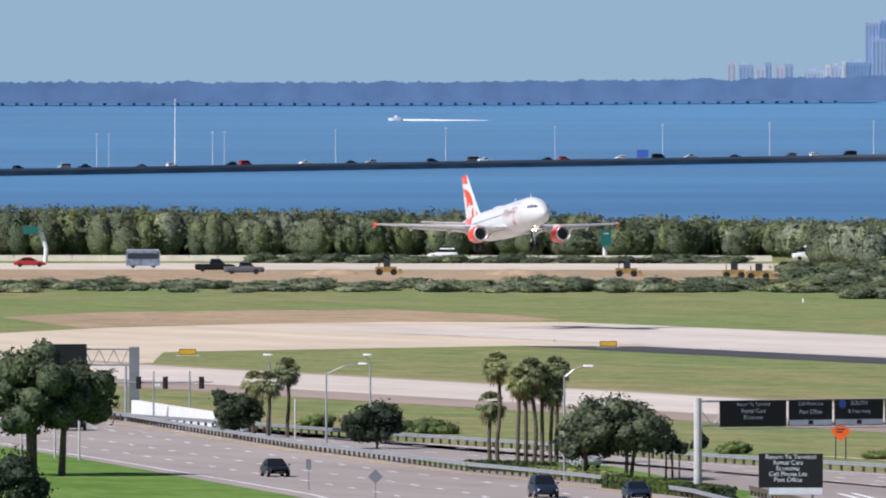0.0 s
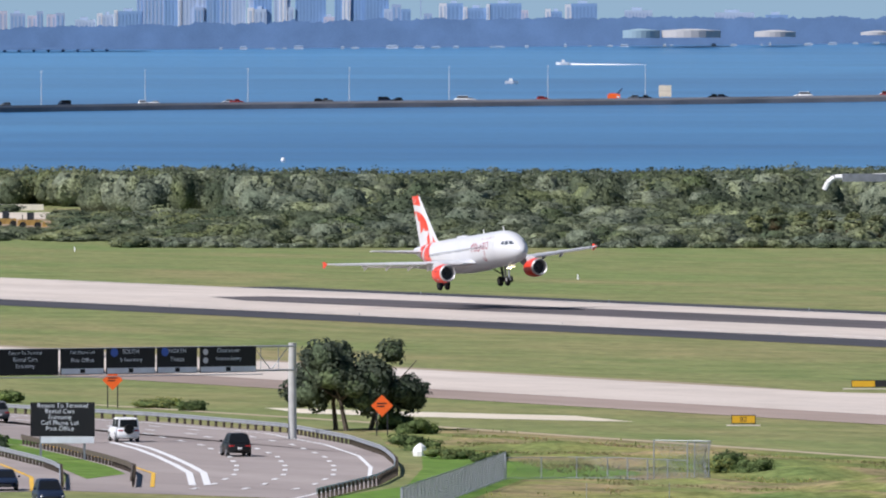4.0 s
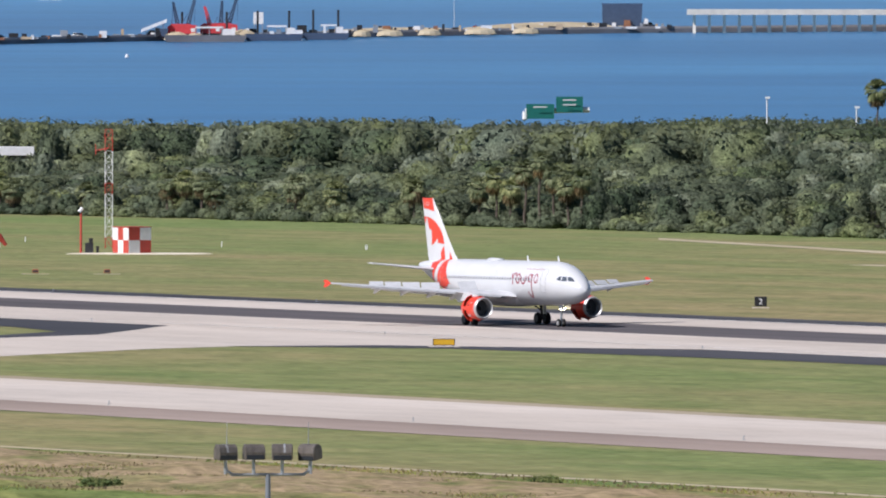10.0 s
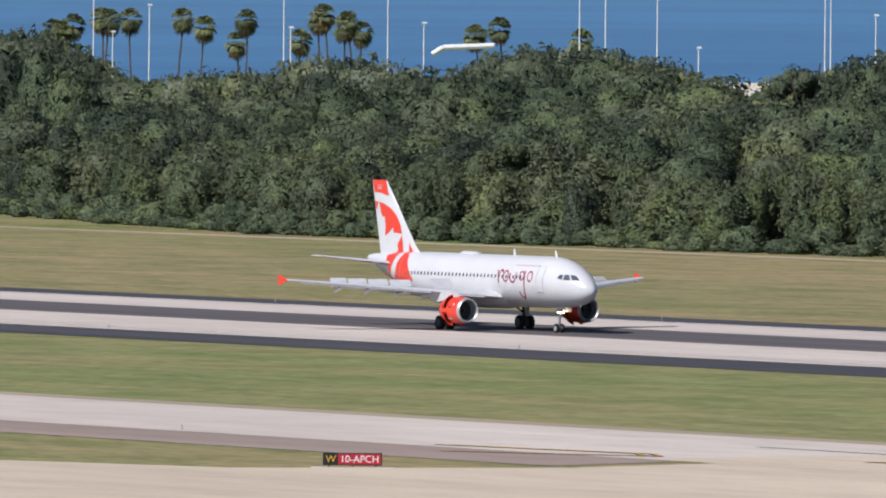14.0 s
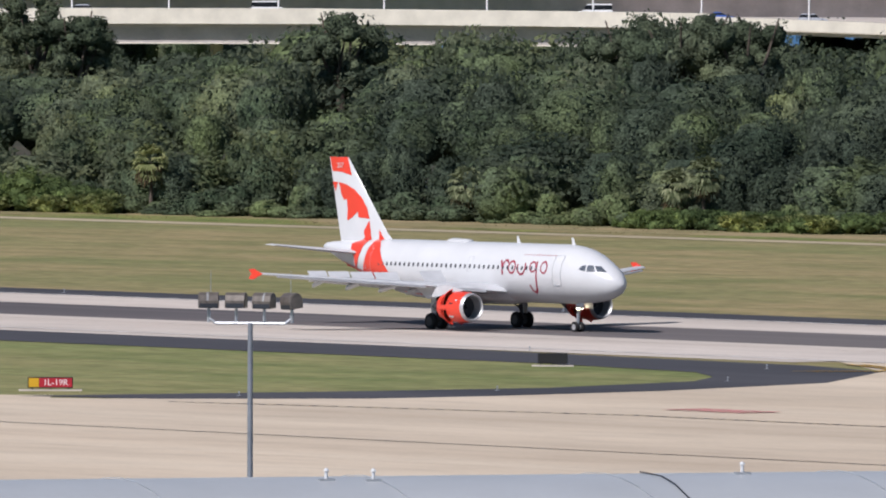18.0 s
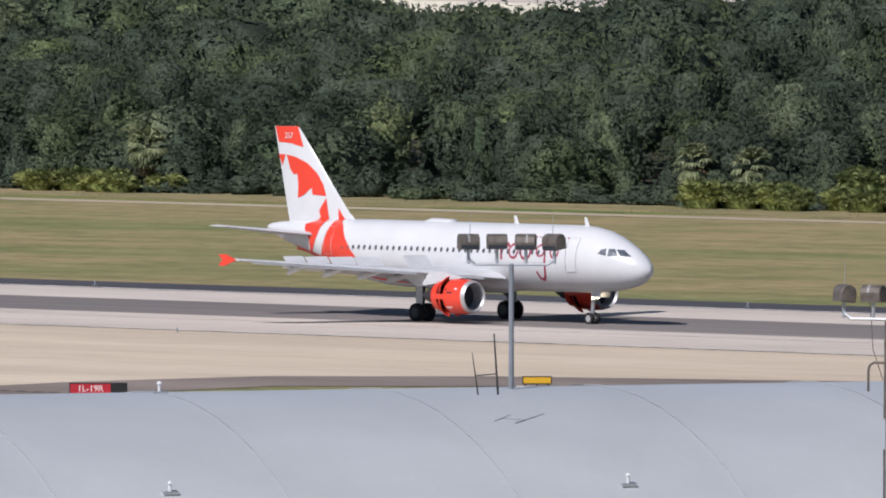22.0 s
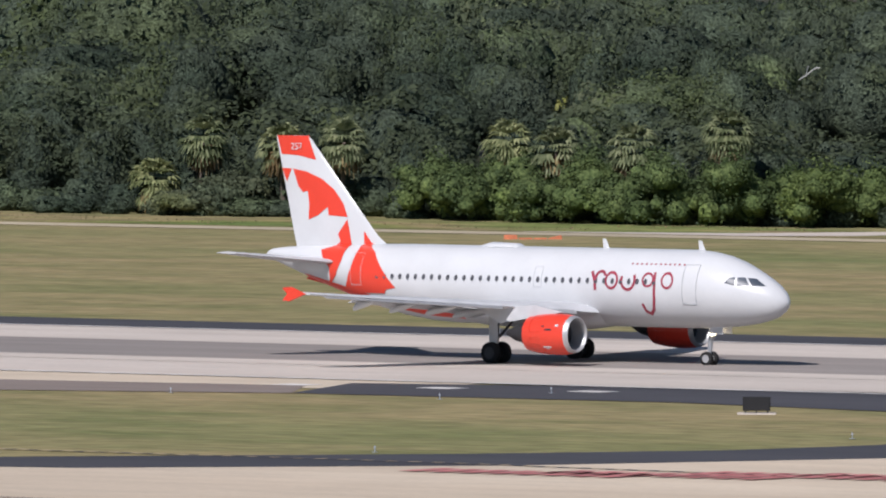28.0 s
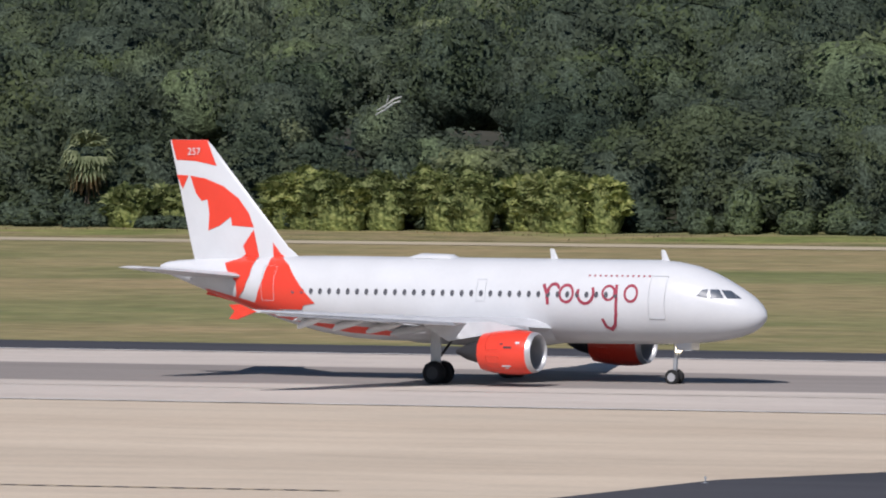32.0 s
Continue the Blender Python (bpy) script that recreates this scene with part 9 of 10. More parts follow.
for az, d, lab in ((60.75, 152, "a"), (59.922, 98, "b"), (59.6, 150, "c"), (59.0, 140, "d"), (58.859, 92, "e"), (58.34, 72, "f"), (58.314, 130, "g"), (57.939, 66, "h"), (59.074, 78, "i"), (57.8, 120, "j"), (57.2, 70, "k"), (57.1, 68, "l"), (56.9, 75, "m"), (56.74, 160, "n"), (56.253, 60, "o"), (56.231, 60, "p"), (56.057, 100, "q"), (54.727, 62, "r"), (54.640, 62, "v"), (54.555, 62, "w"), (54.27, 62, "x"), (54.198, 62, "y"), (61.543, 166, "s"), (61.198, 183, "t"), (60.884, 135, "u")):
    r = 2398
    x, y, _ = polar(az, r)
    h_ = dip_z(r, d)
    lp = thing("street_lamp", "tall pale lamp post near the bay", "street lamp", facing(x, y), "shore lamp posts")
    part("pole", Build().tube((0, 0, 0), (0, 0, h_), 0.15, 0.1, 6), M_WHITE, lp)
    part("lamp_head", Build().box(-0.3, -0.2, h_ - 0.1, 0.5, 0.2, h_ + 0.2), M_WHITE, lp)

# ---------------------------------------------------------------- raised highway beyond the wood
M_PARAPET = paint("pale_concrete_parapet", (0.84, 0.775, 0.665), 0.85, wear=0.12, scale=0.4)
M_GIRDER = paint("weathered_beige_girder", (0.50, 0.455, 0.44), 0.8, wear=0.2, scale=0.3)


def ribbon(rows, name, mat, parent, label=""):
    """rows: bearing, near distance, far distance, underside, top."""
    rings = []
    for az, r0, r1, z0, z1 in rows:
        a, b = polar(az, r0), polar(az, r1)
        rings.append([(a[0], a[1], z0), (b[0], b[1], z0), (b[0], b[1], z1), (a[0], a[1], z1)])
    return part(name, Build().loft(rings), mat, parent, label)


LOWER = [(57.0, 9.2), (56.5, 9.45), (55.8, 10.2), (55.2, 11.0), (54.5, 11.15), (53.5, 11.72), (52.5, 11.70), (51.6, 11.4), (51.0, 11.1), (50.4, 10.3), (49.8, 9.15), (49.3, 8.5), (49.0, 7.9), (48.0, 5.9), (47.0, 4.6), (46.0, 3.6), (45.0, 2.6), (43.5, 1.5)]


def far_edge(az):
    """The far side of the lower deck, which widens past the ramp."""
    return float(np.interp(az, (49.0, 50.4, 51.0, 51.6), (2650, 2620, 2420, 2345)))


vd = thing("highway_viaduct", "raised pale concrete highway beyond the woods", "bridge", Matrix.Identity(4))
ribbon([(az, 2292, far_edge(az), z - 1.6, z) for az, z in LOWER], "deck", M_CONC, vd)
ribbon([(az, 2290, 2290.5, z - 1.05, z + 1.35) for az, z in LOWER if az > 50.9], "parapet", M_PARAPET, vd, "pale concrete parapet")
ribbon([(az, 2290, 2290.5, z - 0.9, z + 0.85) for az, z in LOWER if az < 51.1], "parapet", M_PARAPET, vd, "pale concrete parapet")
ribbon([(54.25, 2291.9, 2292.9, 7.4, 9.5)] + [(az, 2291.9, 2292.9, z - 4.0, z - 1.6) for az, z in LOWER if 50.9 < az < 54.0], "girder", M_GIRDER, vd, "weathered grey-brown girder in shade")
ribbon([(54.25, 2291.5, 2291.85, 7.3, 7.5)] + [(az, 2291.5, 2291.85, z - 4.15, z - 3.97) for az, z in LOWER if 50.9 < az < 54.0], "girder_flange", M_PARAPET, vd, "pale sunlit lower flange")
ribbon([(az, 2290.7, 2291.4, 0.0, z - 1.05) for az, z in LOWER if az > 54.5] + [(54.255, 2290.7, 2291.4, 0.0, 10.2)], "retaining_wall", M_PARAPET, vd, "pale concrete retaining wall of the embankment")
for az in (54.9, 54.3, 53.6, 52.9, 52.2, 51.5, 50.8, 50.0, 49.2):
    x, y, _ = polar(az, 2310)
    part("pier", Build().tube((x, y, 0), (x, y, 9.0 if az > 50.5 else 6.0), 1.0, 1.0, 10), M_PARAPET, vd)
UPPER = [(55.3, 14.1), (54.29, 14.24), (54.17, 14.6), (54.04, 15.5), (53.91, 16.0), (53.47, 16.42), (52.8, 16.8), (51.6, 17.3), (50.8, 17.6), (49.6, 18.0)]
RAMP_FOOT = ((49.6, 16.4), (50.8, 16.1), (51.6, 15.8), (52.8, 15.3), (53.33, 14.9), (53.8, 14.4), (54.29, 13.95), (55.3, 13.6))
vu = thing("highway_viaduct", "upper pale concrete ramp crossing above the highway", "bridge", Matrix.Identity(4))
_foot = lambda az: float(np.interp(az, [a for a, _ in RAMP_FOOT], [z for _, z in RAMP_FOOT]))
ribbon([(az, 2372, 2395, _foot(az) - 0.3, z - 0.4) for az, z in UPPER], "deck", M_CONC, vu)
ribbon([(az, 2370, 2370.6, _foot(az), z + 0.9) for az, z in UPPER], "parapet", M_PARAPET, vu, "pale concrete parapet")
ribbon([(az, 2374, 2375, 12.2 if az > 52.9 else 11.2, _foot(az) - 0.3) for az in (54.25, 53.8, 53.3, 52.85, 52.0, 51.0, 49.6)], "girder", M_GIRDER, vu, "beige girder in shade")
ribbon([(az, 2371, 2372, 0.0, _foot(az)) for az in (55.3, 54.8, 54.255)], "retaining_wall", M_PARAPET, vu, "pale concrete retaining wall of the ramp")
for az in (54.2, 53.5, 52.7, 51.9, 51.0):
    x, y, _ = polar(az, 2384)
    part("pier", Build().tube((x, y, 0), (x, y, 13.5), 1.0, 1.0, 10), M_PARAPET, vu)
for k, az in enumerate((54.886, 54.215, 53.458, 53.084, 52.662, 52.254, 51.857, 51.448, 51.03, 50.615, 50.1, 49.45, 48.9, 48.3, 47.7)):
    zb = float(np.interp(-az, [-a for a, _ in LOWER], [z for _, z in LOWER]))
    x, y, _ = polar(az, 2300)
    lp = thing("street_lamp", "slim pale lamp post on the highway", "street lamp", facing(x, y, zb), "highway lamp posts")
    part("pole", Build().tube((0, 0, 0), (0, 0, 11), 0.16, 0.12, 6), M_WHITE, lp)
    part("lamp_head", Build().box(-0.5, -0.15, 10.9, 0.5, 0.15, 11.15), M_WHITE, lp)
# vehicles on the raised highway: bearing at the start, degrees a second, distance
for k, (az, w, r, kind, col) in enumerate(((66.0, -0.62, 2310, "suv", "white"), (65.2, -0.62, 2312, "sedan", "navy"), (64.2, -0.60, 2309, "suv", "silver"), (63.5, -0.6, 2330, "van", "white"), (62.3, -0.63, 2312, "sedan", "blue"), (61.4, -0.6, 2309, "suv", "silver"), (60.6, -0.6, 2330, "sedan", "black"), (59.7, -0.62, 2312, "suv", "white"),
                                          (36.0, 0.58, 2420, "sedan", "white"), (37.4, 0.58, 2425, "suv", "grey"), (39.0, 0.6, 2420, "sedan", "silver"), (41.0, 0.58, 2440, "van", "white"), (34.5, 0.6, 2420, "sedan", "blue"))):
    c = car(kind, col, col + " car on the raised highway", None, "cars on the highway", 1.0, True)
    rows = []
    for i in range(17):
        t = 2.0 * i
        a = max(44.0, min(55.1, az + w * t))
        x, y, _ = polar(a, r if a < 50.6 or r < 2340 else 2335)
        z = float(np.interp(-a, [-q for q, _ in LOWER], [zz for _, zz in LOWER]))
        hd = math.degrees(math.atan2(-x, y)) + (0 if w < 0 else 180)
        rows.append((t, pose(x, y, z + 0.02, 0, 0, hd)))
    DRIVES.append((c, rows))
for az, col, kind in ((53.41, "red", "suv"), (54.05, "white", "suv"), (53.75, "grey", "sedan")):
    x, y, _ = polar(az, 2378)
    z = float(np.interp(-az, [-q for q, _ in UPPER], [zz for _, zz in UPPER]))
    car(kind, col, col + " car on the upper ramp", Matrix.Translation((x, y, z - 0.38)) @ rot_z(math.atan2(-x, y)), "cars on the ramp", 1.0, True)

# ---------------------------------------------------------------- far highway across the left
M_HWY = pave_mat("bleached_highway_concrete", (0.62, 0.55, 0.46), (0.52, 0.46, 0.38))
for nm, r0, r1, a0, a1 in (("highway_lower", 2640, 2745, 69.6, 76), ("highway_upper", 2790, 2838, 69.9, 76)):
    ring = [polar(a0 + (a1 - a0) * k / 8, r0) for k in range(9)] + [polar(a1 - (a1 - a0) * k / 8, r1) for k in range(9)]
    structure(nm, flat([(p[0], p[1]) for p in ring]), M_HWY, "sun-bleached pale highway beyond the airfield", "road", 0.05)
ring = [polar(69.8 + 6.2 * k / 8, 2450) for k in range(9)] + [polar(76 - 6.2 * k / 8, 2638) for k in range(9)]
structure("work_site", flat([(p[0], p[1]) for p in ring]), M_DIRT, "bare dirt of a road work site", "dirt", 0.03)
for k in range(48):
    hb = thing("highway_barrier", "pale concrete barrier block between carriageways", "barrier", Matrix.Identity(4), "highway barrier blocks")
    ribbon([(69.9 + 0.1125 * (k + f), 2786 - 0.15 * f, 2786.7, 0, 1.1) for f in (0.01, 0.5, 0.99)], "barrier_body", M_PARAPET, hb)
belt("shrub_belt", "low shrubs on the highway median", 19, 70.0, 71.9, 2750, 2785, 7.0, 90, 0.13, SHORE_WOOD[1:2], 0.05, hfix=1.8)
for k, (az, r, kind, col, w) in enumerate(((72.763, 2680, "sedan", "red", -0.35), (72.05, 2610, "pickup", "black", 0.0), (71.937, 2570, "pickup", "grey", 0.0), (71.172, 2810, "suv", "white", 0.33), (69.751, 2800, "van", "white", 0.33), (73.6, 2685, "suv", "white", -0.4), (74.4, 2690, "van", "silver", -0.4), (75.0, 2682, "sedan", "black", -0.38))):
    c = car(kind, col, col + (" pickup parked by the works" if kind == "pickup" else " car on the far highway"), None, "vehicles on the far highway", 1.25, True)
    rows = []
    for i in range(9):
        a = max(69.4, min(75.8, az + w * i))
        x, y, _ = polar(a, r)
        rows.append((float(i), pose(x, y, 0.07, 0, 0, math.degrees(math.atan2(-x, y)) + (180 if w > 0 else 0))))
    rows.append((32.0, rows[-1][1]))
    DRIVES.append((c, rows))
# bus with painted sides
M_BUSART = paint("printed_bus_side", (0.22, 0.27, 0.36), 0.4, 0, 0.4, 0.6, 0.8)
bus = thing("bus", "city bus with printed blue-grey sides on the highway", "bus")
part("bus_body", Build().loft([[(x, s * 1.27, z) for s, z in ((-1, 0.35), (1, 0.35), (1, 3.0), (0.9, 3.15), (-0.9, 3.15), (-1, 3.0))] for x in (-3.0, 3.0)]), M_BUSART, bus, smooth=True)
part("roof_band", Build().box(-2.9, -1.2, 3.1, 2.9, 1.2, 3.3), M_CARS["silver"], bus)
part("window_band", Build().box(-2.7, -1.29, 1.6, 2.8, 1.29, 2.6), M_GLASSD, bus)
part("front", Build().box(2.95, -1.2, 0.5, 3.1, 1.2, 3.0), M_WHITE, bus)
for x in (-1.8, 1.9):
    for y in (-1.1, 1.1):
        part("wheel", Build().tube((x, y - 0.15, 0.48), (x, y + 0.15, 0.48), 0.48, 0.48, 14), M_TYRE, bus)
rows = []
for i in range(9):
    x, y, _ = polar(72.327 - 0.36 * i if i < 8 else 69.5, 2670)
    rows.append((float(i), pose(x, y, 0.06, 0, 0, math.degrees(math.atan2(-x, y)))))
rows.append((32.0, rows[-1][1]))
DRIVES.append((bus, rows))
# yellow work machines
M_DUSTY = paint("dusty_yellow_paint", (0.42, 0.27, 0.08), 0.8, wear=0.4, scale=0.8)
for k, az in enumerate((71.385, 70.459, 70.045, 69.95)):
    x, y, _ = polar(az, 2560 - 20 * k)
    ld = thing("wheel_loader", "yellow wheel loader on bare dirt", "construction vehicle", facing(x, y) @ Matrix.Scale(0.78, 4), "work machines")
    part("chassis", Build().box(-2.6, -1.1, 0.7, 2.2, 1.1, 1.9), M_DUSTY, ld)
    part("cab", Build().box(-0.8, -0.8, 1.9, 0.7, 0.8, 3.5), M_GLASSD, ld)
    part("bucket", Build().loft([[(2.4, s, 0.3) for s in (-1.4, 1.4)] + [(3.6, s, 0.5) for s in (1.4, -1.4)], [(2.5, s, 1.4) for s in (-1.4, 1.4)] + [(3.0, s, 1.5) for s in (1.4, -1.4)]]), M_DUSTY, ld)
    part("exhaust", Build().tube((-1.8, 0, 1.9), (-1.8, 0, 3.0), 0.1, 0.1, 6), M_DARKMETAL, ld)
    for wx in (-1.7, 1.5):
        for wy in (-1.1, 1.1):
            part("wheel", Build().tube((wx, wy - 0.25, 0.75), (wx, wy + 0.25, 0.75), 0.75, 0.75, 14), M_TYRE, ld)
for az in (71.6, 70.9):
    x, y, _ = polar(az, 2570)
    dp = thing("dirt_pile", "low brown heap of earth", "dirt pile", facing(x, y))
    part("heap", Build().loft([[(r * math.cos(2 * math.pi * k / 12) * 1.6, r * math.sin(2 * math.pi * k / 12), z) for k in range(12)] for r, z in ((3.2, 0), (2.4, 0.5), (1.1, 0.9), (0.1, 1.0))]), M_DIRT, dp)

# highway sign bridges with bent white arms
M_HWYGREEN = paint("green_highway_sign", (0.01, 0.14, 0.12), 0.5)


def sign_arch(pts, r, label, boards):
    g = thing("sign_arch", label, "sign gantry", Matrix.Identity(4), "highway sign arches")
    part("arch", Build().path([Vector(polar(az, r, dip_z(r, d))) for az, d in pts], 0.45, 8), M_WHITE, g, "thick bent white tube")
    for (a0, d0, a1, d1, mat, rows) in boards:
        p, q = polar(a0, r - 1), polar(a1, r - 1)
        z1, z0 = dip_z(r, d0), dip_z(r, d1)
        bd = part("board", Build().loft([[(p[0], p[1], z0), (q[0], q[1], z0), (q[0], q[1], z1), (p[0], p[1], z1)], [(p[0] * 1.0003, p[1] * 1.0003, z0), (q[0] * 1.0003, q[1] * 1.0003, z0), (q[0] * 1.0003, q[1] * 1.0003, z1), (p[0] * 1.0003, p[1] * 1.0003, z1)]]), mat, g)
        for i in range(rows):
            za = z1 - (z1 - z0) * (0.25 + 0.3 * i)
            m0, m1 = a0 + (a1 - a0) * 0.25, a0 + (a1 - a0) * 0.75
            p2, q2 = polar(m0, r - 1.6), polar(m1, r - 1.6)
            part("writing_bar", Build().add([(p2[0], p2[1], za), (q2[0], q2[1], za), (q2[0], q2[1], za + 0.2), (p2[0], p2[1], za + 0.2)], [(0, 1, 2, 3)]), M_BARS, bd)


sign_arch([(66.889, 247), (66.875, 234), (66.85, 225), (66.628, 222), (66.60, 232), (66.589, 330)], 2288, "white tubular sign arch seen from behind", [(66.82, 218, 66.65, 232, M_POLE, 0)])
sign_arch([(66.464, 325), (66.455, 240), (66.43, 220), (66.414, 212), (66.087, 206)], 2288, "white tubular arch with green highway signs", [(66.386, 192, 66.27, 229, M_HWYGREEN, 2), (66.262, 196, 66.201, 221, M_HWYGREEN, 1), (66.194, 190, 66.131, 224, M_HWYGREEN, 2), (66.225, 186, 66.20, 194, M_HWYGREEN, 0)])
sign_arch([(62.476, 205), (62.476, 190), (62.227, 187)], 2350, "white sign arm with green highway signs", [(62.471, 177, 62.364, 203, M_HWYGREEN, 1), (62.356, 164, 62.253, 192, M_HWYGREEN, 2)])
sign_arch([(57.767, 175), (57.724, 163), (57.528, 159)], 2380, "white tubular arm above the trees", [])
sign_arch([(72.704, 290), (72.70, 260), (72.72, 232), (72.78, 228)], 2760, "white curved sign arm with a green sign", [(72.79, 222, 72.73, 236, M_HWYGREEN, 0)])
sign_arch([(70.545, 285), (70.545, 255)], 2790, "green highway signs on white posts", [(70.56, 228, 70.52, 256, M_HWYGREEN, 1)])
# white flat roof showing among trees
x, y, _ = polar(64.536, 2240)
wb_ = thing("low_building", "white flat-roofed building among the trees", "building", facing(x, y))
z_ = dip_z(2240, 254)
# darker wall colour stands in for deep shade under the roof
part("wall", Build().box(-5.9, 2.2, 0, 5.9, 8, z_ - 1.2), M_GIRDER, wb_)
part("roof", Build().box(-6.5, -0.3, z_ - 1.25, 6.5, 8.3, z_), M_WHITE, wb_)

# ---------------------------------------------------------------- causeway across the bay
CAUSE = ((76.0, 158), (72.88, 133), (71.17, 119), (69.48, 106), (67.46, 96), (66.3, 88), (65.13, 79), (63.89, 66), (62.24, 52), (60.5, 45))


def cause(az):
    d = float(np.interp(-az, [-a for a, _ in CAUSE], [b for _, b in CAUSE]))
    r = bay_r(d, az)
    return r, water_z(r, az)


M_SEAWALL = paint("dark_sea_wall", (0.15, 0.155, 0.17), 0.8, wear=0.3, scale=0.1)
M_DECK = pave_mat("grey_causeway_deck", (0.30, 0.29, 0.29), (0.22, 0.21, 0.21))
M_DECKRAIL = paint("pale_causeway_parapet", (0.34, 0.33, 0.34), 0.8, wear=0.3, scale=0.06)
cz = thing("causeway", "long low causeway road across the bay", "causeway", Matrix.Identity(4))
for nm, mat, off0, off1, zz0, zz1 in (("sea_wall", M_SEAWALL, 0, 26, -1.0, 1.2), ("deck", M_DECK, 0.5, 25.5, 1.2, 1.45), ("parapet", M_DECKRAIL, 0.6, 1.0, 1.45, 1.9)):
    rings = []
    for k in range(32):
        az = 76 - 0.5 * k
        r, z = cause(az)
        a, b = polar(az, r + off0), polar(az, r + off1)
        rings.append([(a[0], a[1], z + zz0), (b[0], b[1], z + zz0), (b[0], b[1], z + zz1 + (0.35 if nm == "deck" else 0)), (a[0], a[1], z + zz1)])
    part(nm, Build().loft(rings), mat, cz, smooth=True, edge=60)
# lamp posts on it
for k, az in enumerate([73.3, 72.9, 72.505, 72.059, 71.584, 71.159, 70.738, 70.322, 69.91, 69.509, 69.113, 68.722, 68.337, 67.956, 67.58, 72.458, 72.013, 62.75, 65.7]):
    r, z = cause(az)
    x, y, _ = polar(az, r + 14)
    h_ = 62 * r / 26285
    lp = thing("street_lamp", "slim white lamp post on the causeway", "street lamp", facing(x, y, z + 1.3), "causeway lamp posts")
    part("pole", Build().tube((0, 0, 0), (0, 0, h_), 0.11, 0.07, 6), M_VENT, lp)
    part("lamp_head", Build().box(-0.35, -0.15, h_ - 0.05, 0.35, 0.15, h_ + 0.12), M_WHITE, lp)
x, y, _ = polar(72.203, cause(72.203)[0] + 14)
lp = thing("tall_mast", "very tall slim pale mast on the causeway", "mast", facing(x, y, cause(72.2)[1] + 1.3))
part("pole", Build().tube((0, 0, 0), (0, 0, 18.5), 0.22, 0.12, 6), M_WHITE, lp)
# cars on it, shrunk to fit the camera's view, moving along the deck
rngc = np.random.default_rng(5)
for k in range(84):
    az0 = 75.5 - 13.0 * (k + rngc.random() * 0.8) / 84
    way = -1 if k % 2 else 1
    col = ("white", "black", "silver", "navy", "grey", "white", "black", "red")[k % 8]
    c = car(("sedan", "suv", "suv", "van", "pickup")[k % 5], col, col + " vehicle on the causeway", None, "cars on the causeway", 0.68, True)
    rows = []
    for t in (0.0, 4.0, 8.0, 12.0, 32.0):
        a = az0 + way * 0.055 * min(t, 12.0)
        r, z = cause(a)
        x, y, _ = polar(a, r + (7 if way < 0 else 17))
        h2 = polar(a - 0.05, cause(a - 0.05)[0] + (7 if way < 0 else 17))
        ang = math.degrees(math.atan2(h2[1] - y, h2[0] - x)) + (0 if way < 0 else 180)
        rows.append((t, pose(x, y, z + 1.55, 0, 0, ang)))
    DRIVES.append((c, rows))
# barges, cranes and works along it
M_RUSTRED = paint("red_crane_paint", (0.62, 0.06, 0.07), 0.5)
M_STEELBLUE = paint("dark_blue_steel", (0.06, 0.09, 0.15), 0.5)


def crane(az, boom_az, top_d, base_col, label, boom_mat, off=-12, size=1.0, stay=True):
    """A crawler crane: tracks, slewing house, lattice boom and its stay."""
    r, z = cause(az)
    r += off
    x, y, _ = polar(az, r)
    k = size * r / 26285
    cr = thing("crawler_crane", label, "crane", facing(x, y, z + 1.2), "causeway cranes")
    part("tracks", Build().box(-16 * k, -8 * k, 0, 16 * k, 8 * k, 4.5 * k), M_DARKMETAL, cr)
    hs = part("house", Build().loft([[(-20 * k, yy, 4.5 * k), (18 * k, yy, 4.5 * k), (18 * k, yy, 19 * k), (2 * k, yy, 22 * k), (-14 * k, yy, 22 * k), (-20 * k, yy, 17 * k)] for yy in (-7 * k, 7 * k)]), base_col, cr)
    part("cab", Build().box(8 * k, -7.6 * k, 8 * k, 15 * k, -7.1 * k, 14 * k), M_WHITE, hs)
    dx = (az - boom_az) * math.pi / 180 * r
    top = CAM_H - r * top_d / 26285 - z - 1.2
    z0 = 10 * k
    b = Build()
    for s in (-3.4 * k, 3.4 * k):
        for yy in (-2.5 * k, 2.5 * k):
            b.tube((s, yy, z0), (dx + s * 0.35, yy * 0.35, top), 1.9 * k, 1.4 * k, 4)
    for i in range(12):
        f0, f1 = i / 12, (i + 1) / 12
        s = 3.4 * k * (1 if i % 2 else -1)
        b.tube((s * (1 - f0 * 0.65) + dx * f0, 0, z0 + (top - z0) * f0), (-s * (1 - f1 * 0.65) + dx * f1, 0, z0 + (top - z0) * f1), 1.2 * k, 1.2 * k, 3)
    part("boom", b, boom_mat, cr, "lattice boom")
    if stay:
        part("mast_stay", Build().tube((-14 * k, 0, 15 * k), (dx * 0.55 - 6 * k, 0, top * 0.55), 0.8 * k, 0.6 * k, 4), boom_mat, cr)
        part("hook_line", Build().tube((dx, -3 * k, top), (dx - 2 * k, -3 * k, top * 0.35), 0.5 * k, 0.5 * k, 4), boom_mat, cr)


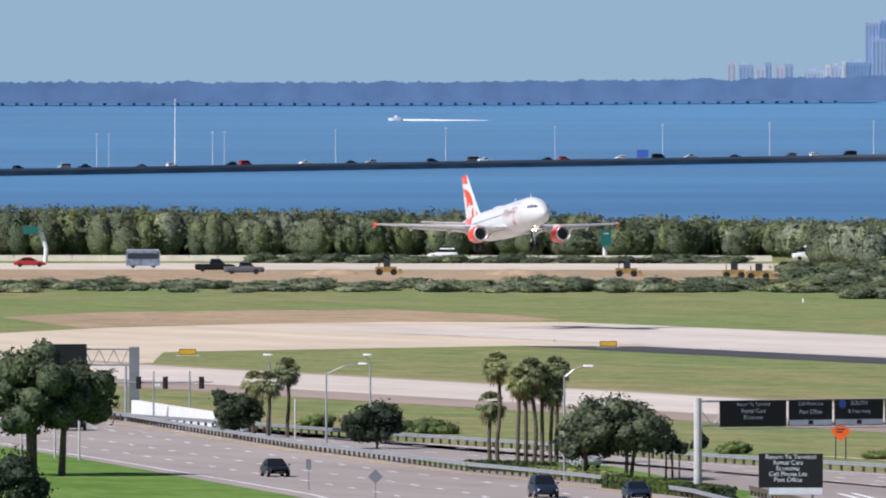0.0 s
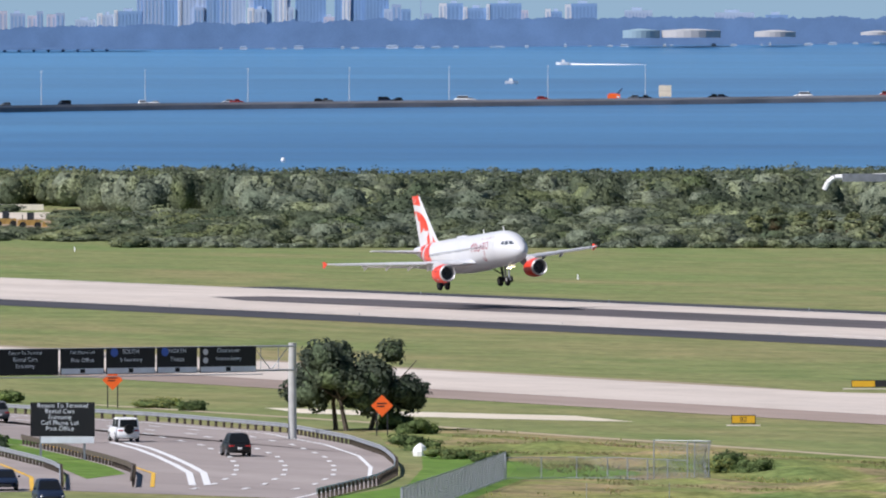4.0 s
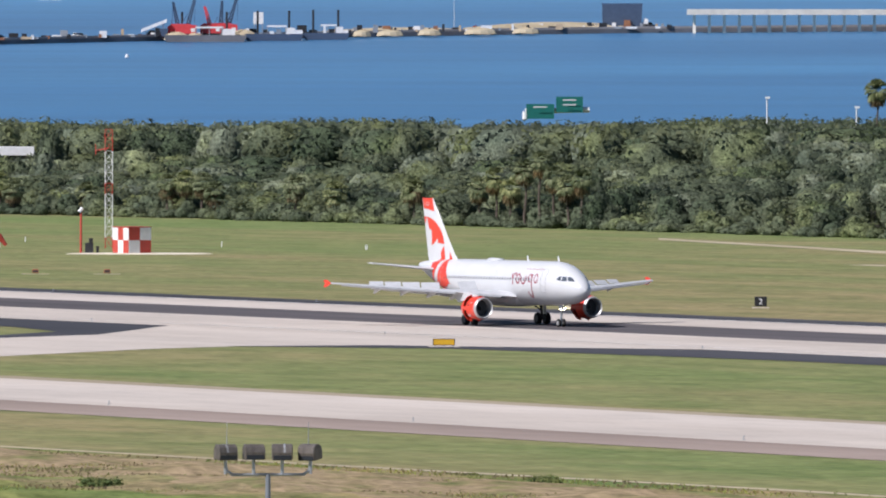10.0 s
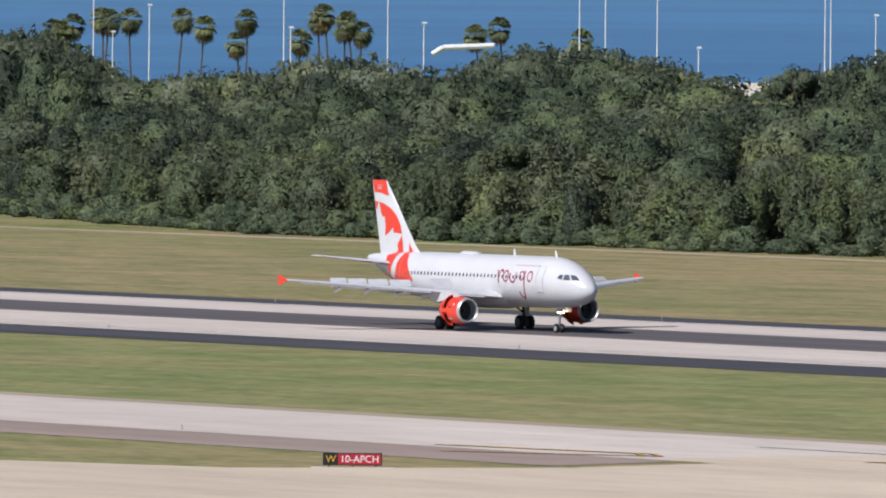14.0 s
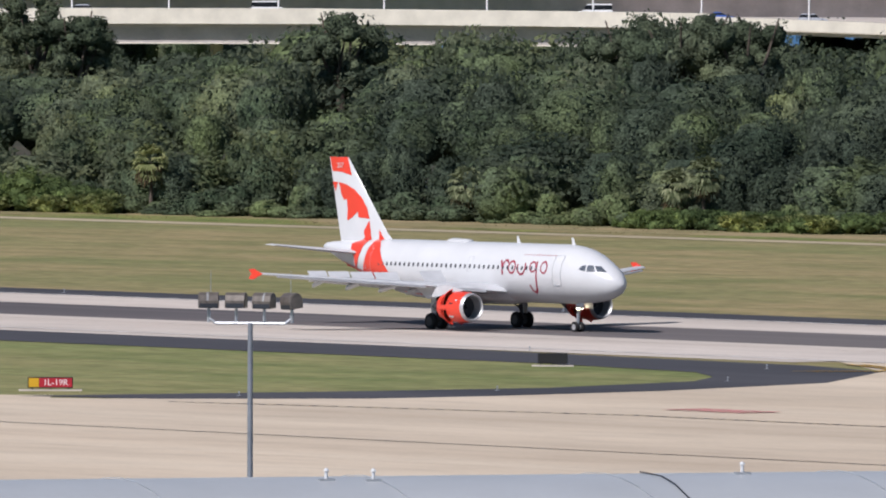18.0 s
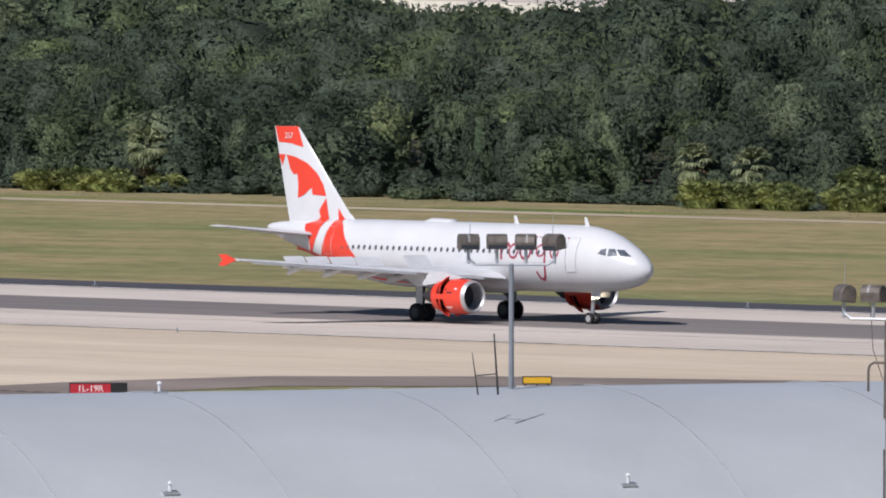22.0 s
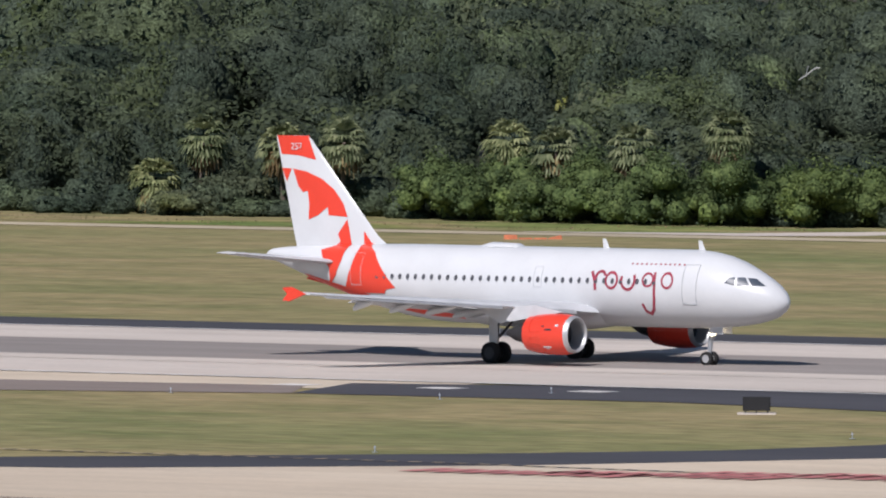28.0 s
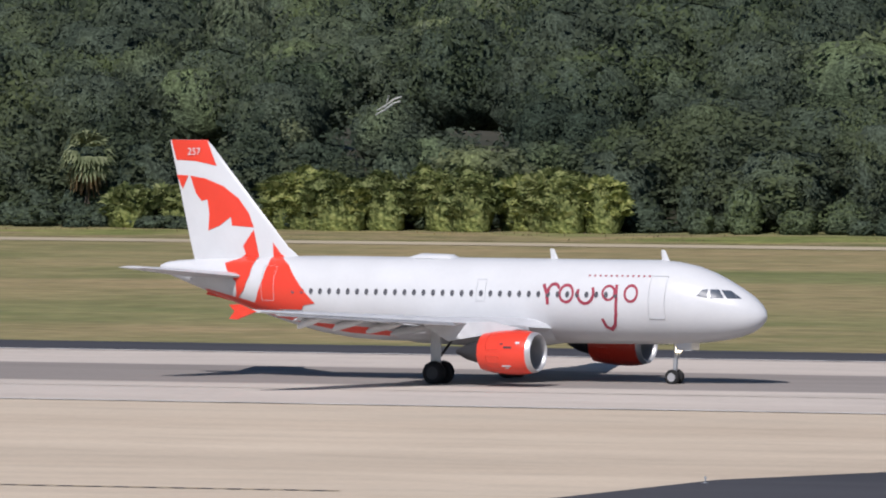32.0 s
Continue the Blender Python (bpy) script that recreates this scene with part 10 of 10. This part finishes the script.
crane(65.423, 65.266, 8, M_WHITE, "white crane with a long raised boom on the causeway", M_WHITE, size=0.8)
crane(63.812, 63.834, -3, M_RUSTRED, "red crawler crane with a dark raised boom", M_STEELBLUE, -6)
crane(63.782, 63.747, -15, M_RUSTRED, "red crawler crane with a dark leaning boom", M_STEELBLUE, -10)
crane(63.686, 63.712, 5, M_RUSTRED, "red crawler crane with a red boom", M_RUSTRED, -10, stay=False)
crane(63.651, 63.645, -5, M_RUSTRED, "red crawler crane with a dark raised boom", M_STEELBLUE, -5)
crane(63.625, 63.583, -19, M_RUSTRED, "red crawler crane with a dark leaning boom", M_STEELBLUE, -11)
crane(67.700, 67.668, 67, M_ORANGE, "orange excavator with a bent dark arm", M_STEELBLUE, 10, 0.6, False)


for a0, a1, lab, hm in ((63.869, 63.551, "long grey-brown work barge heaped with sand", M_SEAWALL), (63.557, 63.333, "dark navy work barge with spud piles", M_STEELBLUE), (63.333, 63.154, "dark low work barge", M_STEELBLUE), (65.636, 65.505, "dark work barge beside the causeway", M_STEELBLUE), (65.826, 65.499, "dark work barge with equipment", M_STEELBLUE)):
    r, z = cause((a0 + a1) / 2)
    x, y, _ = polar((a0 + a1) / 2, r - 18)
    L = abs(a0 - a1) * math.pi / 180 * r
    u = r / 26285
    bg = thing("barge", lab, "barge", facing(x, y, z))
    part("hull", Build().loft([[(-L / 2 + 4 * u, yy, -0.5), (L / 2 - 4 * u, yy, -0.5), (L / 2, yy, 9 * u), (-L / 2, yy, 9 * u)] for yy in (-5, 5)]), hm, bg)
    part("deck_cabin", Build().box(L * 0.2, -1.5, 9 * u, L * 0.36, 1.5, 20 * u), M_WHITE, bg)
    part("deck_roof", Build().box(-L * 0.12, -1.7, 21 * u, L * 0.22, 1.7, 24 * u), M_WHITE, bg)
    for f in (-0.11, 0.05, 0.2):
        part("roof_post", Build().tube((L * f, -1.5, 9 * u), (L * f, -1.5, 21 * u), 0.8 * u, 0.8 * u, 5), M_GALV, bg)
    for f in (-0.28, 0.26):
        part("spud_pile", Build().tube((L * f, 5.6, -1), (L * f, 5.6, 50 * u), 2.0 * u, 2.0 * u, 8), M_DARKMETAL, bg)
# conveyor ramp on the works
r, z = cause(63.908)
u = r / 26285
x, y, _ = polar(63.908, r - 4)
cv = thing("conveyor_ramp", "white inclined conveyor ramp on the works", "conveyor", facing(x, y, z + 1.3))
part("ramp", Build().loft([[(-23 * u, yy, 7 * u), (-22 * u, yy, 13 * u), (23 * u, yy, 31 * u), (23 * u, yy, 25 * u)] for yy in (-1.2, 1.2)]), M_WHITE, cv)
for f in (-0.6, 0.1, 0.7):
    part("leg", Build().tube((23 * u * f, 0, 0), (23 * u * f, 0, (16 + 9 * f) * u), 0.9 * u, 0.9 * u, 6), M_GALV, cv)
part("hopper", Build().loft([[(14 * u, yy, 0), (22 * u, yy, 0), (26 * u, yy, 14 * u), (10 * u, yy, 14 * u)] for yy in (-1, 1)]), M_STEELBLUE, cv)
# sand heaps on the barge and the bank
for c_, w_, h_ in ((63.821, 46, 7), (63.749, 30, 5), (63.612, 40, 7), (63.564, 50, 9), (63.106, 34, 5), (62.997, 50, 4), (62.845, 44, 5), (62.648, 60, 5), (62.474, 50, 4)):
    r, z = cause(c_)
    u = r / 26285
    x, y, _ = polar(c_, r - 14)
    hp = thing("sand_heap", "tan heap of sand on the works", "sand", facing(x, y, z + 8 * u), "sand heaps on the works")
    rings = []
    for rad, zz in ((1.0, -6 * u), (0.85, 0.3 * h_ * u), (0.55, 0.75 * h_ * u), (0.15, h_ * u)):
        rings.append([(w_ / 2 * u * rad * math.cos(0.5236 * k) * (1 + 0.12 * math.sin(3.1 * k)), 3.0 * rad * math.sin(0.5236 * k), zz * (1 + 0.15 * math.sin(2.1 * k))) for k in range(12)])
    part("heap", Build().loft(rings), M_TRACK, hp)
M_CRATES = [paint("rust_container_paint", (0.33, 0.15, 0.08), 0.7, wear=0.3), M_WHITE, paint("tan_timber", (0.55, 0.42, 0.28), 0.8, wear=0.2), M_DARKMETAL, M_GALV, M_SAND]
for k in range(190):
    az = 65.804 + (61.885 - 65.804) * (k + rngc.random()) / 190
    r, z = cause(az)
    x, y, _ = polar(az, r - 2 + 9 * rngc.random())
    w_, h_ = 0.7 + 2.6 * rngc.random() ** 2, 0.6 + 1.9 * rngc.random() ** 2
    bx = thing("site_container" if w_ > 1.6 else "material_stack", "weathered container or material stack on the works", "container", facing(x, y, z + 1.25), "causeway work materials")
    part("body", Build().loft([[(-w_ / 2, yy, 0), (w_ / 2, yy, 0), (w_ / 2 * (0.7 if k % 3 == 0 else 1), yy, h_), (-w_ / 2 * (0.8 if k % 4 == 0 else 1), yy, h_)] for yy in (-0.6, 0.6)]), M_CRATES[(0, 1, 3, 4, 3, 2, 1, 4, 3)[k % 9]], bx)
sbk = thing("sand_bank", "long bank of pale sand on the works", "sand", Matrix.Identity(4))
for a0, a1, hh in ((66.283, 65.847, 0.8), (62.716, 62.062, 2.0), (63.282, 62.716, 1.2)):
    rings = []
    for k in range(9):
        az = a0 + (a1 - a0) * k / 8
        r, z = cause(az)
        h_ = hh * (0.35 + 0.65 * math.sin(math.pi * k / 8)) + 0.1
        p, q, m_ = polar(az, r + 1), polar(az, r + 12), polar(az, r + 6)
        rings.append([(p[0], p[1], z + 1.2), (q[0], q[1], z + 1.2), (m_[0], m_[1], z + 1.4 + h_)])
    part("bank", Build().loft(rings), M_TRACK, sbk)
for az, d0, d1, w_, lab, mat in ((67.504, 62, 82, 3.5, "pale board sign on the causeway", M_SAND), (66.381, 60, 82, 5.4, "grey board on a sign bridge over the causeway", M_GALV), (63.505, 15, 36, 2.9, "white board on a post", M_WHITE), (64.597, 58, 74, 4.0, "rust-brown site container standing high", M_CRATES[0]), (70.40, 86, 100, 3.2, "light blue board on the causeway", M_SHIELD)):
    r, z = cause(az)
    x, y, _ = polar(az, r + 8)
    bd = thing("board_sign", lab, "sign", facing(x, y))
    part("panel", Build().box(-w_ / 2, -0.1, dip_z(r, d1), w_ / 2, 0.1, dip_z(r, d0)), mat, bd)
    for s in (-0.4, 0.4):
        part("post", Build().box(s * w_ - 0.12, -0.05, z + 1.0, s * w_ + 0.12, 0.15, dip_z(r, d1) + 0.1), M_GALV, bd)

# low bridge of the works, on white piers, and a dark moored barge
wbg = thing("approach_bridge", "low white concrete bridge under construction on piers", "bridge", Matrix.Identity(4))
a0_, a1_ = 61.853, 60.927
rows_ = []
for k in range(9):
    az = a0_ + (a1_ - a0_) * k / 8
    r, z = cause(az)
    rows_.append((az, r - 10, r - 4, dip_z(r - 10, 19), dip_z(r - 10, 9)))
ribbon(rows_, "deck", M_PARAPET, wbg)
for k in range(16):
    az = a0_ + (a1_ - a0_) * (k + 0.5) / 16
    r, z = cause(az)
    x, y, _ = polar(az, r - 7)
    part("pier", Build().box(-0.45, -0.6, z - 0.5, 0.45, 0.6, dip_z(r, 18)), M_PARAPET, wbg, at=facing(x, y))
r, z = cause(62.103)
x, y, _ = polar(62.103, r + 6)
mb = thing("moored_barge", "dark high-sided barge moored at the works", "barge", facing(x, y, z))
part("hull", Build().loft([[(-5.6, yy, 0.8), (5.6, yy, 0.8), (6.0, yy, dip_z(r, -1) - z), (-5.8, yy, dip_z(r, -1) - z)] for yy in (-2, 2)]), M_STEELBLUE, mb)
part("cabin", Build().box(6.2, -1.5, 0.8, 7.6, 1.5, 4.2), M_WHITE, mb)

# boats with wakes
M_FOAM = paint("white_wake_foam", (0.8, 0.82, 0.85), 0.7)


def boat(az, d, wake, label, w=0.0, size=1.0):
    r = bay_r(d, az)
    bt = thing("motor_boat", label, "boat")
    part("hull", Build().loft([[(x, s * wd, z) for s, wd, z in ((-1, wd0, 0.1), (1, wd0, 0.1), (1, wd0 * 1.2, 0.9), (-1, wd0 * 1.2, 0.9))] for x, wd0 in ((-1.8 * size, 0.7), (0.8 * size, 0.7), (2.2 * size, 0.1))]), M_WHITE, bt)
    part("cabin", Build().box(-0.6 * size, -0.5, 0.9, 0.5 * size, 0.5, 1.7), M_WHITE, bt)
    if wake:
        part("wake", Build().loft([[(-1.5, -0.5, 0.05), (-1.5, 0.5, 0.05), (-1.5, 0, 0.55)], [(-wake * 0.5, -1.2, 0.05), (-wake * 0.5, 1.2, 0.05), (-wake * 0.5, 0, 0.4)], [(-wake, -1.6, 0.02), (-wake, 1.6, 0.02), (-wake, 0, 0.12)]]), M_FOAM, bt, "foaming white wake")
    rows = []
    for t in (0.0, 6.0, 12.0, 32.0):
        a = az + w * min(t, 12)
        x, y, _ = polar(a, r)
        rows.append((t, pose(x, y, water_z(r, a), 0, 0, math.degrees(math.atan2(-x, y)) + (180 if w > 0 else 0))))
    DRIVES.append((bt, rows))


boat(71.353, 35, 32, "white speedboat drawing a long wake", 0.02)
boat(67.787, 26, 30, "white speedboat drawing a long wake", 0.03)
boat(64.791, 2, 8, "white motor boat on the bay", 0.012, 1.6)
boat(64.215, -6, 5, "white motor boat on the bay", 0.01)
boat(68.099, 60, 0, "small white boat beyond the causeway", 0.0)
for az, d in ((68.977, 198), (64.012, 97)):
    r = min(4800, max(2960, bay_r(d, az)))
    x, y, _ = polar(az, r)
    by = thing("buoy", "small white buoy on the water", "buoy", facing(x, y, water_z(r, az)))
    part("float", Build().loft([[(rr * math.cos(2 * math.pi * k / 10), rr * math.sin(2 * math.pi * k / 10), z) for k in range(10)] for rr, z in ((0.2, -0.2), (0.55, 0.3), (0.4, 0.9), (0.1, 1.1))]), M_WHITE, by)

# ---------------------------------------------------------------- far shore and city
# blue in this far-shore colour stands in for haze
M_FARWOOD = paint("haze_blue_far_shore", (0.150, 0.245, 0.405), 0.9, 0, 0.1, 0.14, 0.12)
rngf = np.random.default_rng(9)


def far_top(az):
    """Top of the far woods, by bearing."""
    lift = float(np.interp(az, [60, 66, 67.5, 68.5, 70, 71.2, 76], [40, 44, 52, 52, 42, 40, 40]))
    return shore_dip(az) - lift + 5 * noise.noise(Vector((az * 9, 0, 0))) + 4 * noise.noise(Vector((az * 40, 1, 0)))


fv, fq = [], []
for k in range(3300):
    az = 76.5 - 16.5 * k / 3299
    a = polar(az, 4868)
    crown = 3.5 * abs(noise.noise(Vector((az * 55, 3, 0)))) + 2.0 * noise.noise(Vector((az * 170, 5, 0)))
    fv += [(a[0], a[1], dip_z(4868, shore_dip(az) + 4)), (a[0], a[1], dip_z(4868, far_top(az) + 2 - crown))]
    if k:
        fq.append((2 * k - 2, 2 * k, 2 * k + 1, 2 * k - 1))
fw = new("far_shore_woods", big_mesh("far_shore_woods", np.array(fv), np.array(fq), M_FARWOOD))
tagged(fw, "distant wooded shore tinted blue-green for haze", "trees", kind="stuff")
# the far bridge shares the haze tint of the shore
_pier = thing("far_bridge", "far low bridge on many short piers", "bridge", Matrix.Identity(4))
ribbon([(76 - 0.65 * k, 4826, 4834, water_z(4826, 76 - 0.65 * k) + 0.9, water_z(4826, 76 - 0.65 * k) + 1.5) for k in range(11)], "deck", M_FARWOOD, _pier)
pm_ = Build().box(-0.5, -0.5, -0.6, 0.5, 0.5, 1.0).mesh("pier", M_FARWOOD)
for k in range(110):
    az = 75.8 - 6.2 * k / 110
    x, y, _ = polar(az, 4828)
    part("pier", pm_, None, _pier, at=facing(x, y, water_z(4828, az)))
# roof and house colours are blued to stand in for haze
M_CITY_GREY = paint("haze_blue_far_roofs", (0.25, 0.33, 0.44), 0.8)
M_BEACH = paint("haze_blue_far_houses", (0.45, 0.52, 0.62), 0.8, wear=0.3)
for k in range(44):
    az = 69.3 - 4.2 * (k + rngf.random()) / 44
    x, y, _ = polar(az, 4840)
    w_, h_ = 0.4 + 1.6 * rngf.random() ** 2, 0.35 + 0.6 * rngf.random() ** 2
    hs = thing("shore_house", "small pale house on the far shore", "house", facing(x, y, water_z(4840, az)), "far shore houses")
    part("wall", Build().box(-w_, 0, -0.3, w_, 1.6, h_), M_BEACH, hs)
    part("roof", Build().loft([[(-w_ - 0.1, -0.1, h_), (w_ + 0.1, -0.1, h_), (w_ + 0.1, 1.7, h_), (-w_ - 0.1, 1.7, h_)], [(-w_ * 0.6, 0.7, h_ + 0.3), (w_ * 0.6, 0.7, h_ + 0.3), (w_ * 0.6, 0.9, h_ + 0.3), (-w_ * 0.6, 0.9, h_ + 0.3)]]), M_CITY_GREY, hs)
# tower colours carry haze as a blue tint, white ones sunlight
M_CITY = {"glass": paint("hazed_glass_tower", (0.22, 0.36, 0.60), 0.6, 0, 0.2, 0.08, 0.05), "pale": paint("hazed_concrete_tower", (0.42, 0.52, 0.68), 0.8, 0, 0.2, 0.1, 0.05), "pink": paint("hazed_pinkish_tower", (0.52, 0.52, 0.64), 0.8, 0, 0.2, 0.1, 0.05),
          "lilac": paint("hazed_lilac_tower", (0.33, 0.43, 0.62), 0.8, 0, 0.2, 0.1, 0.05), "white": paint("sunlit_white_tower_side", (0.68, 0.70, 0.76), 0.8, 0, 0.2, 0.1, 0.05), "dark": paint("hazed_dark_glass_tower", (0.18, 0.31, 0.54), 0.6, 0, 0.2, 0.1, 0.05)}
# distant towers: bearings of both sides, height, look; white slabs paint sunlit sides
CITY = ((70.074, 70.041, -69, "pink"), (70.030, 69.971, -65, "lilac"), (69.963, 69.928, -61, "pink"), (69.928, 69.902, -69, "lilac"), (69.889, 69.854, -63, "pink"), (69.854, 69.819, -66, "lilac"), (69.780, 69.701, -54, "pale"),
        (69.695, 69.675, -65, "white"), (69.675, 69.631, -63, "pale"), (69.629, 69.616, -71, "white"), (69.616, 69.522, -69, "glass"), (69.542, 69.490, -139, "lilac"), (69.490, 69.446, -143, "glass"), (69.516, 69.427, -111, "lilac"),
        (69.437, 69.357, -131, "glass"), (69.383, 69.300, -98, "pale"), (69.383, 69.370, -93, "white"), (69.322, 69.283, -76, "lilac"), (69.307, 69.274, -163, "pale"), (69.274, 69.222, -181, "glass"), (69.270, 69.239, -121, "lilac"),
        (69.222, 69.176, -123, "lilac"), (69.176, 69.121, -129, "pale"), (69.111, 69.087, -126, "pale"), (69.091, 69.021, -146, "glass"), (69.115, 69.091, -75, "white"), (69.089, 69.041, -73, "pale"), (69.013, 68.947, -95, "pale"),
        (68.993, 68.962, -101, "white"), (68.958, 68.936, -76, "pale"), (68.930, 68.812, -145, "glass"), (68.821, 68.773, -59, "pink"), (68.779, 68.664, -97, "glass"), (68.749, 68.718, -103, "white"), (68.664, 68.570, -103, "dark"),
        (68.588, 68.559, -73, "pale"), (68.559, 68.522, -81, "lilac"), (68.522, 68.485, -73, "glass"), (68.435, 68.402, -65, "lilac"), (68.448, 68.444, -93, "lilac"), (68.376, 68.346, -83, "white"), (68.346, 68.283, -83, "glass"),
        (68.283, 68.267, -77, "white"), (68.267, 68.189, -75, "glass"), (68.193, 68.180, -81, "white"), (68.180, 68.058, -83, "glass"), (68.058, 68.032, -71, "pink"), (67.967, 67.945, -73, "white"), (67.945, 67.901, -69, "glass"),
        (67.890, 67.866, -81, "white"), (67.866, 67.766, -83, "glass"), (67.661, 67.553, -71, "pale"), (67.313, 67.160, -67, "pale"), (67.117, 67.030, -63, "glass"))
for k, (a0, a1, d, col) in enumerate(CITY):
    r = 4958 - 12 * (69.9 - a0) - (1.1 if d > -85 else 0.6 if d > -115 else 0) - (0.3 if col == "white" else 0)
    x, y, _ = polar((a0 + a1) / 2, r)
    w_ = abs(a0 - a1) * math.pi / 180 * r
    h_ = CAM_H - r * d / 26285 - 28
    tb = thing("tower_block", "hazy distant %s high-rise building" % {"glass": "blue glass", "pale": "pale concrete", "pink": "pinkish", "lilac": "lilac-grey", "white": "sun-bright white", "dark": "dark blue glass"}[col], "building", facing(x, y, 28), "distant city towers")
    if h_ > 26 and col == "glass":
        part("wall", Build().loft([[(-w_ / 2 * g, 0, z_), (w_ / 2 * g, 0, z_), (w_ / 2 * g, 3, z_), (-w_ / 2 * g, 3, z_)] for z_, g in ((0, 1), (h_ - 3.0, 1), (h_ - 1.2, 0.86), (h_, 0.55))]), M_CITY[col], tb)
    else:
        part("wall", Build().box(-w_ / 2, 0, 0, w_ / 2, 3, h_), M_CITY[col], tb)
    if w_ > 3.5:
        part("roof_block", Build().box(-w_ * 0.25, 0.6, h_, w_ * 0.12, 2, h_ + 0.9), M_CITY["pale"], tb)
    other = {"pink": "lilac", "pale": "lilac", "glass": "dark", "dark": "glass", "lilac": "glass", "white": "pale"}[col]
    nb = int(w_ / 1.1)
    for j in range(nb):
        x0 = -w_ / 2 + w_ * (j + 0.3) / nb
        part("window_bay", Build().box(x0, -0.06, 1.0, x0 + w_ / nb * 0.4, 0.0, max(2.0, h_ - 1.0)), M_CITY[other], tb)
# tank colours are dulled to stand in for haze
M_TANK = paint("pale_storage_tank", (0.42, 0.41, 0.41), 0.8, wear=0.1, scale=0.05)
M_TANK2 = paint("greenish_storage_tank", (0.24, 0.34, 0.40), 0.8, wear=0.1, scale=0.05)
for a0, a1, d0, d1, m_ in ((67.668, 67.525, -38, -27, M_TANK2), (67.517, 67.29, -38, -27, M_TANK), (67.16, 67.0, -36, -27, M_TANK), (66.75, 66.62, -35, -27, M_TANK)):
    r = 4832
    x, y, _ = polar((a0 + a1) / 2, r)
    w_ = abs(a0 - a1) * math.pi / 180 * r
    tk = thing("storage_tank", "pale round storage tank on the far shore", "storage tank", facing(x, y), "storage tanks")
    part("shell", Build().tube((0, 0, dip_z(r, shore_dip((a0 + a1) / 2) - 14)), (0, 0, dip_z(r, d0 + 3)), w_ / 2, w_ / 2, 24), m_, tk)
    part("roof", Build().tube((0, 0, dip_z(r, d0 + 3)), (0, 0, dip_z(r, d0)), w_ / 2, w_ * 0.1, 24), m_, tk)

def motions():
    walk(airliner, [(t, pose(x, RUNWAY_Y, z, bank, -up, 0)) for t, x, z, up, bank in ROLL_OUT])
    for sp, p, turn in SPOILERS:
        walk(sp, [(t, pose(p.x, p.y, p.z, 0, a, turn)) for t, a in ((0, 0), (6.6, 0), (7.6, 42), (24.0, 42), (26.5, 0), (32, 0))])
    for door, at in REVERSERS:
        walk(door, [(t, at @ Matrix.Rotation(radians(a), 4, "Y")) for t, a in ((0, 0), (8.2, 0), (9.0, -40), (23.2, -40), (24.4, 0), (32, 0))])
    for ob, rows in DRIVES:
        walk(ob, rows)


motions()
